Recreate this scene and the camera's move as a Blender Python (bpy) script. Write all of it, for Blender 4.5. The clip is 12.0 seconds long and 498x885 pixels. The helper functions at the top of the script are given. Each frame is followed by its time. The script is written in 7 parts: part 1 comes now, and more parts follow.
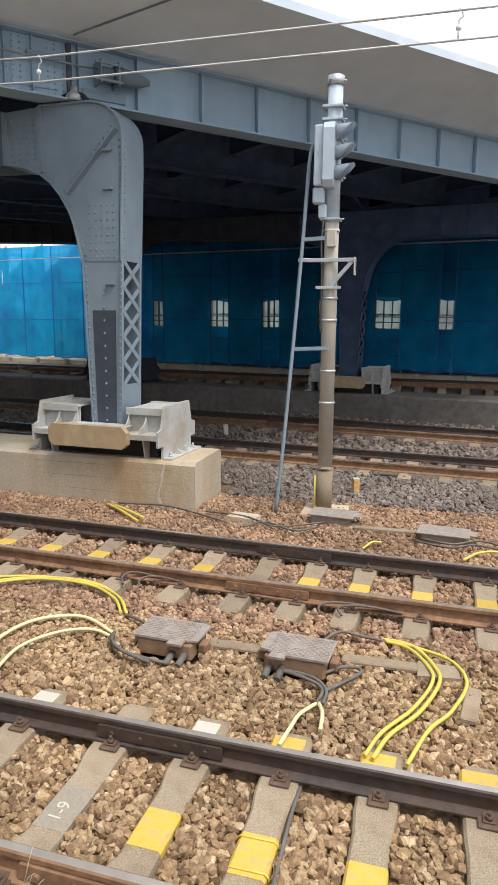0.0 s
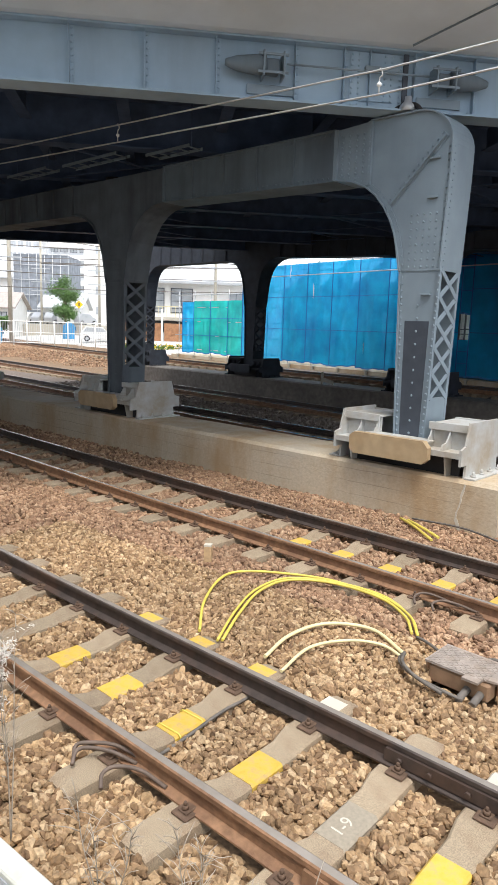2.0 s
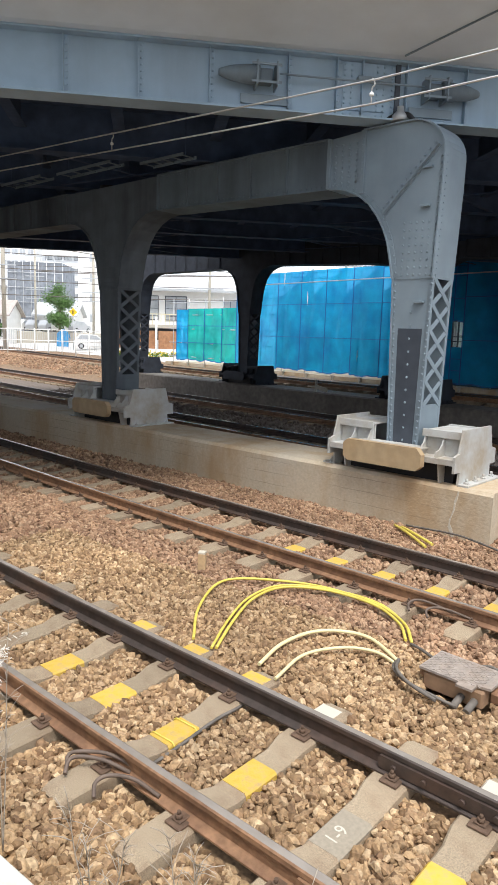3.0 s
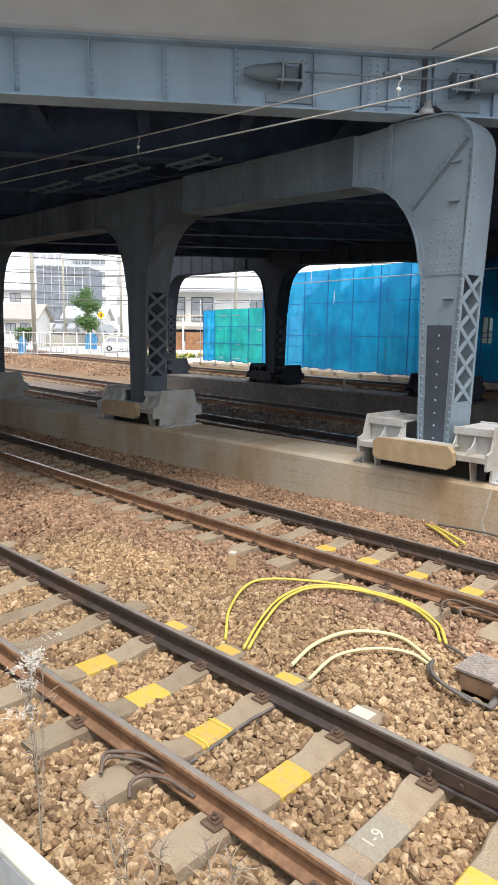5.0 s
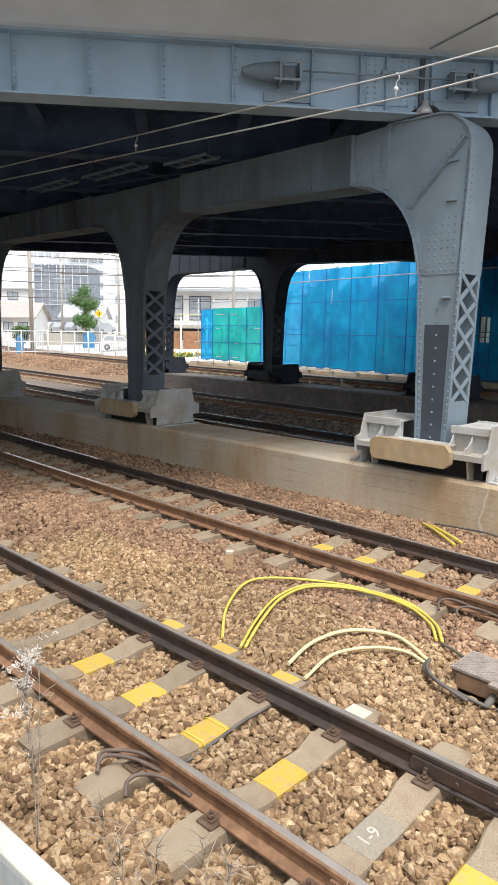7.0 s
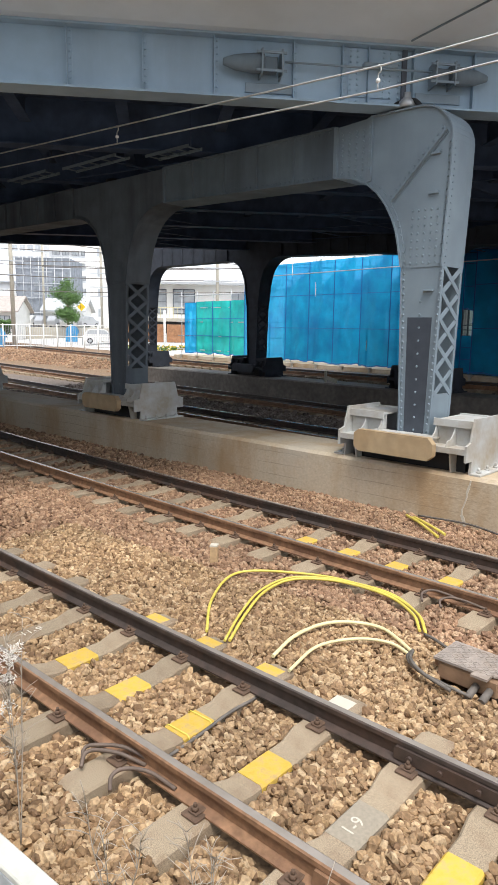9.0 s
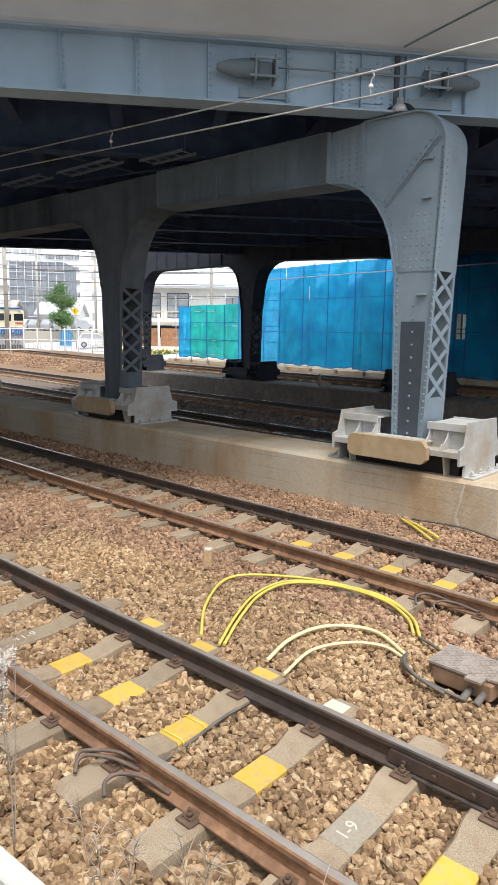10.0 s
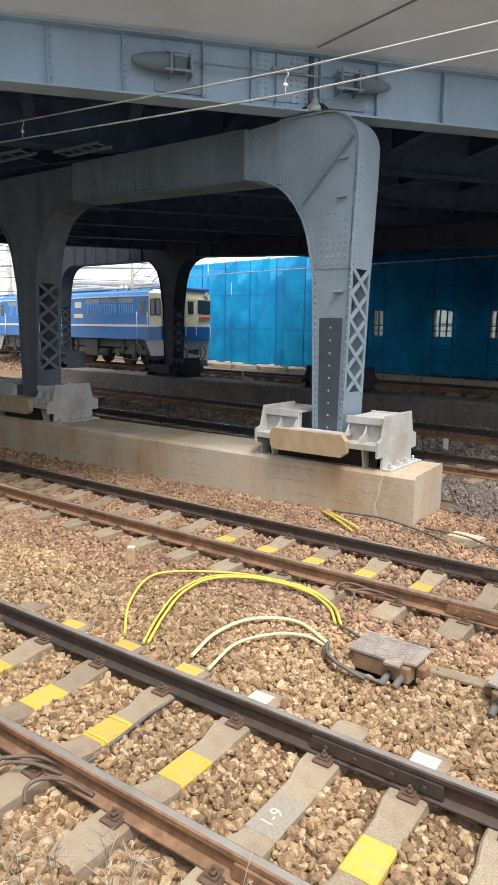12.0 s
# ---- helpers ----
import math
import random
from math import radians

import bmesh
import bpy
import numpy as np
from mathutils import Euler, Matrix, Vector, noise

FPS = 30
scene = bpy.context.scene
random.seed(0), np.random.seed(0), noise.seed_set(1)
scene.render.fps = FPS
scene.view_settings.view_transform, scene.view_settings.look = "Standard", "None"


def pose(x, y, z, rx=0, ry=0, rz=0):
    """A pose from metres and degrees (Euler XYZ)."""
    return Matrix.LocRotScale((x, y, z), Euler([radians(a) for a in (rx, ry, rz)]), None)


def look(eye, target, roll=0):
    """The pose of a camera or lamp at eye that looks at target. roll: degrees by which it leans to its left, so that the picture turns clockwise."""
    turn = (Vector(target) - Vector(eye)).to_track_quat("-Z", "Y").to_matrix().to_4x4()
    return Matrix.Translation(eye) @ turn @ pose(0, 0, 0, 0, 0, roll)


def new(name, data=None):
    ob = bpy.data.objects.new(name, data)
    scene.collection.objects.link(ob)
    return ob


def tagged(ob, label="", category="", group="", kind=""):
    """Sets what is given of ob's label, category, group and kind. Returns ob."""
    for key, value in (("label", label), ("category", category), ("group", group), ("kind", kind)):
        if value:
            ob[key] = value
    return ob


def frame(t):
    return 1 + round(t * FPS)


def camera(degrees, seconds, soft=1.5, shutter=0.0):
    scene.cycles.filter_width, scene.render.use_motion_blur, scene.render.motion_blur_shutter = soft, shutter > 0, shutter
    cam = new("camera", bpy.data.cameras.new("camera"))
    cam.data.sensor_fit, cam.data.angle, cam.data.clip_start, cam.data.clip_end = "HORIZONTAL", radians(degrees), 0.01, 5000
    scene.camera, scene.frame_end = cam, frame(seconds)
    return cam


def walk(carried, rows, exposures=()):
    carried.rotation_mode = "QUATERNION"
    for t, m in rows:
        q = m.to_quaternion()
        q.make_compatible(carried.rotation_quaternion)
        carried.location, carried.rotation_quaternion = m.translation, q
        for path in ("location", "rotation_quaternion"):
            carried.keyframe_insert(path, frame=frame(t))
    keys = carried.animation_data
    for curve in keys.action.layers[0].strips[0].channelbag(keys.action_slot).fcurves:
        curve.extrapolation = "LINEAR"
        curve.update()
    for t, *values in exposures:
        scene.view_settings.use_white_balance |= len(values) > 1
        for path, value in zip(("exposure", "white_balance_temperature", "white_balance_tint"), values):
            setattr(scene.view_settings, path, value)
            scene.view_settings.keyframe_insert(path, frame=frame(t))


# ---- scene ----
cam = camera(40.6, 12.0, soft=1.0)
PATH = [
    (0, (0.265, -0.06, 2.55), (-0.242, 1.841, 2.193), 0.5),
    (0.5, (0.134, -0.018, 2.525), (-0.838, 1.685, 2.131), 2.4),
    (1, (0.059, -0.011, 2.512), (-1.096, 1.58, 2.149), 2.5),
    (1.5, (0.037, -0.005, 2.512), (-1.169, 1.55, 2.155), 2.9),
    (2, (0.028, 0.001, 2.507), (-1.223, 1.525, 2.171), 1.8),
    (2.5, (0.023, 0.001, 2.506), (-1.226, 1.53, 2.184), 1.8),
    (3, (0.036, 0.0, 2.506), (-1.205, 1.537, 2.192), 1.8),
    (5, (0.011, -0.003, 2.505), (-1.292, 1.481, 2.189), 0.8),
    (5.5, (0.01, -0.001, 2.505), (-1.299, 1.475, 2.176), 0.8),
    (6, (0.011, 0.006, 2.5), (-1.298, 1.483, 2.178), 0.8),
    (6.5, (0.014, 0.003, 2.501), (-1.297, 1.48, 2.187), 0.8),
    (7, (0.019, -0.001, 2.507), (-1.279, 1.487, 2.188), 0.9),
    (7.5, (0.02, 0.002, 2.503), (-1.251, 1.509, 2.165), 1.2),
    (9.5, (0.022, 0.015, 2.502), (-1.236, 1.533, 2.167), 0.7),
    (10, (0.026, 0.011, 2.505), (-1.223, 1.538, 2.179), 0.8),
    (10.5, (0.027, 0.014, 2.502), (-1.218, 1.546, 2.183), 0.6),
    (11, (0.031, 0.012, 2.504), (-1.202, 1.554, 2.188), 0.5),
    (11.5, (0.042, 0.01, 2.507), (-1.15, 1.583, 2.184), 0.8),
    (12, (0.068, 0.02, 2.499), (-1.002, 1.677, 2.166), 0.8),
]
walk(cam, [(t, look(eye, target, roll)) for t, eye, target, roll in PATH],
     [(0.0, 0.42), (0.5, 0.69), (1.0, 0.84), (1.5, 0.73), (2.0, 0.63), (3.0, 0.61), (5.0, 0.61), (9.5, 0.58), (11.5, 0.62), (12.0, 0.72)])

# ---- light ----
world = bpy.data.worlds.new("world")
scene.world = world
world.use_nodes = True
wn = world.node_tree.nodes
sky = wn.new("ShaderNodeTexSky")
sky.sky_type, sky.sun_disc = "NISHITA", False
sky.sun_elevation, sky.sun_rotation = radians(64), radians(126)
sky.air_density, sky.dust_density, sky.ozone_density = 1.0, 4.0, 1.0
haze = wn.new("ShaderNodeMixRGB")
haze.inputs[0].default_value = 0.72
haze.inputs[2].default_value = (9.3, 9.8, 10.6, 1)
world.node_tree.links.new(sky.outputs[0], haze.inputs[1])
world.node_tree.links.new(haze.outputs[0], wn["Background"].inputs[0])
wn["Background"].inputs[1].default_value = 0.118
sun = new("sun", bpy.data.lights.new("sun", "SUN"))
sun.data.energy, sun.data.angle, sun.data.color = 2.3, radians(22), (1.0, 0.96, 0.91)
sun.matrix_world = look((13, -9.6, 33), (0, 0, 0))


# ---- materials ----
def mat(name, base, rough=0.8, metal=0.0, vary=0.18, scale=6.0, stain=None, stain_amount=0.35, stain_scale=1.2, stain_from=0.45, stain_to=0.68, bump=0.15, bump_scale=60.0,
        by_piece=0.0, by_island=0.0, streak=False):
    m = bpy.data.materials.new(name)
    m.use_nodes = True
    n, l = m.node_tree.nodes, m.node_tree.links
    b = n["Principled BSDF"]
    b.inputs["Roughness"].default_value, b.inputs["Metallic"].default_value = rough, metal
    tc = n.new("ShaderNodeTexCoord")
    source = tc.outputs["Object"]
    if streak:
        mp = n.new("ShaderNodeMapping")
        mp.inputs["Scale"].default_value = (1, 1, 0.12)
        l.new(source, mp.inputs[0])
        streaky = mp.outputs[0]
    else:
        streaky = source
    fine = n.new("ShaderNodeTexNoise")
    fine.inputs["Scale"].default_value, fine.inputs["Detail"].default_value = scale, 6
    l.new(source, fine.inputs["Vector"])
    ramp = n.new("ShaderNodeValToRGB")
    lo = [max(0.0, c * (1 - vary)) for c in base]
    hi = [min(1.0, c * (1 + vary)) for c in base]
    ramp.color_ramp.elements[0].color, ramp.color_ramp.elements[1].color = (*lo, 1), (*hi, 1)
    ramp.color_ramp.elements[0].position, ramp.color_ramp.elements[1].position = 0.3, 0.7
    l.new(fine.outputs[0], ramp.inputs[0])
    colour = ramp.outputs[0]
    if stain:
        big = n.new("ShaderNodeTexNoise")
        big.inputs["Scale"].default_value, big.inputs["Detail"].default_value = stain_scale, 8
        big.inputs["Roughness"].default_value = 0.65
        l.new(streaky, big.inputs["Vector"])
        sr = n.new("ShaderNodeMapRange")
        sr.inputs[1].default_value, sr.inputs[2].default_value, sr.inputs[4].default_value = stain_from, stain_to, stain_amount
        l.new(big.outputs[0], sr.inputs[0])
        mix = n.new("ShaderNodeMixRGB")
        mix.inputs[2].default_value = (*stain, 1)
        l.new(sr.outputs[0], mix.inputs[0])
        l.new(colour, mix.inputs[1])
        colour = mix.outputs[0]
    if by_piece or by_island:
        if by_piece:
            rnd = n.new("ShaderNodeObjectInfo").outputs["Random"]
        else:
            rnd = n.new("ShaderNodeNewGeometry").outputs["Random Per Island"]
        amount = by_piece or by_island
        mr = n.new("ShaderNodeMapRange")
        mr.inputs[3].default_value, mr.inputs[4].default_value = 1 - amount, 1 + amount
        l.new(rnd, mr.inputs[0])
        hs = n.new("ShaderNodeHueSaturation")
        l.new(mr.outputs[0], hs.inputs["Value"])
        l.new(colour, hs.inputs["Color"])
        colour = hs.outputs[0]
    l.new(colour, b.inputs["Base Color"])
    if bump:
        bn = n.new("ShaderNodeTexNoise")
        bn.inputs["Scale"].default_value, bn.inputs["Detail"].default_value = bump_scale, 4
        l.new(source, bn.inputs["Vector"])
        bp = n.new("ShaderNodeBump")
        bp.inputs["Strength"].default_value, bp.inputs["Distance"].default_value = bump, 0.01
        l.new(bn.outputs[0], bp.inputs["Height"])
        l.new(bp.outputs[0], b.inputs["Normal"])
    return m


def ballast_mat(name, colours, spread=0.18):
    """Broken stone: a colour for each stone, speckled and dusty."""
    m = bpy.data.materials.new(name)
    m.use_nodes = True
    n, l = m.node_tree.nodes, m.node_tree.links
    b = n["Principled BSDF"]
    b.inputs["Roughness"].default_value = 0.9
    geo = n.new("ShaderNodeNewGeometry")
    ramp = n.new("ShaderNodeValToRGB")
    els = ramp.color_ramp.elements
    while len(els) < len(colours):
        els.new(0.5)
    for i, c in enumerate(colours):
        els[i].position, els[i].color = i / (len(colours) - 1), (*c, 1)
    l.new(geo.outputs["Random Per Island"], ramp.inputs[0])
    tc = n.new("ShaderNodeTexCoord")
    patch = n.new("ShaderNodeTexNoise")
    patch.inputs["Scale"].default_value, patch.inputs["Detail"].default_value = 0.7, 5
    l.new(tc.outputs["Object"], patch.inputs["Vector"])
    pr = n.new("ShaderNodeMapRange")
    pr.inputs[1].default_value, pr.inputs[2].default_value, pr.inputs[3].default_value, pr.inputs[4].default_value = 0.3, 0.7, 1 - spread, 1 + spread
    l.new(patch.outputs[0], pr.inputs[0])
    speck = n.new("ShaderNodeTexNoise")
    speck.inputs["Scale"].default_value, speck.inputs["Detail"].default_value = 45, 5
    l.new(tc.outputs["Object"], speck.inputs["Vector"])
    sr = n.new("ShaderNodeMapRange")
    sr.inputs[1].default_value, sr.inputs[2].default_value, sr.inputs[3].default_value, sr.inputs[4].default_value = 0.3, 0.7, 0.66, 1.30
    l.new(speck.outputs[0], sr.inputs[0])
    mul = n.new("ShaderNodeMath")
    mul.operation = "MULTIPLY"
    l.new(pr.outputs[0], mul.inputs[0])
    l.new(sr.outputs[0], mul.inputs[1])
    hs = n.new("ShaderNodeHueSaturation")
    l.new(mul.outputs[0], hs.inputs["Value"])
    l.new(ramp.outputs[0], hs.inputs["Color"])
    l.new(hs.outputs[0], b.inputs["Base Color"])
    bp = n.new("ShaderNodeBump")
    bp.inputs["Strength"].default_value, bp.inputs["Distance"].default_value = 0.45, 0.008
    l.new(speck.outputs[0], bp.inputs["Height"])
    l.new(bp.outputs[0], b.inputs["Normal"])
    return m


STONE = ballast_mat("broken_stone", [(0.326, 0.210, 0.109), (0.139, 0.081, 0.041), (0.443, 0.303, 0.167), (0.249, 0.152, 0.081), (0.517, 0.383, 0.234), (0.358, 0.237, 0.128), (0.181, 0.107, 0.058), (0.410, 0.277, 0.148)], 0.22)
STONE_RED = ballast_mat("red_broken_stone", [(0.308, 0.185, 0.109), (0.150, 0.084, 0.051), (0.405, 0.256, 0.154), (0.238, 0.135, 0.081), (0.442, 0.304, 0.194), (0.341, 0.212, 0.126), (0.187, 0.107, 0.066)], 0.22)
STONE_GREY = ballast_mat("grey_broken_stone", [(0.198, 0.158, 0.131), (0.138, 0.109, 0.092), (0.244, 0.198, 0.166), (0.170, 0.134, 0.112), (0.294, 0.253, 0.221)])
BED = mat("ballast_bed", (0.20, 0.130, 0.073), 0.95, vary=0.5, scale=28, stain=(0.12, 0.08, 0.06), bump=1.0, bump_scale=22)
STREET = mat("pale_street_paving", (0.55, 0.54, 0.52), 0.9, vary=0.1, scale=1.5, bump=0.1)
# Unseen ground behind the view; its tone sets how much light bounces up.
NEAR_GROUND = mat("unseen_near_ground", (0.26, 0.25, 0.23), 0.9, vary=0.2, scale=20, bump=0.3, bump_scale=90)
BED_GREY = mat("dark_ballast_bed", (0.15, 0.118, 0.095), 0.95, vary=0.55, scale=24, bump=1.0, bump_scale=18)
CONC = mat("weathered_concrete", (0.54, 0.46, 0.345), 0.9, vary=0.09, scale=22, stain=(0.41, 0.27, 0.14), stain_amount=0.8, stain_scale=0.8, stain_from=0.44, stain_to=0.64, bump=0.7, bump_scale=24, streak=True)
CONC.node_tree.nodes["Mapping"].inputs["Scale"].default_value = (1, 1, 0.4)
def board_marks(m, spacing):
    """Faint dark lines where the shuttering boards met, and a lighter bloom low on the wall."""
    n, l = m.node_tree.nodes, m.node_tree.links
    b = n["Principled BSDF"]
    was = b.inputs["Base Color"].links[0].from_socket
    tc = n.new("ShaderNodeTexCoord")
    wob = n.new("ShaderNodeTexNoise")
    wob.inputs["Scale"].default_value, wob.inputs["Detail"].default_value = 1.3, 4
    l.new(tc.outputs["Object"], wob.inputs["Vector"])
    sep = n.new("ShaderNodeSeparateXYZ")
    l.new(tc.outputs["Object"], sep.inputs[0])
    add = n.new("ShaderNodeMath")
    add.operation = "MULTIPLY_ADD"
    add.inputs[1].default_value = 0.06
    l.new(wob.outputs[0], add.inputs[0])
    l.new(sep.outputs[2], add.inputs[2])
    div = n.new("ShaderNodeMath")
    div.operation = "DIVIDE"
    div.inputs[1].default_value = spacing
    l.new(add.outputs[0], div.inputs[0])
    fr = n.new("ShaderNodeMath")
    fr.operation = "FRACT"
    l.new(div.outputs[0], fr.inputs[0])
    lo = n.new("ShaderNodeMapRange")
    lo.inputs[1].default_value, lo.inputs[2].default_value, lo.inputs[3].default_value, lo.inputs[4].default_value = 0.0, 0.08, 0.5, 0.0
    l.new(fr.outputs[0], lo.inputs[0])
    gate = n.new("ShaderNodeTexNoise")
    gate.inputs["Scale"].default_value = 0.9
    l.new(tc.outputs["Object"], gate.inputs["Vector"])
    gr = n.new("ShaderNodeMapRange")
    gr.inputs[1].default_value, gr.inputs[2].default_value = 0.42, 0.62
    l.new(gate.outputs[0], gr.inputs[0])
    mul = n.new("ShaderNodeMath")
    mul.operation = "MULTIPLY"
    l.new(lo.outputs[0], mul.inputs[0])
    l.new(gr.outputs[0], mul.inputs[1])
    mix = n.new("ShaderNodeMixRGB")
    mix.inputs[2].default_value = (0.09, 0.07, 0.05, 1)
    l.new(mul.outputs[0], mix.inputs[0])
    l.new(was, mix.inputs[1])
    # pale lime bloom in patches
    bl = n.new("ShaderNodeTexNoise")
    bl.inputs["Scale"].default_value, bl.inputs["Detail"].default_value = 0.55, 9
    l.new(tc.outputs["Object"], bl.inputs["Vector"])
    br = n.new("ShaderNodeMapRange")
    br.inputs[1].default_value, br.inputs[2].default_value, br.inputs[4].default_value = 0.55, 0.68, 0.6
    l.new(bl.outputs[0], br.inputs[0])
    mix2 = n.new("ShaderNodeMixRGB")
    mix2.inputs[2].default_value = (0.56, 0.53, 0.46, 1)
    l.new(br.outputs[0], mix2.inputs[0])
    l.new(mix.outputs[0], mix2.inputs[1])
    l.new(mix2.outputs[0], b.inputs["Base Color"])


board_marks(CONC, 0.20)
SLEEPER = mat("sleeper_concrete", (0.312, 0.248, 0.170), 0.9, vary=0.38, scale=160, stain=(0.19, 0.12, 0.075), stain_amount=0.7, stain_scale=3, bump=0.4, bump_scale=90, by_piece=0.18)
SOFFIT = mat("soffit_concrete", (0.64, 0.72, 0.79), 0.85, vary=0.06, scale=1.5, stain=(0.50, 0.55, 0.57), stain_scale=0.4, bump=0.05)
STEEL = mat("grey_blue_paint", (0.235, 0.298, 0.345), 0.5, vary=0.07, scale=3, stain=(0.17, 0.215, 0.26), stain_amount=0.6, stain_scale=0.8, bump=0.06, bump_scale=14, streak=True)
GIRDER = mat("blue_girder_paint", (0.325, 0.445, 0.555), 0.5, vary=0.07, scale=3, stain=(0.24, 0.32, 0.40), stain_amount=0.6, stain_scale=0.8, bump=0.06, bump_scale=14, streak=True)
STEEL_DARK = mat("dark_patch_paint", (0.056, 0.068, 0.088), 0.5, vary=0.12, scale=6, bump=0.05)
# Steel under the deck: its shade and bluish haze are in this colour.
STEEL_SHADE = mat("shade_dark_steel", (0.062, 0.092, 0.158), 0.65, vary=0.25, scale=3, stain=(0.022, 0.026, 0.04), bump=0.06)
# STEEL darkened for shade under the bridge; small fittings take it too.
STEEL_DIM = mat("dim_blue_paint", (0.185, 0.235, 0.275), 0.6, vary=0.1, scale=3, stain=(0.10, 0.12, 0.14), stain_amount=0.7, stain_scale=0.8, bump=0.06, bump_scale=14, streak=True)
# STEEL darker still, the shade farther in put into the colour.
STEEL_DEEP_SHADE = mat("deep_shade_grey_paint", (0.150, 0.175, 0.198), 0.65, vary=0.12, scale=3, stain=(0.05, 0.055, 0.065), stain_amount=0.7, stain_scale=0.8, bump=0.06, bump_scale=14, streak=True)
for dimmed in (STEEL_SHADE, STEEL_DIM, STEEL_DEEP_SHADE):
    dimmed.node_tree.nodes["Principled BSDF"].inputs["Specular IOR Level"].default_value = 0.15
# Near-black steel: the far row's shade is its base colour.
STEEL_FAR_SHADE = mat("shade_black_steel", (0.036, 0.042, 0.055), 0.85, vary=0.25, scale=3, bump=0.05)
# Concrete darkened: the far plinth's shade sits in the colour.
CONC_SHADE = mat("shade_dark_concrete", (0.185, 0.165, 0.145), 0.9, vary=0.25, scale=6, stain=(0.10, 0.088, 0.078), stain_amount=0.6, stain_scale=0.7, bump=0.3, bump_scale=30)
SHOE = mat("pale_grey_paint", (0.50, 0.51, 0.50), 0.55, vary=0.06, scale=4, stain=(0.33, 0.25, 0.15), stain_amount=0.7, stain_scale=1.6, bump=0.06)
SHOE_TAN = mat("rust_stained_paint", (0.44, 0.33, 0.20), 0.6, vary=0.12, scale=6, stain=(0.36, 0.22, 0.10), stain_scale=2, bump=0.1)
RUST = mat("rusty_steel", (0.265, 0.148, 0.082), 0.75, 0.1, vary=0.28, scale=16, stain=(0.13, 0.065, 0.04), stain_amount=0.7, stain_scale=2.5, bump=0.25, bump_scale=80)
CLIP = mat("brown_clip_steel", (0.12, 0.075, 0.05), 0.75, 0.1, vary=0.3, scale=20, stain=(0.2, 0.12, 0.07), stain_scale=6, bump=0.2)
RAILDARK = mat("greasy_rail_steel", (0.060, 0.046, 0.040), 0.6, 0.2, vary=0.3, scale=12, stain=(0.12, 0.06, 0.035), stain_amount=0.5, stain_scale=1.5, bump=0.15)
RAILTOP = mat("polished_rail_head", (0.56, 0.50, 0.44), 0.27, 0.6, vary=0.1, scale=8, stain=(0.3, 0.22, 0.15), stain_amount=0.3, bump=0.04)
YELLOW = mat("yellow_sleeper_paint", (0.60, 0.40, 0.06), 0.75, vary=0.15, scale=14, stain=(0.40, 0.29, 0.15), stain_amount=0.9, stain_scale=14, bump=0.3, bump_scale=70, by_piece=0.15)
WHITE = mat("white_paint", (0.56, 0.52, 0.44), 0.7, vary=0.06, scale=10, stain=(0.5, 0.42, 0.3), stain_scale=4)
CABLE_Y = mat("yellow_cable_sheath", (0.64, 0.52, 0.10), 0.5, vary=0.1, scale=8, bump=0.05)
CABLE_W = mat("pale_cable_sheath", (0.72, 0.64, 0.36), 0.5, vary=0.08, scale=8, bump=0.05)
CABLE_D = mat("dark_cable_sheath", (0.13, 0.115, 0.10), 0.7, vary=0.3, scale=10, bump=0.1)
BOXLID = mat("cast_box_cover", (0.33, 0.285, 0.25), 0.75, 0.1, vary=0.2, scale=14, stain=(0.26, 0.17, 0.10), stain_amount=0.4, stain_scale=4, bump=0.5, bump_scale=110)
GALV = mat("galvanised_steel", (0.50, 0.52, 0.54), 0.5, 0.5, vary=0.12, scale=12, bump=0.05)
POLE = mat("concrete_pole", (0.47, 0.44, 0.37), 0.85, vary=0.1, scale=8, stain=(0.40, 0.36, 0.28), stain_scale=2, bump=0.15)
SIGNALGREY = mat("signal_grey_paint", (0.45, 0.52, 0.59), 0.5, vary=0.08, scale=8, bump=0.04)
BLACK = mat("black_rubber", (0.02, 0.02, 0.022), 0.6, vary=0.2, bump=0.05)
WIRE = mat("contact_wire", (0.62, 0.62, 0.60), 0.4, 0.6, bump=0)
PORCELAIN = mat("white_porcelain", (0.8, 0.8, 0.78), 0.2, vary=0.03, bump=0)


def sheet_mat(name, base, glow, clear=0.2):
    m = mat(name, base, 0.6, vary=0.22, scale=1.1, stain=[base[0], base[1] * 0.55, base[2] * 0.72], stain_amount=0.85, stain_scale=0.5, bump=0.5, bump_scale=2.2, by_piece=0.12)
    n, l = m.node_tree.nodes, m.node_tree.links
    b = n["Principled BSDF"]
    tr = n.new("ShaderNodeBsdfTranslucent")
    l.new(b.inputs["Base Color"].links[0].from_socket, tr.inputs[0])
    mix = n.new("ShaderNodeMixShader")
    mix.inputs[0].default_value = glow
    l.new(b.outputs[0], mix.inputs[1])
    l.new(tr.outputs[0], mix.inputs[2])
    see = n.new("ShaderNodeBsdfTransparent")
    see.inputs[0].default_value = (*[0.15 + 0.85 * c for c in base], 1)
    mix2 = n.new("ShaderNodeMixShader")
    mix2.inputs[0].default_value = clear
    l.new(mix.outputs[0], mix2.inputs[1])
    l.new(see.outputs[0], mix2.inputs[2])
    l.new(mix2.outputs[0], n["Material Output"].inputs[0])
    return m


SHEET_LINE = mat("blue_hem_and_pole_line", (0.005, 0.15, 0.44), 0.6, vary=0.15, scale=3, bump=0)
SHEET_BLUE = sheet_mat("blue_mesh_sheet", (0.004, 0.48, 0.92), 0.62, 0.24)
SHEET_GREEN = sheet_mat("green_mesh_sheet", (0.008, 0.56, 0.52), 0.5, 0.14)


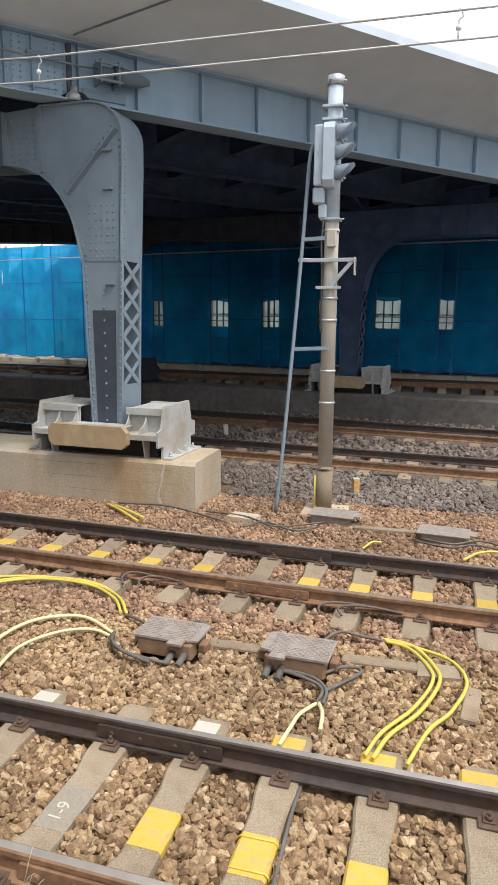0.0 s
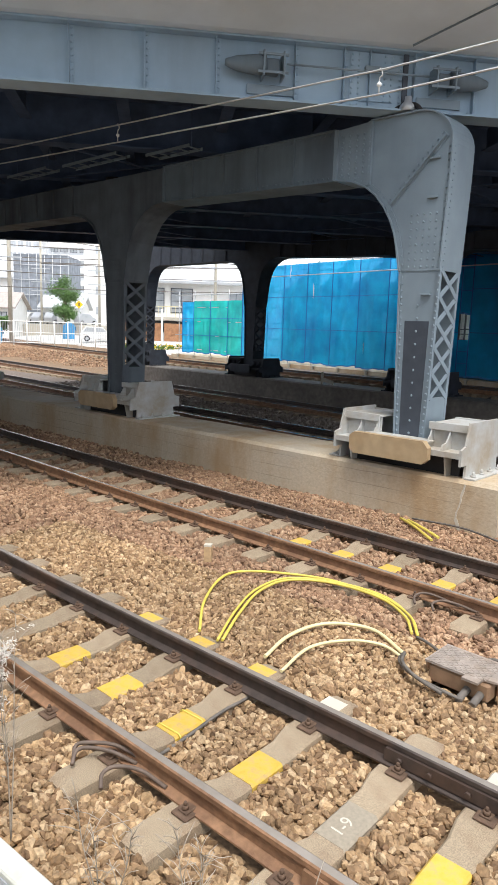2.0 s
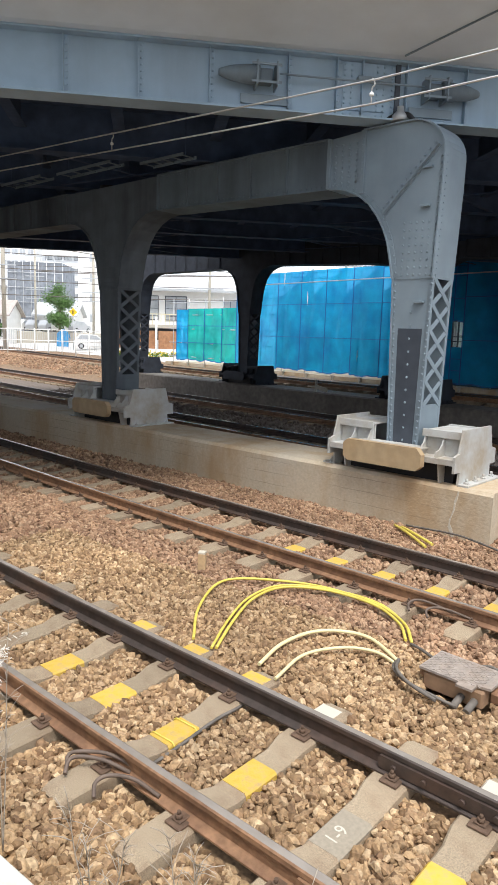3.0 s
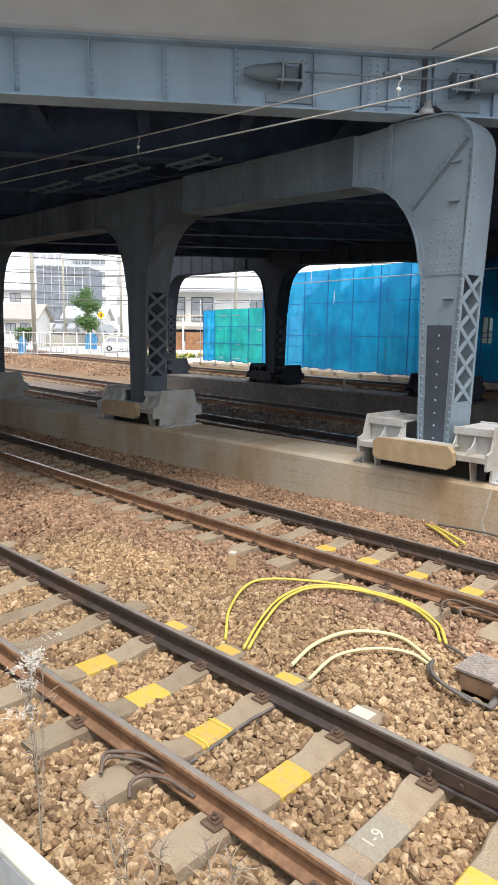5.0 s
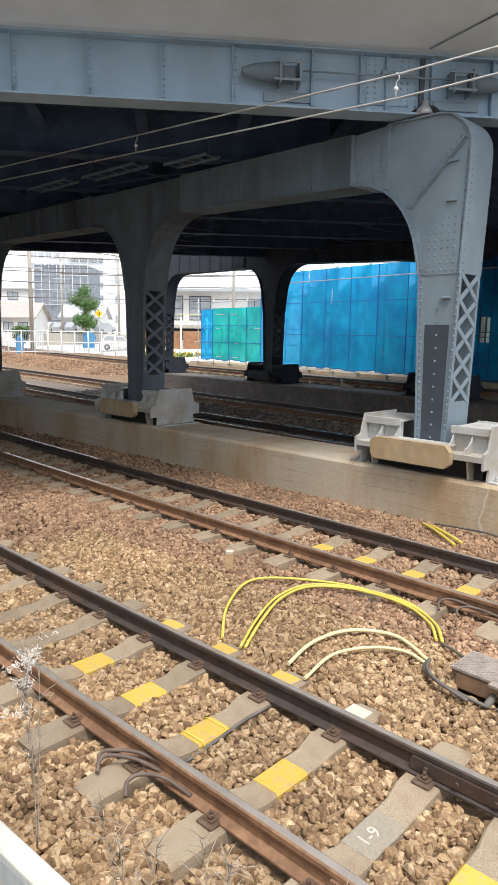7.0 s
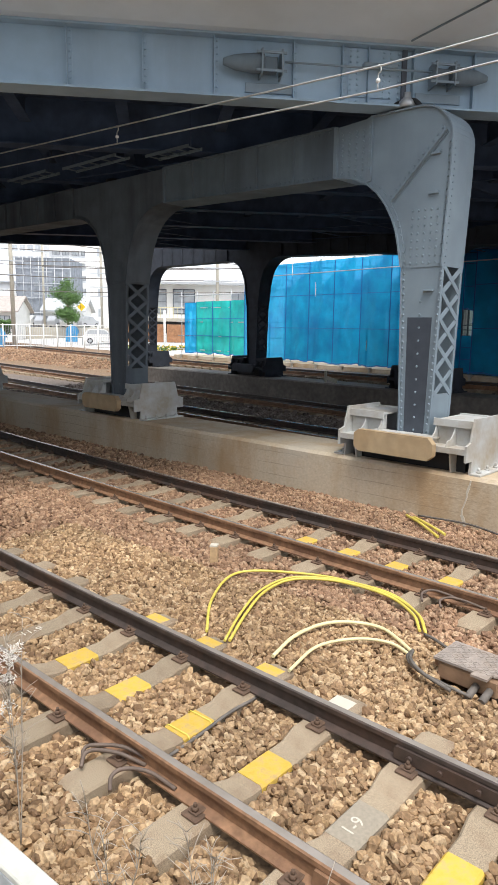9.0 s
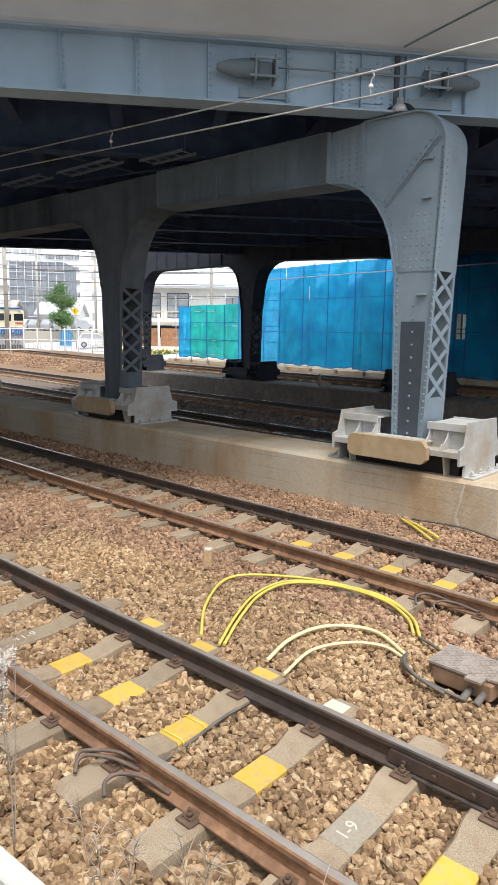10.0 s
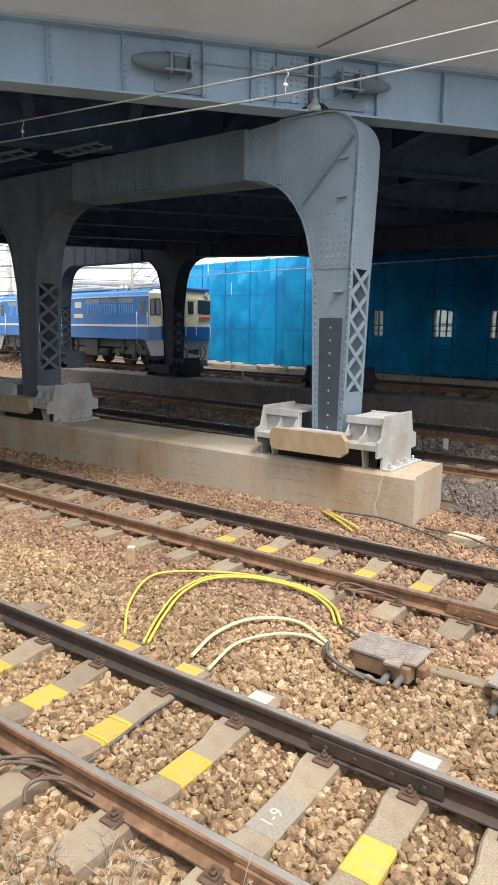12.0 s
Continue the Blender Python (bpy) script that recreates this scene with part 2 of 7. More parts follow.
# ---- builders ----
def mesh_of(name, bm, *materials):
    me = bpy.data.meshes.new(name)
    bmesh.ops.recalc_face_normals(bm, faces=bm.faces)
    bm.to_mesh(me)
    bm.free()
    for m in materials:
        me.materials.append(m)
    return me


def part(name, bm, material, parent=None, label="", kind=""):
    mats = material if isinstance(material, (list, tuple)) else (material,)
    ob = new(name, mesh_of(name, bm, *mats))
    if parent is not None:
        ob.parent = parent
    return tagged(ob, label=label, kind=kind)


def thing(name, m, label, category, group=""):
    ob = new(name)
    ob.matrix_basis = m
    ob.empty_display_size = 0.2
    return tagged(ob, label, category, group)


def box(bm, x0, x1, y0, y1, z0, z1, bevel=0.0, m=None, mi=0):
    vs = [bm.verts.new((x, y, z)) for x in (x0, x1) for y in (y0, y1) for z in (z0, z1)]
    fs = [bm.faces.new([vs[i] for i in f]) for f in ((0, 1, 3, 2), (4, 6, 7, 5), (0, 4, 5, 1), (2, 3, 7, 6), (0, 2, 6, 4), (1, 5, 7, 3))]
    for f in fs:
        f.material_index = mi
    if m is not None:
        bmesh.ops.transform(bm, matrix=m, verts=vs)
    if bevel:
        es = {e for f in fs for e in f.edges}
        r = bmesh.ops.bevel(bm, geom=list(es), offset=bevel, segments=1, affect="EDGES")
        for f in r["faces"]:
            f.material_index = mi
    return bm


def prism(bm, outline, lo, hi, axis="y", mi=0, m=None):
    """A plate with an outline in two axes and a thickness along the third."""
    def at(a, b, c):
        return (a, c, b) if axis == "y" else (c, a, b) if axis == "x" else (a, b, c)
    v0 = [bm.verts.new(at(a, b, lo)) for a, b in outline]
    v1 = [bm.verts.new(at(a, b, hi)) for a, b in outline]
    n = len(outline)
    fs = [bm.faces.new(v0[::-1]), bm.faces.new(v1)]
    fs += [bm.faces.new((v0[i], v0[(i + 1) % n], v1[(i + 1) % n], v1[i])) for i in range(n)]
    for f in fs:
        f.material_index = mi
    if m is not None:
        bmesh.ops.transform(bm, matrix=m, verts=v0 + v1)
    return bm


def tube(bm, points, radius, sides=8, mi=0, ends=True):
    """A round bar along points; radius may be a list."""
    pts = [Vector(p) for p in points]
    rings = []
    up = Vector((0.13, 0.21, 0.97))
    for i, p in enumerate(pts):
        d = (pts[min(i + 1, len(pts) - 1)] - pts[max(i - 1, 0)]).normalized()
        a = d.cross(up)
        if a.length < 0.1:
            a = d.cross(Vector((1, 0, 0)))
        a.normalize()
        b = d.cross(a)
        r = radius[i] if isinstance(radius, (list, tuple)) else radius
        rings.append([bm.verts.new(p + r * (math.cos(2 * math.pi * k / sides) * a + math.sin(2 * math.pi * k / sides) * b)) for k in range(sides)])
    for r0, r1 in zip(rings, rings[1:]):
        for k in range(sides):
            f = bm.faces.new((r0[k], r0[(k + 1) % sides], r1[(k + 1) % sides], r1[k]))
            f.smooth, f.material_index = True, mi
    if ends:
        for f in (bm.faces.new(rings[0][::-1]), bm.faces.new(rings[-1])):
            f.material_index = mi
    return bm


def bar(bm, p, q, w, t, normal=(0, 1, 0), mi=0):
    """A flat bar from p to q, w wide across and t thick along normal."""
    p, q, nrm = Vector(p), Vector(q), Vector(normal).normalized()
    d = (q - p).normalized()
    s = d.cross(nrm).normalized()
    vs = []
    for c in (p, q):
        for a, b in ((-1, -1), (1, -1), (1, 1), (-1, 1)):
            vs.append(bm.verts.new(c + s * a * w / 2 + nrm * b * t / 2))
    for f in ((0, 1, 2, 3), (7, 6, 5, 4), (0, 4, 5, 1), (1, 5, 6, 2), (2, 6, 7, 3), (3, 7, 4, 0)):
        bm.faces.new([vs[i] for i in f]).material_index = mi
    return bm


def rivet(bm, p, normal, r=0.018, grow=1.3):
    """A rivet head: a low dome of six sides."""
    nrm = Vector(normal).normalized()
    a = nrm.orthogonal().normalized()
    b = nrm.cross(a)
    p = Vector(p)
    r *= grow
    ring = [bm.verts.new(p + r * (math.cos(k * math.pi / 3) * a + math.sin(k * math.pi / 3) * b)) for k in range(6)]
    mid = [bm.verts.new(p + 0.65 * r * (math.cos(k * math.pi / 3) * a + math.sin(k * math.pi / 3) * b) + nrm * r * 0.75) for k in range(6)]
    for k in range(6):
        bm.faces.new((ring[k], ring[(k + 1) % 6], mid[(k + 1) % 6], mid[k]))
    bm.faces.new(mid)


def fast_mesh(name, verts, faces_flat, sides, material, smooth=False):
    """A mesh from arrays, all faces with the same number of sides."""
    me = bpy.data.meshes.new(name)
    nf = len(faces_flat) // sides
    me.vertices.add(len(verts))
    me.vertices.foreach_set("co", np.asarray(verts, dtype=np.float32).ravel())
    me.loops.add(len(faces_flat))
    me.loops.foreach_set("vertex_index", np.asarray(faces_flat, dtype=np.int32))
    me.polygons.add(nf)
    me.polygons.foreach_set("loop_start", np.arange(0, nf * sides, sides, dtype=np.int32))
    me.update(calc_edges=True)
    me.validate()
    me.polygons.foreach_set("use_smooth", np.full(nf, smooth))
    me.materials.append(material)
    return me


# ---- plan ----
# Near rail of each line: Y = c + a X + b X^2 ; height of the rail head
LINES = {1: (2.40, -0.025, 0.0025, 0.0), 2: (6.06, -0.05, 0.0020, 0.0), 3: (12.25, -0.10, 0.0010, 0.0), 4: (16.1, -0.14, 0.0003, 0.0), 5: (22.6, -0.06, 0.0024, 0.62)}
RAILS_APART = 1.13


def line_y(k, x):
    c, a, b, _ = LINES[k]
    e = max(x, -70.0)                # the curves run out straight
    return c + a * e + b * e * e + (a + 2 * b * e) * (x - e)


def line_dir(k, x):
    _, a, b, _ = LINES[k]
    return math.atan(a + 2 * b * max(x, -70.0))


def ground_z(x, y):
    """Top of the ballast: level in front, a bank up to the far line."""
    foot = 21.0 - 0.14 * x
    return -0.25 + 0.66 * min(1.0, max(0.0, (y - foot) / 1.6)) + 0.55 * min(1.0, max(0.0, (y - 27.5 + 0.25 * x) / 6.0)) * (1.0 if x < -28 else 0.0)


def build_ground():
    xs = sorted(set([-400, -300, -200, -150, -120] + list(np.arange(-100, 30.1, 2.0)) + [40, 60, 100, 200, 300, 400]))
    ys = sorted(set([-400, -200, -100, -40, -10] + list(np.arange(-2, 45, 0.8)) + [50, 60, 80, 120, 200, 400, 700]))
    bm = bmesh.new()
    grid = [[bm.verts.new((x, y, ground_z(x, y))) for y in ys] for x in xs]
    for i in range(len(xs) - 1):
        for j in range(len(ys) - 1):
            f = bm.faces.new((grid[i][j], grid[i + 1][j], grid[i + 1][j + 1], grid[i][j + 1]))
            f.smooth = True
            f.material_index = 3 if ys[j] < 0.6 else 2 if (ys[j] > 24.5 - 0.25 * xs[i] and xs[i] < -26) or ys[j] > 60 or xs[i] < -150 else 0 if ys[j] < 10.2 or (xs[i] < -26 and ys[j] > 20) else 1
    tagged(part("ground", bm, (BED, BED_GREY, STREET, NEAR_GROUND)), "brown crushed-stone railway ground", "ground", kind="structure")


def build_back_wall():
    # Unseen wall, added to keep low sky light off the steel under the deck.
    bm = bmesh.new()
    box(bm, -75, 1.0, -8.4, -8.0, -0.5, 10.0)
    tagged(part("wall_south", bm, mat("plain_blocking_wall", (0.22, 0.22, 0.21), 0.85, vary=0.08, scale=1.5)), "plain grey wall behind the line, added to block sky light", "wall", kind="structure")
    # Second unseen wall, shutting out low sky on the right.
    bm = bmesh.new()
    box(bm, 26.0, 26.4, -8.0, 17.0, -0.5, 11.0)
    tagged(part("wall_east", bm, bpy.data.materials["plain_blocking_wall"]), "plain grey wall beside the line, added to block sky light", "wall", kind="structure")


def rail_profile():
    # half outlines: foot, web, head; (across, up, material)
    return [(-0.064, -0.155), (-0.064, -0.143), (-0.012, -0.122), (-0.009, -0.05), (-0.0325, -0.036), (-0.0325, -0.008), (-0.023, 0.0),
            (0.023, 0.0), (0.0325, -0.008), (0.0325, -0.036), (0.009, -0.05), (0.012, -0.122), (0.064, -0.143), (0.064, -0.155)]


def build_rail(k, far, x0, x1, parent):
    prof = rail_profile()
    bm = bmesh.new()
    n = int((x1 - x0) / 0.8)
    rings = []
    for i in range(n + 1):
        x = x0 + (x1 - x0) * i / n
        a = line_dir(k, x)
        base = Vector((x, line_y(k, x) + (RAILS_APART / math.cos(a) if far else 0), LINES[k][3]))
        side = Vector((-math.sin(a), math.cos(a), 0))
        rings.append([bm.verts.new(base + side * p + Vector((0, 0, q))) for p, q in prof])
    m = len(prof)
    for r0, r1 in zip(rings, rings[1:]):
        for j in range(m):
            f = bm.faces.new((r0[j], r1[j], r1[(j + 1) % m], r0[(j + 1) % m]))
            if j == 6:
                f.material_index = 0
            else:
                gauge_side = (j < 7) == bool(far)
                f.material_index = 1 if gauge_side else 2
    return part("rail", bm, (RAILTOP, RAILDARK, RUST), parent, "steel rail with a polished head")


def sleeper_mesh():
    """A prestressed concrete sleeper: deep under the rails, waisted in the middle."""
    bm = bmesh.new()
    stations = [(-1.0, 0.105, 0.13, -0.02), (-0.93, 0.12, 0.14, 0.0), (-0.40, 0.12, 0.14, 0.0), (-0.26, 0.105, 0.125, -0.035), (0.26, 0.105, 0.125, -0.035),
                (0.40, 0.12, 0.14, 0.0), (0.93, 0.12, 0.14, 0.0), (1.0, 0.105, 0.13, -0.02)]
    rings = [[bm.verts.new((x, y, z)) for x, z in ((-b, -0.18), (-w, top - 0.015), (-w + 0.015, top), (w - 0.015, top), (w, top - 0.015), (b, -0.18))] for y, w, b, top in stations]
    for r0, r1 in zip(rings, rings[1:]):
        for j in range(6):
            bm.faces.new((r0[j], r1[j], r1[(j + 1) % 6], r0[(j + 1) % 6]))
    bm.faces.new(rings[0])
    bm.faces.new(rings[-1][::-1])
    return mesh_of("sleeper", bm, SLEEPER)


def fastening_mesh():
    """Clip plate, spring leaf and bolt beside the rail's foot."""
    bm = bmesh.new()
    box(bm, -0.06, 0.06, -0.045, 0.05, 0.0, 0.018, 0.005)
    box(bm, -0.035, 0.035, -0.065, 0.02, 0.018, 0.03, 0.004)
    tube(bm, [(0, -0.005, 0.028), (0, -0.005, 0.055)], 0.021, 6)
    tube(bm, [(0, -0.005, 0.05), (0, -0.005, 0.075)], 0.011, 6)
    return mesh_of("fastening", bm, CLIP)


def sleepers_of(k, x0, x1):
    if k == 1:
        left = [-1.62 - 0.684 * i for i in range(120)][::-1]
        right = [-1.06, -0.49, 0.09, 0.69] + [0.69 + 0.66 * i for i in range(1, 30)]      # closer at the rail joint
        return [x for x in left + right if x0 <= x <= x1]
    if k == 2:
        left = [-1.42 - 0.667 * i for i in range(120)][::-1]
        right = [-0.87, -0.33, 0.31, 0.93] + [0.93 + 0.667 * i for i in range(1, 30)]
        return [x for x in left + right if x0 <= x <= x1]
    return [x for x in (0.72 * i for i in range(-220, 60)) if x0 <= x <= x1]


def build_track(k, x0, x1, label, detail=True):
    track = tagged(thing("track", pose(0, 0, 0), label, "railway track"), kind="structure")
    track.name = "track_%d" % k
    for far in (False, True):
        build_rail(k, far, x0, x1, track)
    me, fa = sleeper_mesh(), fastening_mesh()
    rng = random.Random(k)
    for x in sleepers_of(k, x0, x1):
        a = line_dir(k, x)
        s = new("sleeper", me)
        s.parent = track
        z = LINES[k][3]
        s.matrix_basis = pose(x, line_y(k, x) + RAILS_APART / 2, z - 0.158, 0, 0, math.degrees(a) + rng.uniform(-0.7, 0.7))
        if detail:
            for off in (-0.085, 0.085, RAILS_APART - 0.085, RAILS_APART + 0.085):
                c = new("fastening", fa)
                c.parent = track
                turn = 0 if off in (0.085, RAILS_APART + 0.085) else 180
                c.matrix_basis = pose(x - off * math.sin(a), line_y(k, x) + off * math.cos(a), z - 0.157, 0, 0, math.degrees(a) + turn)
    return track


# ---- bridge ----
G0 = Vector((-4.98, 9.6, 0))
GA = math.degrees(math.atan2(0.739, 0.674))
BRIDGE_W = 18.5
SPAN0, SPAN1 = -30.0, 45.0
GB, GT = 5.68, 6.48
bridge_pose = pose(G0.x, G0.y, 0, 0, 0, GA)      # x along the girder, y across the bridge away from its face


def build_fascia():
    g = thing("fascia_girder", bridge_pose, "grey-blue riveted plate girder along the bridge edge", "girder")
    bm = bmesh.new()
    box(bm, SPAN0, SPAN1, -0.010, 0.010, GB, GT)
    part("web", bm, GIRDER, g)
    bm = bmesh.new()
    box(bm, SPAN0, SPAN1, -0.20, 0.20, GB - 0.025, GB)
    box(bm, SPAN0, SPAN1, -0.022, -0.010, GB, GB + 0.11)
    part("bottom_flange", bm, GIRDER, g)
    bm = bmesh.new()
    box(bm, SPAN0, SPAN1, -0.16, 0.16, GT - 0.02, GT + 0.01)
    part("top_flange", bm, GIRDER, g)
    posts = [-14.0 + 1.02 * i for i in range(8)] + [-5.89, -4.88, -3.87, -2.88, -1.76, -1.05, -0.67, 0.0, 0.92, 2.04] + [3.13 + 1.12 * i for i in range(16)]
    stiff = bmesh.new()
    box(stiff, -0.006, 0.006, -0.11, -0.011, GB + 0.0, GT - 0.02)
    box(stiff, -0.006, 0.07, -0.022, -0.010, GB + 0.0, GT - 0.02)
    me = mesh_of("stiffener", stiff, GIRDER)
    rv = bmesh.new()
    for x in posts:
        s = new("stiffener", me)
        s.parent = g
        s.matrix_basis = pose(x, 0, 0)
        z = GB + 0.06
        while z < GT - 0.05:
            rivet(rv, (x + 0.038, -0.022, z), (0, -1, 0), 0.014)
            z += 0.085
    x = -11.0
    while x < 12:
        rivet(rv, (x, -0.022, GB + 0.05), (0, -1, 0), 0.014)
        x += 0.095
    part("rivets", rv, GIRDER, g, kind="stuff")
    # splice over the end column
    bm = bmesh.new()
    box(bm, -0.95, -0.30, -0.034, -0.022, GB + 0.12, GT - 0.03)
    part("splice_plate", bm, GIRDER, g)
    bm = bmesh.new()
    for x in (-0.92, -0.82, -0.43, -0.33, -0.2):
        z = GB + 0.06
        while z < GT - 0.05:
            rivet(bm, (x, -0.034, z), (0, -1, 0), 0.015)
            z += 0.075
    part("splice_rivets", bm, GIRDER, g, kind="stuff")
    bm = bmesh.new()
    box(bm, -0.16, -0.09, -0.06, -0.02, GB - 0.1, GT - 0.02)
    part("downpipe", bm, STEEL_DARK, g)
    return g


def build_bridge_deck():
    bm = bmesh.new()
    prism(bm, [(-1.95, GT + 0.36), (-0.30, GT + 0.012), (BRIDGE_W + 0.3, GT + 0.012), (BRIDGE_W + 0.8, GT + 0.12), (BRIDGE_W + 0.8, GT + 0.5), (-0.9, GT + 0.6), (-1.95, GT + 0.48)], SPAN0, SPAN1, "x")
    deck = part("bridge_deck", bm, SOFFIT)
    deck.matrix_basis = bridge_pose
    tagged(deck, "pale grey concrete bridge deck with overhanging edge", "bridge deck", kind="structure")
    # Dark plate added below the slab to give the underside its shade.
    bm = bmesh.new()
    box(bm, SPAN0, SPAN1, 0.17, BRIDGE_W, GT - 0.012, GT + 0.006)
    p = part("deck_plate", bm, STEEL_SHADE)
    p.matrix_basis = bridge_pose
    tagged(p, "dark steel plate added under the deck for its shade", "deck plate", kind="structure")
    # joint strip across the soffit
    bm = bmesh.new()
    bar(bm, (-0.14, -0.32, GT + 0.0), (1.10, -1.90, GT + 0.336), 0.018, 0.02, (0, 0.2, 1))
    j = part("soffit_pipe", bm, STEEL_DIM)
    j.matrix_basis = bridge_pose
    tagged(j, "thin dark drain pipe under the deck overhang", "pipe")
    # inner main girders, floor beams; their dark colour carries the shade
    n = 6
    for i in range(1, n + 1):
        y = BRIDGE_W * i / n
        ob = thing("main_girder", bridge_pose @ pose(0, y, 0), "dark steel girder under the deck, shade in its colour", "girder", "girders under the bridge")
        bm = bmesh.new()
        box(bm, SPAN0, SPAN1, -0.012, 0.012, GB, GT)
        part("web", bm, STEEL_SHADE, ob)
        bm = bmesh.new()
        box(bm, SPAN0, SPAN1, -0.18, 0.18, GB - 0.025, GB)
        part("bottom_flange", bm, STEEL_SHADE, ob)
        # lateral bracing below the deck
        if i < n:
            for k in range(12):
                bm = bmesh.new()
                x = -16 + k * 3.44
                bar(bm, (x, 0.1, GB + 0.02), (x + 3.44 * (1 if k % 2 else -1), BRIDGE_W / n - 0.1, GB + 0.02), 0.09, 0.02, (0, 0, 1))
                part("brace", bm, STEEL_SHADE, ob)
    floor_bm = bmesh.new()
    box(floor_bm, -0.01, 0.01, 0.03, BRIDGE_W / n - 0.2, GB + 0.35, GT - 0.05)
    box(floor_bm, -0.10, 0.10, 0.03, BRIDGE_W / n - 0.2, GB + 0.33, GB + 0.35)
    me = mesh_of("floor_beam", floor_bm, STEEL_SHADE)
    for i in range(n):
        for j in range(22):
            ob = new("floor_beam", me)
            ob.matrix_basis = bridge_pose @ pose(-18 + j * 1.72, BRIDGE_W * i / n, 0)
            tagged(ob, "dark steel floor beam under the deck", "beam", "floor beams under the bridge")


def knee(dz=0.0):
    """Curve from a column's inner edge up into the beam."""
    pts = [(-0.35, 3.45), (-0.40, 3.70), (-0.46, 3.95), (-0.54, 4.14), (-0.66, 4.34), (-0.82, 4.53), (-1.02, 4.68), (-1.25, 4.78), (-1.46, 4.82), (-1.60, 4.838)]
    return [(a, b + dz * min(1.0, (b - 3.4) / 0.9)) for a, b in pts]


BEAM_B, BEAM_T = 4.84, 5.58
COL_D = 0.56
FOOT = 0.86
COL2, COL3, COL4 = -11.92, -20.05, -28.2


def column_outline(kind, dz=0.0, top=None):
    """Front plate of a portal column about its own centre; dz lifts the beam's underside."""
    BEAM_T = top or 5.58
    left = [(-0.24, FOOT), (-0.33, 3.4)] + knee(dz) + [(-1.62, BEAM_B + dz), (-1.62, BEAM_T)]
    if kind == "end":
        right = [(-0.17 + 0.55 * math.sin(a), BEAM_T - 0.47 + 0.505 * math.cos(a)) for a in (math.radians(9 * i) for i in range(11))] + [(0.375, 4.7), (0.32, 3.4), (0.25, FOOT)]
        return left + [(-0.97, BEAM_T + 0.04)] + right
    right = [(1.62, BEAM_T), (1.62, BEAM_B + dz)] + [(-a, b) for a, b in knee(dz)][::-1] + [(0.33, 3.4), (0.24, FOOT)]
    return left + right


def edge_plate(bm, pts, y0, y1, t=0.022):
    """A flange bent along an outline."""
    for (a, b), (c, d) in zip(pts, pts[1:]):
        p, q = Vector((a, 0, b)), Vector((c, 0, d))
        bar(bm, p + Vector((0, (y0 + y1) / 2, 0)), q + Vector((0, (y0 + y1) / 2, 0)), y1 - y0, t, Vector((d - b, 0, a - c)))


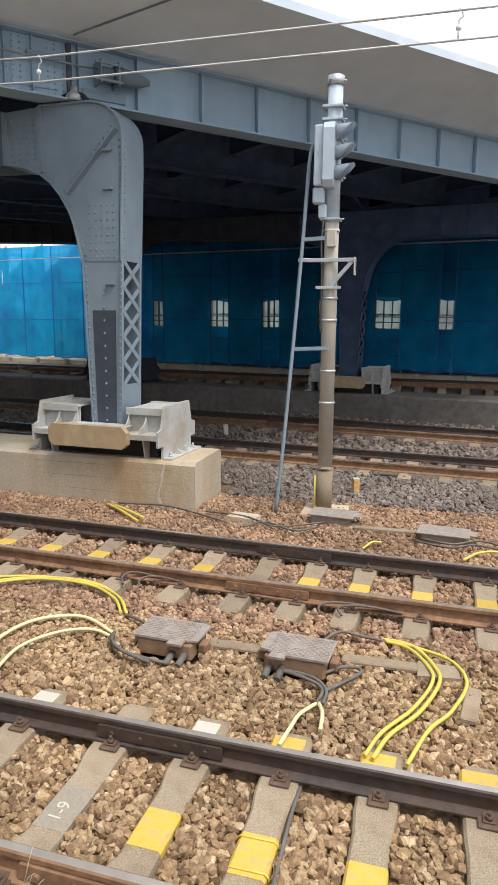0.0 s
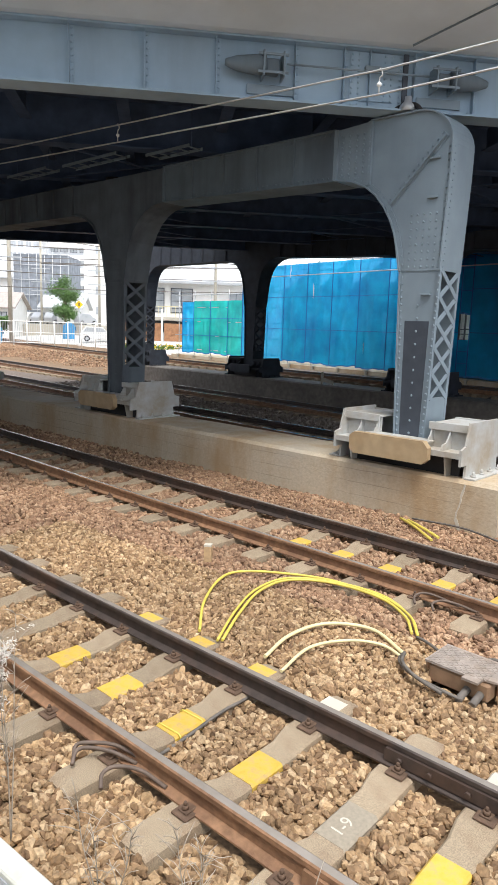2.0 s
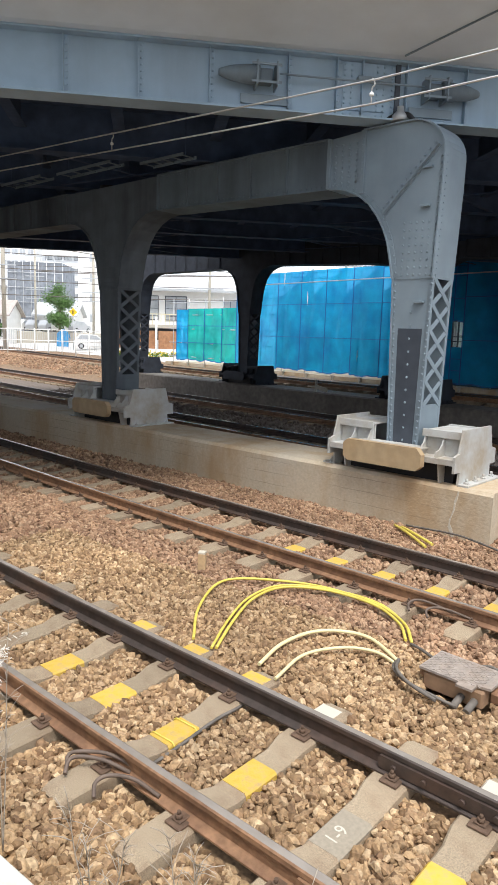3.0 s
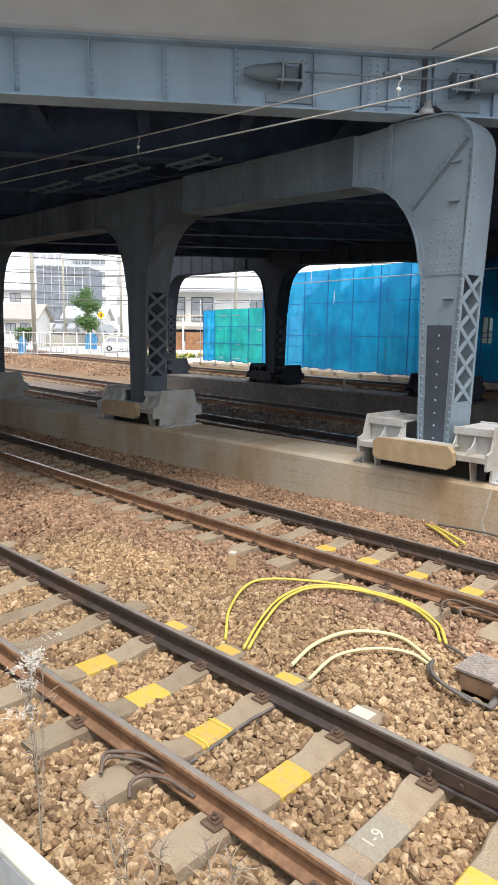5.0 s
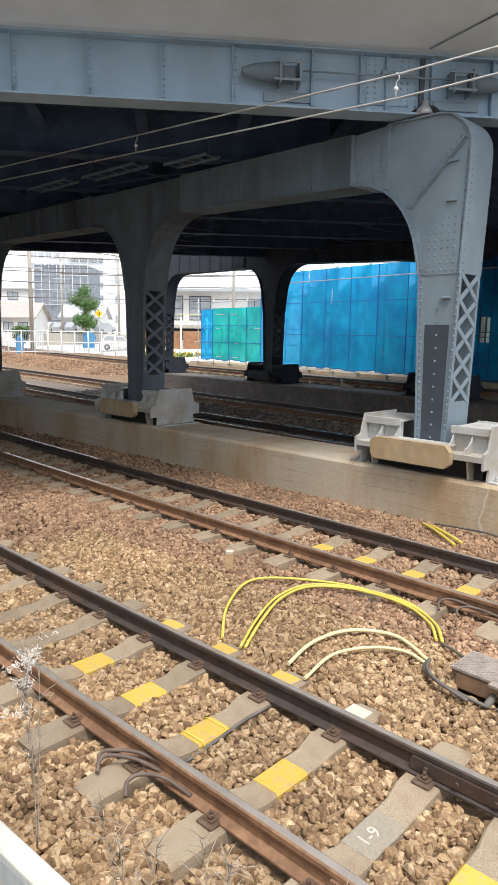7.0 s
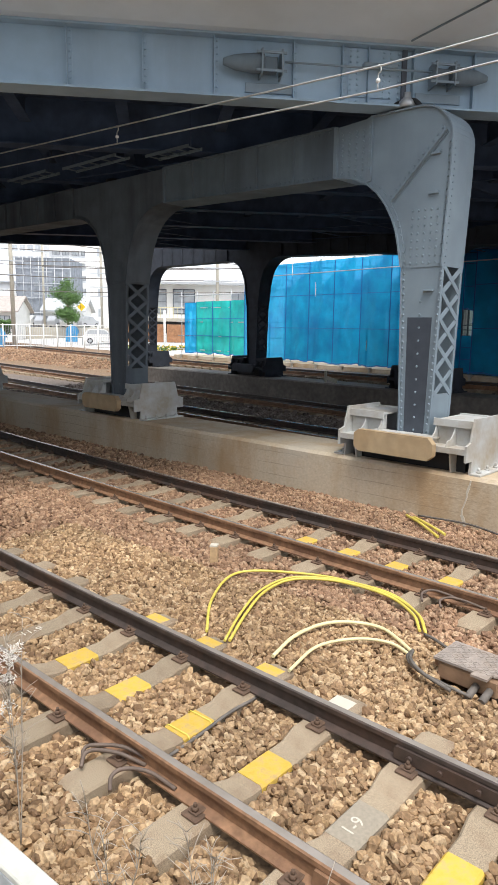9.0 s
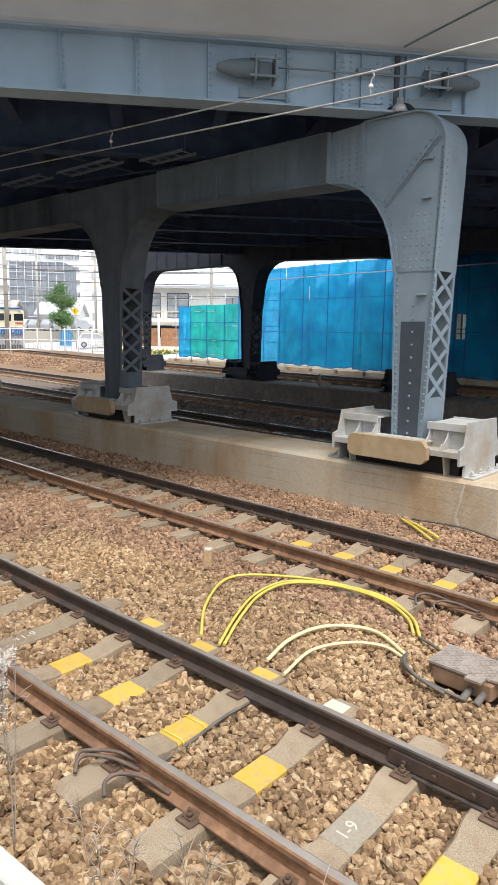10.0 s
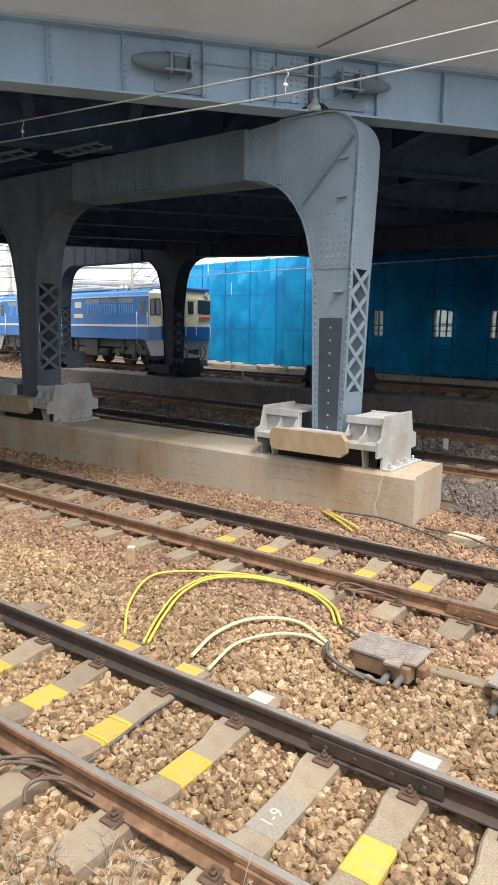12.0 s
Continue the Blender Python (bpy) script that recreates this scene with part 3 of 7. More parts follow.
def build_column(kind, m, detail, group, label, steel, dz=0.0, top=None):
    c = thing("portal_column", m, label, "column", group)
    out = column_outline(kind, dz, top)
    h = COL_D / 2
    for y in (-h, h - 0.018):
        bm = bmesh.new()
        prism(bm, out, y, y + 0.018)
        part("web_plate", bm, steel, c)
    # flanges along both edges
    n_left = 2 + 10 + 1
    bm = bmesh.new()
    edge_plate(bm, out[0:2], -h - 0.035, -h + 0.06)
    edge_plate(bm, out[0:2], h - 0.06, h + 0.035)
    edge_plate(bm, out[1:n_left], -h - 0.045, h + 0.045)
    part("inner_flange", bm, steel, c)
    bm = bmesh.new()
    if kind == "end":
        right = out[n_left + 1:]
        edge_plate(bm, right[:-1], -h - 0.05, h + 0.05)
        part("outer_flange", bm, steel, c, "smooth curved edge plate")
        lo_edge = [(0.32, 3.4), (0.25, FOOT)]
    else:
        right = out[-12:]
        edge_plate(bm, right[:-1], -h - 0.045, h + 0.045)
        part("outer_flange", bm, steel, c)
        lo_edge = [(0.33, 3.4), (0.24, FOOT)]
    bm = bmesh.new()
    for y in (-h - 0.03, h - 0.03):
        edge_plate(bm, lo_edge, y, y + 0.06, 0.03)
    part("edge_angle", bm, steel, c)
    # lattice on the outer side of the shaft
    (xa, za), (xb, zb) = lo_edge
    steps = 5
    z_low = 1.55
    x_low = xa + (xb - xa) * (za - z_low) / (za - zb)
    for i in range(steps):
        t0, t1 = i / steps, (i + 1) / steps
        for flip in (1, -1):
            bm = bmesh.new()
            p = (xa + (x_low - xa) * t0 + 0.012, -flip * (h - 0.02), za + (z_low - za) * t0)
            q = (xa + (x_low - xa) * t1 + 0.012, flip * (h - 0.02), za + (z_low - za) * t1)
            bar(bm, p, q, 0.075, 0.012 + 0.004 * flip, (1, 0, 0.05))
            part("lattice_bar", bm, steel, c)
    bm = bmesh.new()
    prism(bm, [(0.235, FOOT), (0.262, FOOT), (0.282, 1.56), (0.255, 1.56)], -h, h)
    part("batten_plate", bm, steel, c)
    # beams' stiffening and the slanting angle of the corner
    bm = bmesh.new()
    if kind == "end":
        bar(bm, (-0.58, -h - 0.008, 4.40), (0.25, -h - 0.008, 5.26), 0.15, 0.016)
        bar(bm, (-0.545, -h - 0.04, 4.365), (0.285, -h - 0.04, 5.225), 0.02, 0.08)
        bar(bm, (-0.97, -h - 0.03, BEAM_B - 0.14), (-0.97, -h - 0.03, BEAM_T + 0.03), 0.075, 0.05)
        bar(bm, (-1.60, -h - 0.03, BEAM_B), (-1.60, -h - 0.03, BEAM_T), 0.06, 0.05)
    else:
        bar(bm, (-0.30, -h - 0.03, 3.42), (0.30, -h - 0.03, 3.42), 0.05, 0.03)
    part("corner_angle", bm, steel, c)
    if kind == "end":
        bm = bmesh.new()
        prism(bm, [(-0.165, FOOT + 0.05), (0.165, FOOT + 0.05), (0.20, 2.68), (-0.20, 2.68)], -h - 0.006, -h)
        part("dark_panel", bm, STEEL_DARK, c, "darker repainted lower panel")
        for z in (3.05, 4.40, 4.93):
            bm = bmesh.new()
            box(bm, 0.05, 0.20, -h - 0.05, -h, z, z + 0.03, 0.004)
            part("step_iron", bm, steel, c)
        bm = bmesh.new()
        prism(bm, [(-0.29, 3.40), (0.285, 3.40), (0.30, 4.27), (-0.27, 4.27)], -h - 0.012, -h)
        part("cover_plate", bm, steel, c, "riveted cover plate")
        # angle along the arched edge
        bm = bmesh.new()
        rim = out[1:13]
        for (a, b), (e, f) in zip(rim, rim[1:]):
            bar(bm, (a + 0.03, -h - 0.006, b + 0.03), (e + 0.03, -h - 0.006, f + 0.03), 0.085, 0.012)
        part("arch_angle", bm, steel, c)
    bm = bmesh.new()
    tube(bm, [(-0.42, 0, BEAM_T + 0.0), (-0.42, 0, BEAM_T + 0.09)], 0.20, 16)
    part("bearing_collar", bm, BLACK, c)
    if detail:
        bm = bmesh.new()
        z = FOOT + 0.06
        while z < 3.4:
            t = (z - FOOT) / (3.4 - FOOT)
            rivet(bm, (-0.24 - 0.09 * t + 0.03, -h - 0.004, z), (0, -1, 0), 0.016)
            rivet(bm, (0.25 + 0.10 * t - 0.03, -h - 0.03, z), (0, -1, 0), 0.015)
            z += 0.10
        for k in range(11):
            rivet(bm, (0.0, -h - 0.006, FOOT + 0.15 + k * 0.19), (0, -1, 0), 0.015)
        # riveted cover plate at the top of the shaft
        for i in range(8):
            for j in range(5):
                rivet(bm, (-0.20 + j * 0.10, -h - 0.012, 3.46 + i * 0.105), (0, -1, 0), 0.015)
        knee_line = out[2:13]
        for (a, b), (a2, b2) in zip(knee_line, knee_line[1:]):
            for u in (0.0, 0.5):
                x, z = a + (a2 - a) * u, b + (b2 - b) * u
                rivet(bm, (x + 0.05 * min(1, max(0.2, (4.9 - z) / 0.6)), -h - 0.012, z + 0.045), (0, -1, 0), 0.014)
        if kind == "end":
            for k in range(12):
                t = k / 11
                rivet(bm, (-0.57 + 0.78 * t, -h - 0.016, 4.45 + t * 0.81), (0, -1, 0), 0.016)
                rivet(bm, (-0.52 + 0.74 * t, -h - 0.016, 4.41 + t * 0.77), (0, -1, 0), 0.013)
            for i in range(8):
                for j in range(4):
                    rivet(bm, (-1.50 + j * 0.13, -h, BEAM_B + 0.06 + i * 0.08), (0, -1, 0), 0.019)
                rivet(bm, (-0.97, -h - 0.055, BEAM_B + 0.04 + i * 0.085), (0, -1, 0), 0.014)
            z = 3.45
            while z < 5.1:
                x = 0.32 + 0.055 * min(1, (z - 3.4) / 1.3)
                rivet(bm, (x - 0.05, -h - 0.012, z), (0, -1, 0), 0.013)
                rivet(bm, (x + 0.012, -h + 0.03, z), (1, 0, -0.15), 0.013)
                z += 0.09
        part("rivets", bm, steel, c, kind="stuff")
    return c


def build_beam(m, length, detail, steel, group, dz0=0.0, dz1=0.0, top=None):
    """Box beam between two columns of a row, from its own left end; its underside runs from one lift to the other."""
    b = thing("portal_beam", m, "grey-blue riveted box beam between portal columns", "beam", group)
    h = COL_D / 2
    b0, b1 = BEAM_B + dz0, BEAM_B + dz1
    BEAM_T = top or 5.58
    for y in (-h, h - 0.018):
        bm = bmesh.new()
        prism(bm, [(0, b0), (length, b1), (length, BEAM_T), (0, BEAM_T)], y, y + 0.018)
        part("web_plate", bm, steel, b)
    bm = bmesh.new()
    prism(bm, [(0, b0 - 0.02), (length, b1 - 0.02), (length, b1), (0, b0)], -h - 0.045, h + 0.045)
    part("bottom_flange", bm, steel, b)
    bm = bmesh.new()
    box(bm, 0, length, -h - 0.045, h + 0.045, BEAM_T, BEAM_T + 0.02)
    part("top_flange", bm, steel, b)
    n = max(2, int(length / 0.74))
    for i in range(n + 1):
        bm = bmesh.new()
        x = 0.03 + (length - 0.06) * i / n
        bar(bm, (x, -h - 0.03, b0 + (b1 - b0) * x / length), (x, -h - 0.03, BEAM_T), 0.05, 0.05)
        part("stiffener", bm, steel, b)
    if detail:
        bm = bmesh.new()
        x = 0.05
        while x < length:
            rivet(bm, (x, -h - 0.0, b0 + (b1 - b0) * x / length + 0.045), (0, -1, 0), 0.014)
            rivet(bm, (x, -h - 0.0, BEAM_T - 0.045), (0, -1, 0), 0.014)
            x += 0.1
        part("rivets", bm, steel, b, kind="stuff")


def build_shoe(m, paint, group):
    """Steel restraint round a column's foot: two brackets, end plates and a front beam, standing on the plinth."""
    s = thing("column_shoe", m, "pale grey painted steel base around a column foot, rust stained" if paint is SHOE else "black steel base around a column foot, shade in its colour", "column base", group)
    for side in (-1, 1):
        x0, x1 = sorted((side * 0.42, side * 1.04))
        bm = bmesh.new()
        box(bm, x0, x1, -0.40, 0.40, 0.695, 0.715)
        box(bm, x0, x1, -0.425, -0.40, 0.63, 0.74, 0.004)
        box(bm, x0, x1, 0.40, 0.425, 0.63, 0.74, 0.004)
        part("top_channel", bm, paint, s, "flat channel on top of the bracket")
        for y in (-0.34, 0.34):
            bm = bmesh.new()
            box(bm, x0, x1, y - 0.01, y + 0.01, 0.365, 0.695)
            part("bracket_web", bm, paint, s)
        for y in (-1, 1):
            bm = bmesh.new()
            box(bm, x0, x1, *sorted((y * 0.66, y * 0.33)), 0.34, 0.365)
            box(bm, x0, x1, *sorted((y * 0.675, y * 0.65)), 0.29, 0.375, 0.004)
            part("shelf", bm, paint, s)
            for x in (side * 0.46, side * 0.75):
                bm = bmesh.new()
                prism(bm, [(y * 0.66, 0.365), (y * 0.35, 0.365), (y * 0.35, 0.64), (y * 0.40, 0.63), (y * 0.44, 0.54), (y * 0.51, 0.47), (y * 0.62, 0.45)], x - 0.01, x + 0.01, "x")
                part("gusset", bm, paint, s)
            bm = bmesh.new()
            prism(bm, [(y * 0.56, 0.0), (y * 0.30, 0.0), (y * 0.30, 0.34), (y * 0.64, 0.34)], side * 0.80 - 0.012, side * 0.80 + 0.012, "x")
            part("lower_rib", bm, paint, s)
        bm = bmesh.new()
        prism(bm, [(-0.52, 0.0), (0.52, 0.0), (0.50, 0.20), (0.68, 0.20), (0.68, 0.42), (0.54, 0.46), (0.45, 0.78), (-0.45, 0.78), (-0.54, 0.46), (-0.68, 0.42), (-0.68, 0.19), (-0.50, 0.19)],
              side * 1.06 - 0.018, side * 1.06 + 0.018, "x")
        part("end_plate", bm, paint, s, "stepped end plate")
        bm = bmesh.new()
        box(bm, *sorted((side * 1.08, side * 1.24)), -0.56, 0.56, 0.0, 0.03, 0.005)
        part("foot_plate", bm, paint, s)
        for y in (-0.42, -0.14, 0.14, 0.42):
            bm = bmesh.new()
            tube(bm, [(side * 1.15, y, 0.03), (side * 1.15, y, 0.055)], 0.04, 6)
            tube(bm, [(side * 1.15, y, 0.05), (side * 1.15, y, 0.10)], 0.018, 6)
            part("anchor_bolt", bm, paint, s)
    for y in (-1, 1):
        bm = bmesh.new()
        prism(bm, [(-0.70, 0.23), (-0.62, 0.16), (0.54, 0.16), (0.62, 0.23), (0.62, 0.40), (0.54, 0.49), (-0.62, 0.49), (-0.70, 0.43)], *sorted((y * 0.80, y * 0.69)))
        ob = part("front_beam" if y < 0 else "back_beam", bm, SHOE_TAN if paint is SHOE else paint, s, "rust-stained beam with chamfered ends")
        bm = bmesh.new()
        box(bm, -0.58, 0.50, *sorted((y * 0.69, y * 0.30)), 0.44, 0.46)
        for i in range(5):
            tube(bm, [(-0.50 + i * 0.24, y * 0.62, 0.46), (-0.50 + i * 0.24, y * 0.62, 0.485)], 0.028, 6)
        part("tie_plate", bm, paint, ob, "bolted plate behind the beam")
    bm = bmesh.new()
    box(bm, -0.36, 0.36, -0.40, 0.40, 0.32, 0.352, 0.006)
    part("base_plate", bm, paint, s)
    # Pedestal in plain black: the shade inside the opening is its colour.
    bm = bmesh.new()
    box(bm, -0.95, 0.95, -0.42, 0.42, 0.0, 0.32)
    part("pedestal", bm, BLACK, s, "recessed pedestal, black for the shade below the shelf")
    return s


def plinth(name, pts, depth, top, label, concrete):
    """A concrete wall standing in the ballast, along a bent line of its front edge."""
    bm = bmesh.new()
    n = len(pts)
    lo, hi = -0.6, top
    c = 0.05
    rows = []
    for x, y in pts:
        rows.append([bm.verts.new(v) for v in ((x, y, lo), (x, y, hi - c), (x, y + c, hi), (x, y + depth - c, hi), (x, y + depth, hi - c), (x, y + depth, lo))])
    for r0, r1 in zip(rows, rows[1:]):
        for j in range(5):
            bm.faces.new((r0[j], r1[j], r1[j + 1], r0[j + 1]))
    bm.faces.new(rows[0])
    bm.faces.new(rows[-1][::-1])
    return tagged(part(name, bm, concrete), label, "concrete plinth", kind="structure")


def row1_y(x):
    return 9.36 - 0.06 * x          # middle of the near row of columns


def row2_y(x):
    return 19.75 - 0.14 * x


def build_rows():
    xs = [-4.5, COL2, COL3, COL4]
    lifts = [0.0, 0.10, 0.16, 0.2]
    # Columns and beams farther under the deck get their shade from darker paint.
    for i, x in enumerate(xs):
        kind = "end" if i == 0 else "mid"
        m = pose(x, row1_y(x), 0, 0, 0, -3.4)
        build_column(kind, m, i < 2, "columns of the near row", "grey-blue riveted steel portal column with lattice side" if i == 0 else "grey riveted steel portal column with lattice side, shade in its colour", STEEL_DEEP_SHADE if i else STEEL, lifts[i])
        build_shoe(pose(x - 0.02, row1_y(x), 0.51, 0, 0, -3.4), SHOE, "column bases of the near row")
        if i:
            L = (xs[i - 1] - x) / math.cos(math.radians(3.4)) - 3.24
            build_beam(m @ pose(1.62, 0, 0), L, i == 1, STEEL_DIM if i == 1 else STEEL_DEEP_SHADE, "beams of the near row", lifts[i], lifts[i - 1])
    xs2 = [-2.0, -9.9, -18.15, -26.2]
    lifts = [0.0, 0.25, 0.46, 0.5]
    # Far row painted darker than the near one: its shade is in the colour.
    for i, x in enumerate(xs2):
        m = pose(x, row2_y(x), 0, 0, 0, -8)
        # Tops of the last two are raised to shut out a bright gap.
        build_column("mid", m, False, "columns of the far row", "dark steel portal column under the bridge, shade in its colour", STEEL_SHADE if i == 0 else STEEL_FAR_SHADE, lifts[i], 6.6 if i > 1 else None)
        build_shoe(pose(x, row2_y(x), 0.51, 0, 0, -8), SHOE if i == 0 else STEEL_FAR_SHADE, "column bases of the far row")
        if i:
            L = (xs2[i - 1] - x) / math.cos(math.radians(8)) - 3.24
            build_beam(m @ pose(1.62, 0, 0), L, False, STEEL_FAR_SHADE, "beams of the far row", lifts[i], lifts[i - 1], 6.6 if i > 1 else None)
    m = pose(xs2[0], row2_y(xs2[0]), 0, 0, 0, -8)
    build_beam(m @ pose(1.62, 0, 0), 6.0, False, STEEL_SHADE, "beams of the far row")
    plinth("plinth_1", [(x, row1_y(x) - 0.62) for x in (-60, -45, -30, -20, -14, -10, -6, -2.93)], 1.24, 0.51, "stained concrete plinth wall carrying the near columns", CONC)
    rng = random.Random(4)
    bm = bmesh.new()
    pts, x = [], -3.42
    for k in range(9):
        pts.append((x, 0.46 - k * 0.085))
        x += rng.uniform(-0.035, 0.045)
    for (xa, za), (xb, zb) in zip(pts, pts[1:]):
        bar(bm, (xa, row1_y(xa) - 0.622, za), (xb, row1_y(xb) - 0.622, zb), rng.uniform(0.015, 0.05), 0.006)
    tagged(part("crack_filler", bm, WHITE), "white mortar in a crack of the plinth", "crack repair", kind="structure")
    plinth("plinth_2", [(x, row2_y(x) - 0.65) for x in (-27.5, -20, -10, 0, 12, 30)], 1.3, 0.50, "dark concrete plinth wall carrying the far columns, shade in its colour", CONC_SHADE)


build_ground()
build_back_wall()
build_track(1, -60, 12, "railway track of rusty rails on concrete sleepers in brown ballast")
build_track(2, -60, 14, "second railway track with yellow-marked concrete sleepers")
build_track(3, -60, 25, "shaded railway track beyond the plinth", False)
build_track(4, -70, 25, "far shaded railway track by the second plinth", False)
build_track(5, -150, 30, "raised railway track on a ballast bank", False)
build_fascia()
build_bridge_deck()
build_rows()


# ---- ballast stones ----
def stone_shapes(n, rng):
    """Angular broken stones: a rough lump cut by a few planes."""
    t = (1 + 5 ** 0.5) / 2
    v = np.array([(-1, t, 0), (1, t, 0), (-1, -t, 0), (1, -t, 0), (0, -1, t), (0, 1, t), (0, -1, -t), (0, 1, -t), (t, 0, -1), (t, 0, 1), (-t, 0, -1), (-t, 0, 1)]) / math.sqrt(1 + t * t)
    f = np.array([(0, 11, 5), (0, 5, 1), (0, 1, 7), (0, 7, 10), (0, 10, 11), (1, 5, 9), (5, 11, 4), (11, 10, 2), (10, 7, 6), (7, 1, 8),
                  (3, 9, 4), (3, 4, 2), (3, 2, 6), (3, 6, 8), (3, 8, 9), (4, 9, 5), (2, 4, 11), (6, 2, 10), (8, 6, 7), (9, 8, 1)])
    shapes = []
    for _ in range(n):
        turn, _ = np.linalg.qr(rng.normal(size=(3, 3)))
        s = v @ turn
        s = s / (np.abs(s) ** 5).sum(1)[:, None] ** 0.2 * 0.92      # blocky rather than round
        for _ in range(5):
            d = rng.normal(size=3)
            d /= np.linalg.norm(d)
            cut = rng.uniform(0.62, 0.9)
            over = np.maximum(0, s @ d - cut)
            s = s - over[:, None] * d
        s *= rng.uniform(0.8, 1.2, size=3) * np.array([1.2, 0.95, 0.72])
        shapes.append(s * rng.uniform(1.0, 1.15))
    return shapes, f


def scatter(name, x0, x1, y0, y1, density, size, material, seed, label, keep, level, squash=1.0):
    rng = np.random.default_rng(seed)
    shapes, f = stone_shapes(28, rng)
    n = int((x1 - x0) * (y1 - y0) * density)
    xs, ys = rng.uniform(x0, x1, n), rng.uniform(y0, y1, n)
    ok = keep(xs, ys)
    xs, ys = xs[ok], ys[ok]
    n = len(xs)
    r = size * rng.choice([0.7, 0.85, 1.0, 1.15, 1.4], n) * rng.uniform(0.9, 1.1, n)
    z = level(xs, ys) + rng.uniform(-0.045, 0.012, n)
    q = rng.normal(size=(n, 4))
    q /= np.linalg.norm(q, axis=1)[:, None]
    w, a, b, c = q.T
    R = np.stack([np.stack([1 - 2 * (b * b + c * c), 2 * (a * b - c * w), 2 * (a * c + b * w)], -1), np.stack([2 * (a * b + c * w), 1 - 2 * (a * a + c * c), 2 * (b * c - a * w)], -1),
                  np.stack([2 * (a * c - b * w), 2 * (b * c + a * w), 1 - 2 * (a * a + b * b)], -1)], 1)
    S = np.array(shapes)[rng.integers(0, len(shapes), n)] * r[:, None, None]
    V = np.einsum("nij,nkj->nki", R, S)
    V[:, :, 2] *= squash
    V += np.stack([xs, ys, z], -1)[:, None, :]
    F = (f[None] + 12 * np.arange(n)[:, None, None]).ravel()
    ob = new(name, fast_mesh(name, V.reshape(-1, 3), F, 3, material))
    return tagged(ob, label, "ballast", kind="stuff")


def curve_np(k, x):
    c, a, b, _ = LINES[k]
    return c + a * x + b * x * x


def clear_of_track(xs, ys):
    ok = np.ones(len(xs), bool)
    for k in (1, 2):
        y = curve_np(k, xs)
        for off in (0.0, RAILS_APART):
            ok &= np.abs(ys - y - off) > 0.062
        sl = np.array(sleepers_of(k, -70, 20))
        near = np.abs(xs[:, None] - sl[None]).min(1)
        on = np.abs(ys - y - RAILS_APART / 2) < 1.01
        ok &= ~(on & (near < 0.128))
    return ok


def in_front(xs, ys):
    """In front of the near plinth, inside the stretch beside the camera's stand."""
    ok = clear_of_track(xs, ys) & (xs > -1.97 * ys - 0.3) & (xs < 0.13 * ys + 0.8)
    ok &= (ys < 9.36 - 0.06 * xs - 0.66) | (xs > -2.9)
    for bx, by in ((-1.68, 4.86), (-0.62, 4.86)):
        ok &= ~((np.abs(xs - bx) < 0.26) & (np.abs(ys - by) < 0.22))
    return ok


def level_front(xs, ys):
    mid = curve_np(1, xs) + 2.4
    low = np.zeros(len(xs))
    for k in (1, 2):
        for off in (0.0, RAILS_APART):
            low = np.maximum(low, np.exp(-((ys - curve_np(k, xs) - off) / 0.10) ** 4))
    crib = np.zeros(len(xs))
    for k in (1, 2):
        crib = np.maximum(crib, np.exp(-((ys - curve_np(k, xs) - RAILS_APART / 2) / 0.95) ** 8))
    return -0.012 * low - 0.026 * crib - 0.195 + 0.02 * np.exp(-((ys - mid) / 0.8) ** 2)


def build_ballast():
    scatter("ballast_near", -7.5, 2.6, 1.25, 5.3, 1900, 0.0265, STONE, 11, "brown angular crushed-stone ballast between the rails", in_front, level_front)
    scatter("ballast_middle", -9.5, 3.2, 5.3, 9.9, 1150, 0.028, STONE_RED, 12, "reddish brown crushed-stone ballast by the second track", in_front, level_front)
    scatter("ballast_left", -22, -7.5, 2.4, 10.2, 480, 0.034, STONE_RED, 13, "reddish brown crushed-stone ballast along the tracks", lambda x, y: in_front(x, y) & (-x < 2.35 * y), level_front)
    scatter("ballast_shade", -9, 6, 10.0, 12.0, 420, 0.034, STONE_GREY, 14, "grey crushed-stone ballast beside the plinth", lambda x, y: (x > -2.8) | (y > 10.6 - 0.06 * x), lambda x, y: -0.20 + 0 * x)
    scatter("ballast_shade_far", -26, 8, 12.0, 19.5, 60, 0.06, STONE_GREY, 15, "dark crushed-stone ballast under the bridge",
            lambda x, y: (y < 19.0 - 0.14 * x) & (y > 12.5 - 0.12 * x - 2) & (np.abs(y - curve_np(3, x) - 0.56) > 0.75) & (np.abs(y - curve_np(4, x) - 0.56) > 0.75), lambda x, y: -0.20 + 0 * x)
    scatter("ballast_bank", -60, -14, 22.5, 36, 60, 0.062, STONE_RED, 16, "brown stone bank below the raised track",
            lambda x, y: (y > 20.9 - 0.14 * x) & (y < 22.4 - 0.06 * x + 0.0024 * x * x), lambda x, y: -0.21 + 0.62 * np.clip((y - 21 + 0.14 * x) / 1.6, 0, 1))


# ---- small track furniture ----
def strip_on_sleeper(k, x, y_off, length, width, material, name, label, parent, dz=0.0):
    """A painted plate lying on a sleeper; y_off from the near rail."""
    a = line_dir(k, x)
    bm = bmesh.new()
    e = width / 2
    prism(bm, [(-e - 0.0055, -0.045), (-e - 0.002, -0.014), (-e + 0.014, 0.003), (e - 0.014, 0.003), (e + 0.002, -0.014), (e + 0.0055, -0.045)], -length / 2, length / 2)
    ob = part(name, bm, material, None)
    ob.parent = parent
    ob.matrix_basis = pose(x, line_y(k, x) + y_off, LINES[k][3] - 0.158 + dz, 0, 0, math.degrees(a))
    return tagged(ob, label)


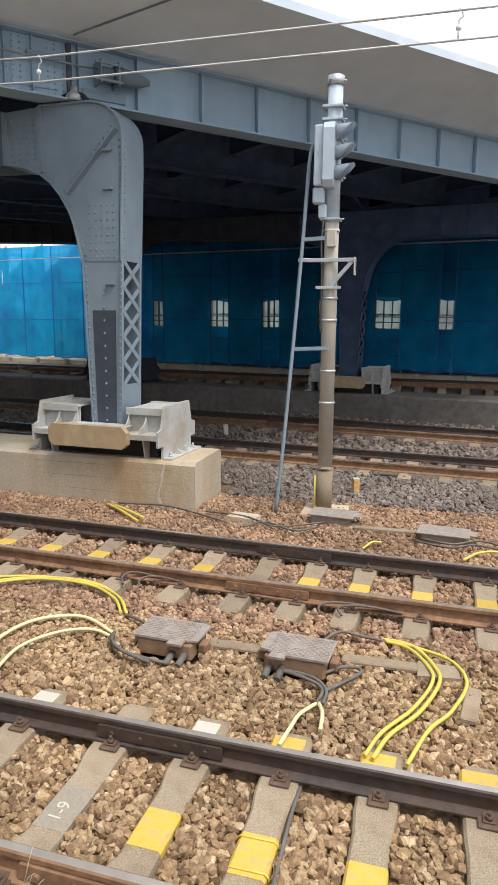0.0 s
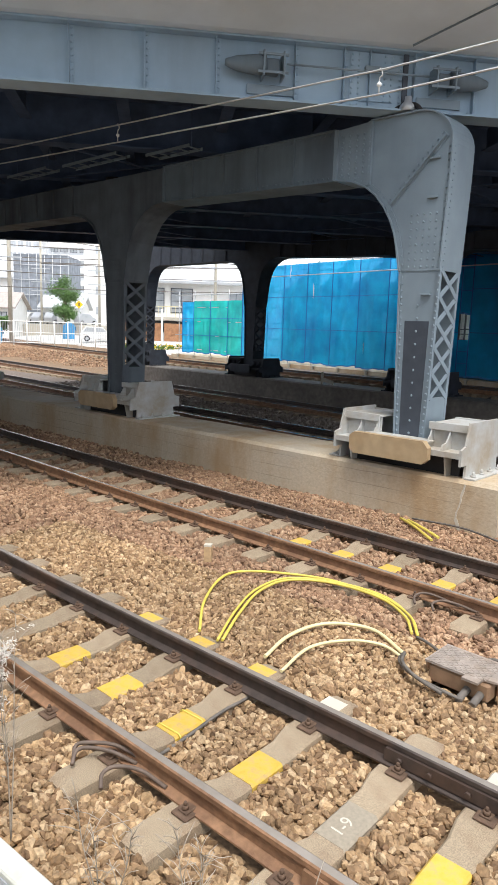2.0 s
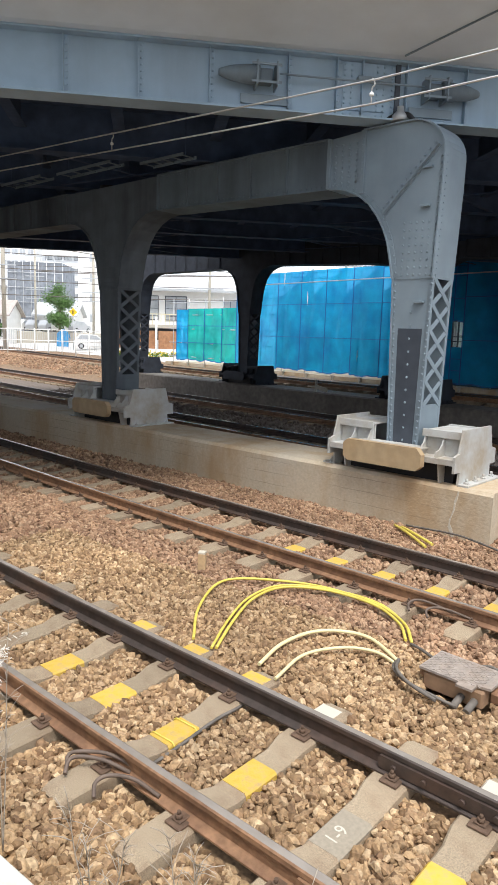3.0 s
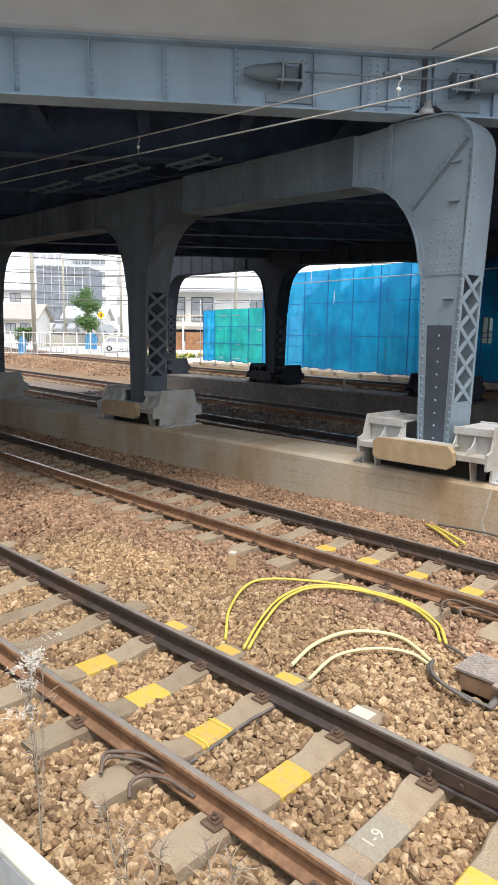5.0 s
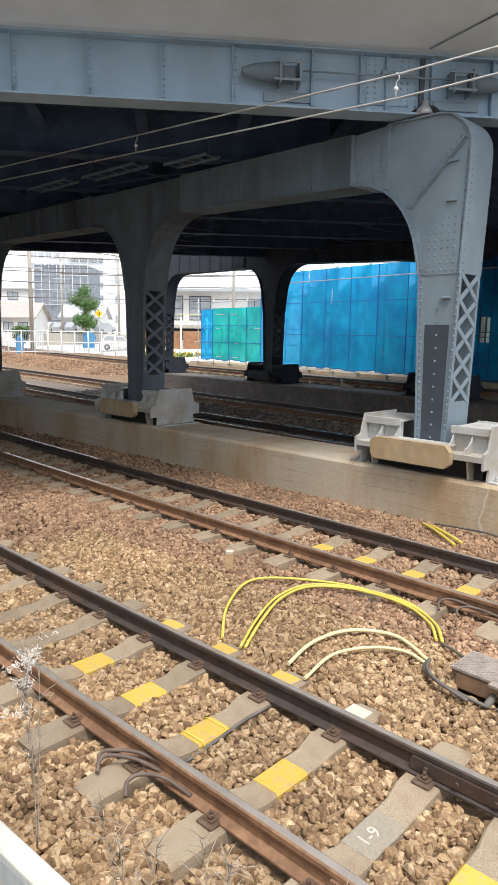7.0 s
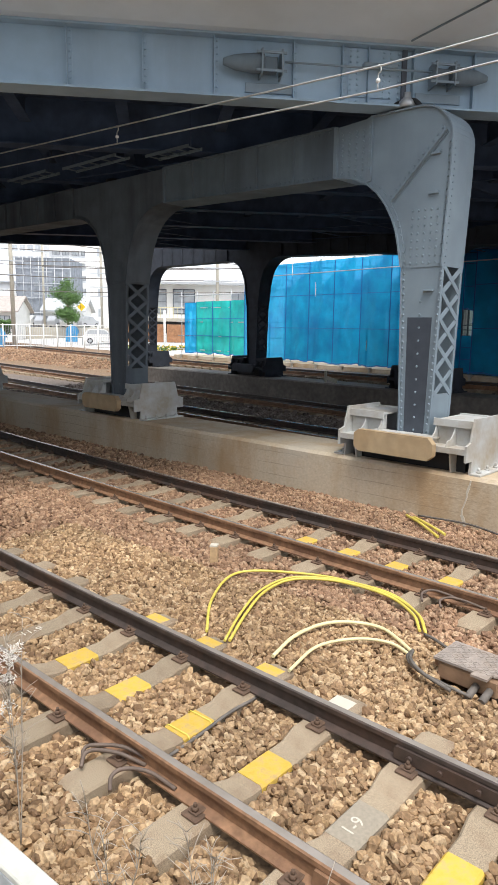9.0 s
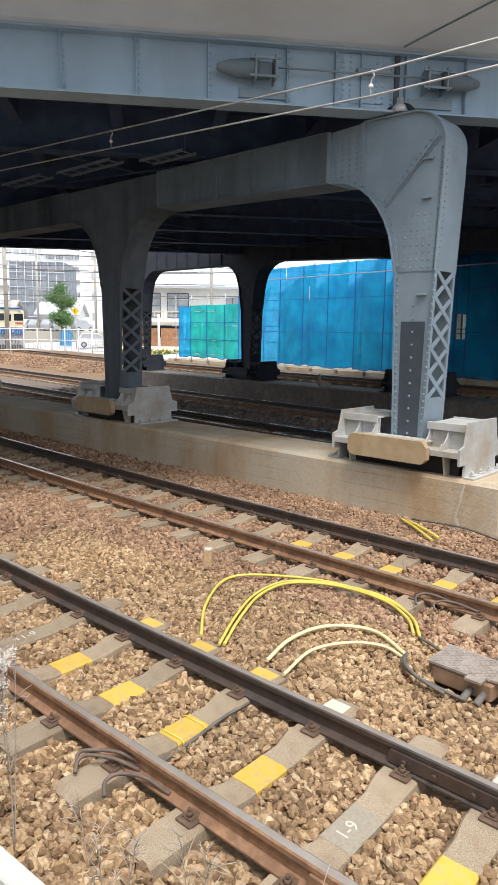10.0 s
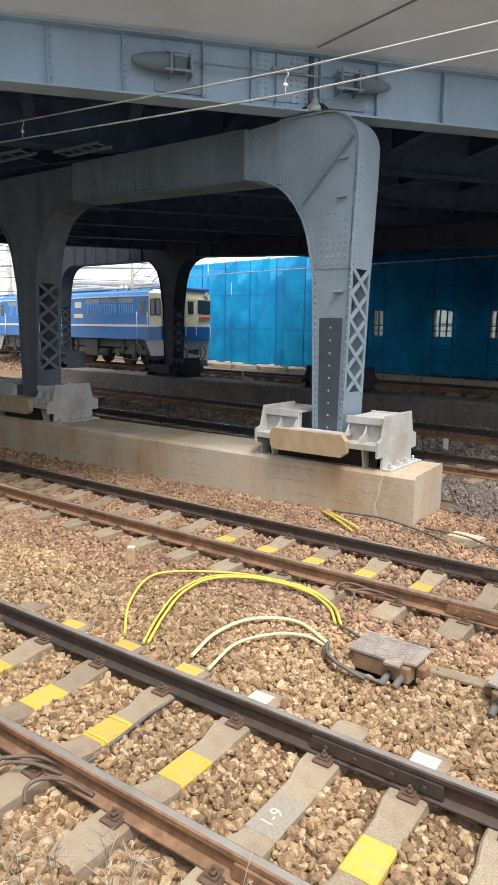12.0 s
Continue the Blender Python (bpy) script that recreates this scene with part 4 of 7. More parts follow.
def build_markings():
    t1, t2 = bpy.data.objects["track_1"], bpy.data.objects["track_2"]
    for x, off in ((-4.356, 0.53), (-3.672, 0.53), (-2.988, 0.53), (-2.304, 0.53), (-1.06, 0.52), (-0.49, 0.50), (0.09, 0.47)):
        strip_on_sleeper(1, x, off, 0.29, 0.21, YELLOW, "yellow_mark", "worn yellow paint on a sleeper", t1, -0.034)
    for x, m in ((-4.356, YELLOW), (-3.672, YELLOW), (-2.988, YELLOW), (-2.304, WHITE), (-1.06, WHITE), (-0.49, YELLOW), (0.09, YELLOW), (0.69, YELLOW)):
        strip_on_sleeper(1, x, RAILS_APART + 0.30, 0.12, 0.19 if m is WHITE else 0.232, m, "end_mark", "", t1)
    for x in (-4.75, -4.09, -3.42, -2.75, -2.09, -0.87, -0.33, 0.31, 0.93, 1.6):
        strip_on_sleeper(2, x, 0.54, 0.30, 0.21, YELLOW, "yellow_mark", "worn yellow paint on a sleeper", t2, -0.034)
    # cable ties round the painted sleepers
    for k, x, y0, y1 in ((1, -2.988, 0.42, 0.64), (1, -0.49, 0.39, 0.61)):
        bm = bmesh.new()
        for y in (y0, y1):
            tube(bm, [(x - 0.116, line_y(k, x) + y, -0.235), (x - 0.110, line_y(k, x) + y, -0.20), (x - 0.092, line_y(k, x) + y, -0.184), (x + 0.092, line_y(k, x) + y, -0.184), (x + 0.110, line_y(k, x) + y, -0.20), (x + 0.116, line_y(k, x) + y, -0.235)], 0.006, 6)
        part("cable_tie", bm, CABLE_Y, t1)
    # conduits strapped beside some sleepers
    for x in (-2.988, -0.49, 0.69):
        bm = bmesh.new()
        y = line_y(1, x)
        tube(bm, arc([(x + 0.15, y + 0.16, -0.20), (x + 0.145, y + 0.45, -0.195), (x + 0.14, y + 0.8, -0.175), (x + 0.145, y + 1.06, -0.185), (x + 0.15, y + 1.36, -0.17)], 4), 0.012, 8)
        part("conduit", bm, bpy.data.materials["dark_cable_sheath"], t1, "grey-brown conduit along a sleeper")
    # smooth grey patch under a number
    bm = bmesh.new()
    prism(bm, [(-0.1055, -0.03), (-0.1065, -0.014), (-0.091, 0.002), (0.091, 0.002), (0.1065, -0.014), (0.1055, -0.03)], -0.17, 0.17)
    ob = part("number_patch", bm, mat("grey_primer", (0.30, 0.26, 0.20), 0.8, vary=0.12, scale=40, bump=0.15), t1, "smooth grey primed patch")
    ob.matrix_basis = pose(-1.62, line_y(1, -1.62) + RAILS_APART / 2 - 0.05, -0.193, 0, 0, math.degrees(line_dir(1, -1.62)))
    # numbers chalked on sleepers
    for x, y_off, text in ((-1.62, 0.36, "1-9"), (-5.04, 0.40, "11-9")):
        cu = bpy.data.curves.new("sleeper_number", "FONT")
        cu.body, cu.size, cu.align_x, cu.align_y, cu.extrude = text, 0.115, "CENTER", "CENTER", 0.001
        cu.materials.append(WHITE)
        ob = new("sleeper_number", cu)
        ob.parent = t1
        ob.matrix_basis = pose(x, line_y(1, x) + y_off + 0.12, -0.1895, 0, 0, 86)
        tagged(ob, "white painted sleeper marking")
    # rail joints
    for k, far, x, track in ((1, True, -1.27, t1), (1, False, -1.1, t1), (2, False, -1.18, t2), (2, True, -1.12, t2)):
        a = line_dir(k, x)
        y = line_y(k, x) + (RAILS_APART if far else 0)
        j = part("fishplate", joint_bmesh(), (RAILDARK if far else RUST), track, "bolted rail joint plate")
        j.matrix_basis = pose(x, y, LINES[k][3], 0, 0, math.degrees(a))
    # bond wires at the joints' feet
    bond = mat("brown_bond_cable", (0.13, 0.095, 0.075), 0.7, vary=0.25, scale=12, bump=0.1)
    loops = [(t1, [(-3.12, 2.24), (-3.18, 2.30), (-3.14, 2.35), (-3.0, 2.45), (-2.84, 2.49), (-2.68, 2.50)]), (t1, [(-3.08, 2.20), (-3.13, 2.27), (-3.08, 2.33), (-2.96, 2.41), (-2.80, 2.47)]),
             (t1, [(-2.78, 2.18), (-2.84, 2.24), (-2.82, 2.32), (-2.70, 2.41), (-2.51, 2.44)]), (t2, [(-2.66, 5.93), (-2.71, 6.03), (-2.66, 6.14), (-2.50, 6.17), (-2.30, 6.17)]),
             (t2, [(-2.45, 5.90), (-2.50, 5.98), (-2.44, 6.08), (-2.30, 6.13), (-2.10, 6.15)]), (t2, [(-0.60, 5.78), (-0.62, 5.88), (-0.50, 5.96), (-0.23, 6.0), (0.08, 6.02)]),
             (t2, [(-0.40, 5.80), (-0.44, 5.88), (-0.32, 5.94), (-0.10, 5.98), (0.14, 6.0)])]
    for track, plan in loops:
        bm = bmesh.new()
        n = len(plan)
        tube(bm, arc([(x, y, -0.125 + 0.05 * math.sin(math.pi * i / (n - 1))) for i, (x, y) in enumerate(plan)], 6), 0.0125, 8)
        part("bond_cable", bm, bond, track, "grey-brown rail bond cable")


def joint_bmesh():
    bm = bmesh.new()
    for s in (-1, 1):
        prism(bm, [(-0.43, -0.125), (0.43, -0.125), (0.43, -0.06), (0.42, -0.042), (-0.42, -0.042), (-0.43, -0.06)], s * 0.036 - 0.012, s * 0.036 + 0.012)
        for x in (-0.32, -0.12, 0.12, 0.32):
            tube(bm, [(x, s * 0.048, -0.085), (x, s * 0.068, -0.085)], 0.019, 6)
    return bm


def arc(points, n=6):
    """A smooth line through points."""
    P = [Vector(p) for p in points]
    P = [2 * P[0] - P[1]] + P + [2 * P[-1] - P[-2]]
    out = []
    for i in range(1, len(P) - 2):
        a, b, c, d = P[i - 1:i + 3]
        for j in range(n):
            t = j / n
            out.append(0.5 * ((2 * b) + (c - a) * t + (2 * a - 5 * b + 4 * c - d) * t * t + (3 * b - a - 3 * c + d) * t ** 3))
    return out + [P[-2]]


def cable(name, plan, z, r, material, label, lift=0.03):
    """A cable lying on the stones; plan in metres."""
    n = len(plan)
    pts = [(x, y, z + lift * math.sin(math.pi * i / (n - 1))) for i, (x, y) in enumerate(plan)]
    bm = bmesh.new()
    tube(bm, arc(pts, 7), r, 8)
    return tagged(part(name, bm, material), label, "cable", "cables on the ballast")


def build_cables():
    z = -0.135
    cable("yellow_cable", [(-3.8, 4.06), (-4.19, 4.53), (-4.47, 5.08), (-4.42, 5.39), (-4.02, 5.67), (-3.56, 5.84), (-2.97, 5.83), (-2.57, 5.63), (-2.34, 5.33)], z, 0.0145, CABLE_Y, "bright yellow cable looped on the ballast")
    cable("yellow_cable", [(-3.53, 4.06), (-3.77, 4.57), (-3.95, 5.09), (-3.91, 5.52), (-3.52, 5.78), (-2.97, 5.79), (-2.59, 5.58), (-2.39, 5.32)], z, 0.0145, CABLE_Y, "bright yellow cable looped on the ballast")
    cable("yellow_cable", [(-3.56, 4.03), (-3.82, 4.56), (-4.00, 5.09), (-3.95, 5.56), (-3.52, 5.82), (-2.97, 5.86), (-2.54, 5.60), (-2.32, 5.30)], z, 0.013, CABLE_Y, "bright yellow cable looped on the ballast")
    cable("pale_cable", [(-3.08, 4.08), (-3.14, 4.46), (-3.08, 4.8), (-2.91, 5.01), (-2.63, 5.1), (-2.24, 4.9)], z, 0.017, CABLE_W, "pale yellow-white cable looped on the ballast")
    cable("yellow_cable", [(-2.84, 3.98), (-2.88, 4.43), (-2.7, 4.75), (-2.46, 4.89), (-2.24, 4.85)], z, 0.0145, CABLE_W, "faded yellow cable looped on the ballast")
    cable("yellow_cable", [(-0.01, 5.45), (0.25, 5.36), (0.43, 5.03), (0.46, 4.78), (0.33, 4.37), (0.14, 4.05), (0.05, 3.79)], z, 0.0155, CABLE_Y, "bright yellow cable looped on the ballast")
    cable("yellow_cable", [(0.02, 5.42), (0.22, 5.31), (0.38, 5.02), (0.41, 4.78), (0.28, 4.39), (0.09, 4.07), (0.0, 3.81)], z, 0.0145, CABLE_Y, "bright yellow cable looped on the ballast")
    cable("yellow_cable", [(0.1, 5.42), (0.3, 5.33), (0.56, 5.16), (0.66, 4.84), (0.54, 4.43), (0.39, 4.18), (0.26, 3.79)], z, 0.0145, CABLE_Y, "bright yellow cable looped on the ballast")
    cable("pale_cable", [(-0.54, 3.77), (-0.5, 3.95), (-0.47, 4.11), (-0.39, 4.31)], z, 0.0145, CABLE_W, "faded yellow cable by a sleeper end")
    cable("yellow_cable", [(-0.31, 4.0), (-0.32, 4.15), (-0.37, 4.32)], z, 0.0145, CABLE_W, "faded yellow cable by a sleeper end")
    cable("dark_cable", [(-0.39, 4.31), (-0.37, 4.47), (-0.52, 4.59), (-0.81, 4.72)], z, 0.0135, CABLE_D, "dark grey cable tail from a junction box")
    cable("dark_cable", [(-0.34, 4.3), (-0.34, 4.45), (-0.47, 4.6), (-0.76, 4.7)], z + 0.01, 0.0135, CABLE_D, "dark grey cable tail from a junction box")
    cable("dark_cable", [(-0.37, 4.47), (-0.12, 4.79), (-0.25, 4.84), (-0.45, 4.69)], z, 0.015, CABLE_D, "dark grey cable tail from a junction box")
    cable("dark_cable", [(-0.55, 5.12), (-0.38, 5.42), (-0.18, 5.40), (0.02, 5.42)], z, 0.0135, CABLE_D, "dark grey cable tail from a junction box")
    cable("dark_cable", [(-2.01, 8.19), (-1.75, 8.4), (-1.32, 8.15), (-1.06, 8.45)], z, 0.0135, CABLE_D, "dark cable at the signal's foot")
    cable("dark_cable", [(-2.7, 8.75), (-2.1, 8.6), (-1.6, 8.25), (-1.25, 8.45), (-1.0, 8.7)], z, 0.0135, CABLE_D, "dark cable at the signal's foot")
    cable("dark_cable", [(-4.1, 8.8), (-3.4, 8.78), (-2.9, 8.6), (-2.3, 8.35)], z, 0.0145, CABLE_D, "dark cable along the plinth's foot")
    cable("dark_cable", [(0.24, 8.37), (0.64, 8.16), (0.99, 8.38), (1.4, 8.21)], z, 0.0135, CABLE_D, "dark cable beside a cable box")
    cable("dark_cable", [(0.20, 8.25), (0.6, 8.02), (0.95, 8.2), (1.5, 8.0)], z, 0.0135, CABLE_D, "dark cable beside a cable box")
    cable("yellow_cable_end", [(0.75, 7.68), (0.95, 7.93), (1.2, 8.02), (1.5, 8.04)], z, 0.0155, CABLE_Y, "yellow cable by the second track")
    cable("yellow_cable_end", [(-0.40, 7.75), (-0.30, 7.95), (-0.2, 8.05)], z, 0.0145, CABLE_Y, "yellow cable end by the second track")
    cable("dark_cable", [(-2.32, 5.28), (-2.2, 5.2), (-2.05, 5.12), (-1.9, 5.08)], z, 0.0135, CABLE_D, "dark grey cable tail into a junction box")
    cable("dark_cable", [(-2.27, 4.92), (-2.22, 4.75), (-2.05, 4.60), (-1.80, 4.55), (-1.62, 4.55)], z, 0.0135, CABLE_D, "dark grey cable tail into a junction box")
    cable("dark_cable", [(-2.25, 4.90), (-2.17, 4.70), (-2.0, 4.56), (-1.75, 4.50)], z + 0.02, 0.015, CABLE_D, "dark grey cable tail into a junction box")
    cable("dark_cable", [(-1.75, 5.16), (-1.6, 5.24), (-1.45, 5.18)], z + 0.02, 0.015, CABLE_D, "dark grey cable tail behind a junction box")
    cable("yellow_cable_end", [(-4.25, 8.74), (-3.9, 8.42), (-3.47, 8.08)], -0.15, 0.020, CABLE_Y, "yellow cable end lying by the plinth")
    cable("yellow_cable_end", [(-4.10, 8.66), (-3.8, 8.40), (-3.42, 8.18)], -0.13, 0.020, CABLE_Y, "yellow cable end lying by the plinth")


SHELL = mat("rust_brown_casting", (0.24, 0.145, 0.085), 0.8, vary=0.2, scale=12, stain=(0.33, 0.22, 0.13), stain_scale=5, bump=0.2)


def box_bmesh():
    bm = bmesh.new()
    prism(bm, [(-0.235, -0.15), (0.05, -0.15), (0.05, -0.20), (0.16, -0.20), (0.16, -0.12), (0.245, -0.10), (0.245, 0.14), (0.20, 0.17), (-0.235, 0.17)], 0.135, 0.152, "z")
    return bm


def build_junction_boxes():
    for x, y, turn, flip in ((-1.70, 4.86, -4, 1), (-0.62, 4.86, -4, -1)):
        b = thing("junction_box", pose(x, y, -0.17, 0, 0, turn) @ Matrix.Diagonal((1.16, 1.16, 1.12, 1)), "brown cast-metal trackside junction box with textured lid", "junction box", "junction boxes")
        bm = bmesh.new()
        box(bm, -0.21, 0.21, -0.14, 0.15, 0.0, 0.125, 0.012)
        part("body", bm, SHELL, b, "rust-brown cast body")
        bm = box_bmesh()
        if flip < 0:
            bmesh.ops.scale(bm, vec=(-1, 1, 1), verts=bm.verts)
        # raised diamond pattern
        for i in range(17):
            for j in range(12):
                cx, cy = -0.215 + i * 0.0245, -0.13 + j * 0.0245
                if not (abs(cx) < 0.05 and abs(cy - 0.01) < 0.035):
                    d = 0.0085 if (i + j) % 2 else -0.0085
                    bar(bm, (cx * flip - 0.0085, cy - d, 0.1535), (cx * flip + 0.0085, cy + d, 0.1535), 0.006, 0.004, (0, 0, 1))
        part("lid", bm, BOXLID, b, "patterned iron lid")
        for s in (-1, 1):
            bm = bmesh.new()
            box(bm, s * 0.25 - 0.03, s * 0.25 + 0.03, -0.05, 0.05, 0.03, 0.10, 0.008)
            part("hinge_block", bm, RUST, b)
        for dx in (-0.1, 0.08):
            bm = bmesh.new()
            tube(bm, [(flip * 0.12 + dx * 0.5, -0.14, 0.05), (flip * 0.12 + dx * 0.5, -0.26, 0.02)], 0.026, 8)
            part("cable_gland", bm, CABLE_D, b)
    # link rods and boards between the boxes
    bm = bmesh.new()
    box(bm, -1.42, -0.90, 4.94, 5.06, -0.17, -0.13, 0.01)
    tagged(part("timber_board", bm, SLEEPER), "weathered board between the junction boxes", "board")
    bm = bmesh.new()
    box(bm, -0.30, 0.45, 4.98, 5.10, -0.17, -0.125, 0.012)
    prism(bm, [(0.30, 4.88), (0.62, 4.92), (0.60, 5.10), (0.30, 5.12)], -0.17, -0.12, "z")
    tagged(part("concrete_slab", bm, SLEEPER), "flat grey concrete trough cover in the ballast", "slab")
    bm = bmesh.new()
    box(bm, -0.06, 0.06, -0.22, 0.22, 0, 0.05, 0.012)
    ob = tagged(part("concrete_slab", bm, SLEEPER), "narrow grey concrete cover beside cables", "slab")
    ob.matrix_basis = pose(0.68, 4.62, -0.18, 0, 0, -8)
    # by the signal
    for x, y, turn in ((-0.92, 8.92, -6), (0.55, 8.50, -6)):
        b = thing("cable_box", pose(x, y, -0.20, 0, 0, turn), "grey-brown trackside cable box with a flat lid", "junction box", "junction boxes")
        bm = bmesh.new()
        box(bm, -0.27, 0.27, -0.16, 0.16, 0, 0.13, 0.012)
        part("body", bm, BOXLID, b)
        bm = bmesh.new()
        box(bm, -0.32, 0.32, -0.20, 0.20, 0.13, 0.15, 0.006)
        box(bm, 0.32, 0.40, -0.1, 0.1, 0.13, 0.15, 0.004)
        part("lid", bm, BOXLID, b)
    bm = bmesh.new()
    box(bm, -0.6, 0.35, 8.62, 8.72, -0.2, -0.14, 0.01)
    tagged(part("timber_board", bm, SLEEPER), "weathered board between cable boxes", "board")
    bm = bmesh.new()
    prism(bm, [(-2.35, 8.55), (-1.95, 8.5), (-1.9, 8.75), (-2.3, 8.82)], -0.22, -0.12, "z")
    tagged(part("concrete_slab", bm, CONC), "broken pale concrete slab by the plinth end", "slab")


def marker_stake(x, y, h, w, top, side, label, group=""):
    s = thing("marker_stake", pose(x, y, -0.2, 0, 0, 30), label, "marker post", group)
    bm = bmesh.new()
    box(bm, -w / 2, w / 2, -w / 2, w / 2, 0, h - 0.02, 0.004)
    part("post", bm, side, s)
    bm = bmesh.new()
    prism(bm, [(-w / 2, -w / 2), (w / 2, -w / 2), (w / 2, w / 2), (-w / 2, w / 2)], h - 0.02, h, "z")
    part("cap", bm, top, s, "white painted top")


def build_signal():
    """Three-lamp colour signal on a round pole with a leaning ladder stay."""
    s = thing("railway_signal", pose(-1.13, 9.45, -0.21), "grey three-lamp railway signal on a concrete pole with ladder stay", "railway signal")
    bm = bmesh.new()
    tube(bm, [(0, 0, 0), (0, 0, 0.62)], 0.116, 18)
    part("pole_sleeve", bm, SLEEPER, s, "thicker sleeve at the pole's foot")
    bm = bmesh.new()
    tube(bm, [(0, 0, 0.7), (0.0, 0, 5.83)], [0.105, 0.092], 20)
    part("pole", bm, POLE, s)
    bm = bmesh.new()
    tube(bm, [(0, 0, 5.80), (0, 0, 5.92)], 0.112, 18)
    for k in range(3):
        tube(bm, [(0.11 * math.cos(k * 2.1), 0.11 * math.sin(k * 2.1), 5.86), (0.14 * math.cos(k * 2.1), 0.14 * math.sin(k * 2.1), 5.86)], 0.014, 6)
    part("pole_cap", bm, GALV, s)
    bm = bmesh.new()
    tube(bm, [(0, 0, 4.07), (0, 0, 5.80)], 0.099, 20)
    part("painted_top", bm, SIGNALGREY, s, "pale blue-grey painted pole top")
    bm = bmesh.new()
    prism(bm, [(-0.15, 4.58), (-0.09, 4.50), (0.09, 4.50), (0.15, 4.58), (0.15, 5.22), (0.09, 5.30), (-0.09, 5.30), (-0.15, 5.22)], -0.10, 0.045, "x", m=Matrix.Translation((0, -0.16, 0)))
    part("housing", bm, SIGNALGREY, s)
    for k, z in enumerate((0.555, 0.805, 1.055)):
        bm = bmesh.new()
        # hood: half a tapering cylinder, open below
        rings = []
        for d, r, cut in ((0.0, 0.092, 1.0), (0.08, 0.092, 0.88), (0.19, 0.088, 0.52), (0.27, 0.085, 0.26)):
            rings.append([bm.verts.new((d, r * math.cos(a), r * math.sin(a))) for a in (math.pi / 2 + cut * math.pi * 0.95 * (i / 12 - 0.5) * 2 for i in range(13))])
        for r0, r1 in zip(rings, rings[1:]):
            for i in range(12):
                bm.faces.new((r0[i], r0[i + 1], r1[i + 1], r1[i])).smooth = True
        bmesh.ops.solidify(bm, geom=bm.faces[:], thickness=0.006)
        hood = part("hood", bm, SIGNALGREY, s)
        hood.matrix_basis = pose(0.04, -0.16, 4.13 + z, 0, -5, -12)
        bm = bmesh.new()
        tube(bm, [(-0.01, 0, 0), (0.012, 0, 0)], 0.075, 20)
        lens = part("lens", bm, BLACK, s, "dark unlit lens")
        lens.matrix_basis = hood.matrix_basis.copy()
    bm = bmesh.new()
    box(bm, -0.23, -0.105, -0.24, -0.06, 4.52, 5.28, 0.015)
    box(bm, -0.245, -0.09, -0.20, -0.06, 4.30, 4.51, 0.02)
    box(bm, -0.17, -0.06, -0.16, -0.05, 4.12, 4.30, 0.015)
    part("back_box", bm, SIGNALGREY, s, "grey hinged lamp box")
    for z in (4.10, 4.62, 5.10, 5.36, 5.52):
        bm = bmesh.new()
        box(bm, -0.15, 0.12, -0.13, 0.12, z, z + 0.03, 0.004)
        tube(bm, [(0.13, -0.05, z + 0.015), (0.17, -0.05, z + 0.015)], 0.012, 6)
        part("clamp", bm, GALV, s)
    bm = bmesh.new()
    box(bm, -0.05, 0.085, -0.16, -0.09, 3.74, 3.98, 0.015)
    part("conduit_box", bm, POLE, s, "beige cable box strapped to the pole")
    bm = bmesh.new()
    tube(bm, arc([(-0.10, -0.12, 4.1), (-0.12, -0.1, 3.8), (-0.11, -0.06, 3.4), (-0.11, -0.04, 2.6)], 5), 0.012, 6)
    part("conduit", bm, CABLE_D, s)
    # bracket with a notice plate
    bm = bmesh.new()
    box(bm, -0.43, 0.36, -0.14, -0.10, 3.55, 3.60, 0.004)
    bar(bm, (0.30, -0.12, 3.55), (0.02, -0.12, 3.23), 0.05, 0.03)
    box(bm, -0.18, 0.16, -0.14, -0.10, 3.19, 3.23, 0.004)
    part("bracket", bm, GALV, s)
    bm = bmesh.new()
    box(bm, 0.345, 0.355, -0.26, -0.06, 3.37, 3.60, 0.002)
    plate = part("notice_plate", bm, WHITE, s, "small white notice plate with dark marks")
    plate.matrix_basis = pose(0, 0, 0)
    bm = bmesh.new()
    for i in range(6):
        box(bm, 0.356, 0.358, -0.24, -0.24 + 0.10 + 0.03 * (i % 3), 3.39 + i * 0.034, 3.402 + i * 0.034)
    part("notice_marks", bm, BLACK, s, "unreadable dark marks")
    # leaning ladder stay
    bm = bmesh.new()
    tube(bm, arc([(-0.10, -0.04, 5.10), (-0.25, -0.05, 5.08), (-0.31, -0.06, 4.93), (-0.345, -0.08, 4.4), (-0.375, -0.11, 3.85), (-0.47, -0.18, 2.4), (-0.57, -0.25, 1.0), (-0.66, -0.30, -0.0)], 6), 0.026, 10)
    part("stay", bm, STEEL, s)
    for z, x in ((3.85, -0.375), (2.37, -0.47)):
        bm = bmesh.new()
        bar(bm, (x, -0.11 - (4 - z) * 0.04, z), (0.02, -0.11, z + 0.02), 0.05, 0.03)
        part("rung", bm, STEEL, s)
    for z in (1.6, 2.05, 2.75, 3.05, 3.95):
        bm = bmesh.new()
        tube(bm, [(0, 0, z), (0, 0, z + 0.035)], 0.112, 18)
        part("pole_band", bm, GALV, s)
    bm = bmesh.new()
    tube(bm, [(-0.135, -0.05, 0.0), (-0.13, -0.05, 0.55)], 0.016, 6)
    part("cable_guard", bm, CABLE_Y, s, "orange-yellow cable guard")
    bm = bmesh.new()
    box(bm, -0.30, 0.35, -0.35, 0.30, -0.1, 0.05, 0.02)
    part("footing", bm, CONC, s)


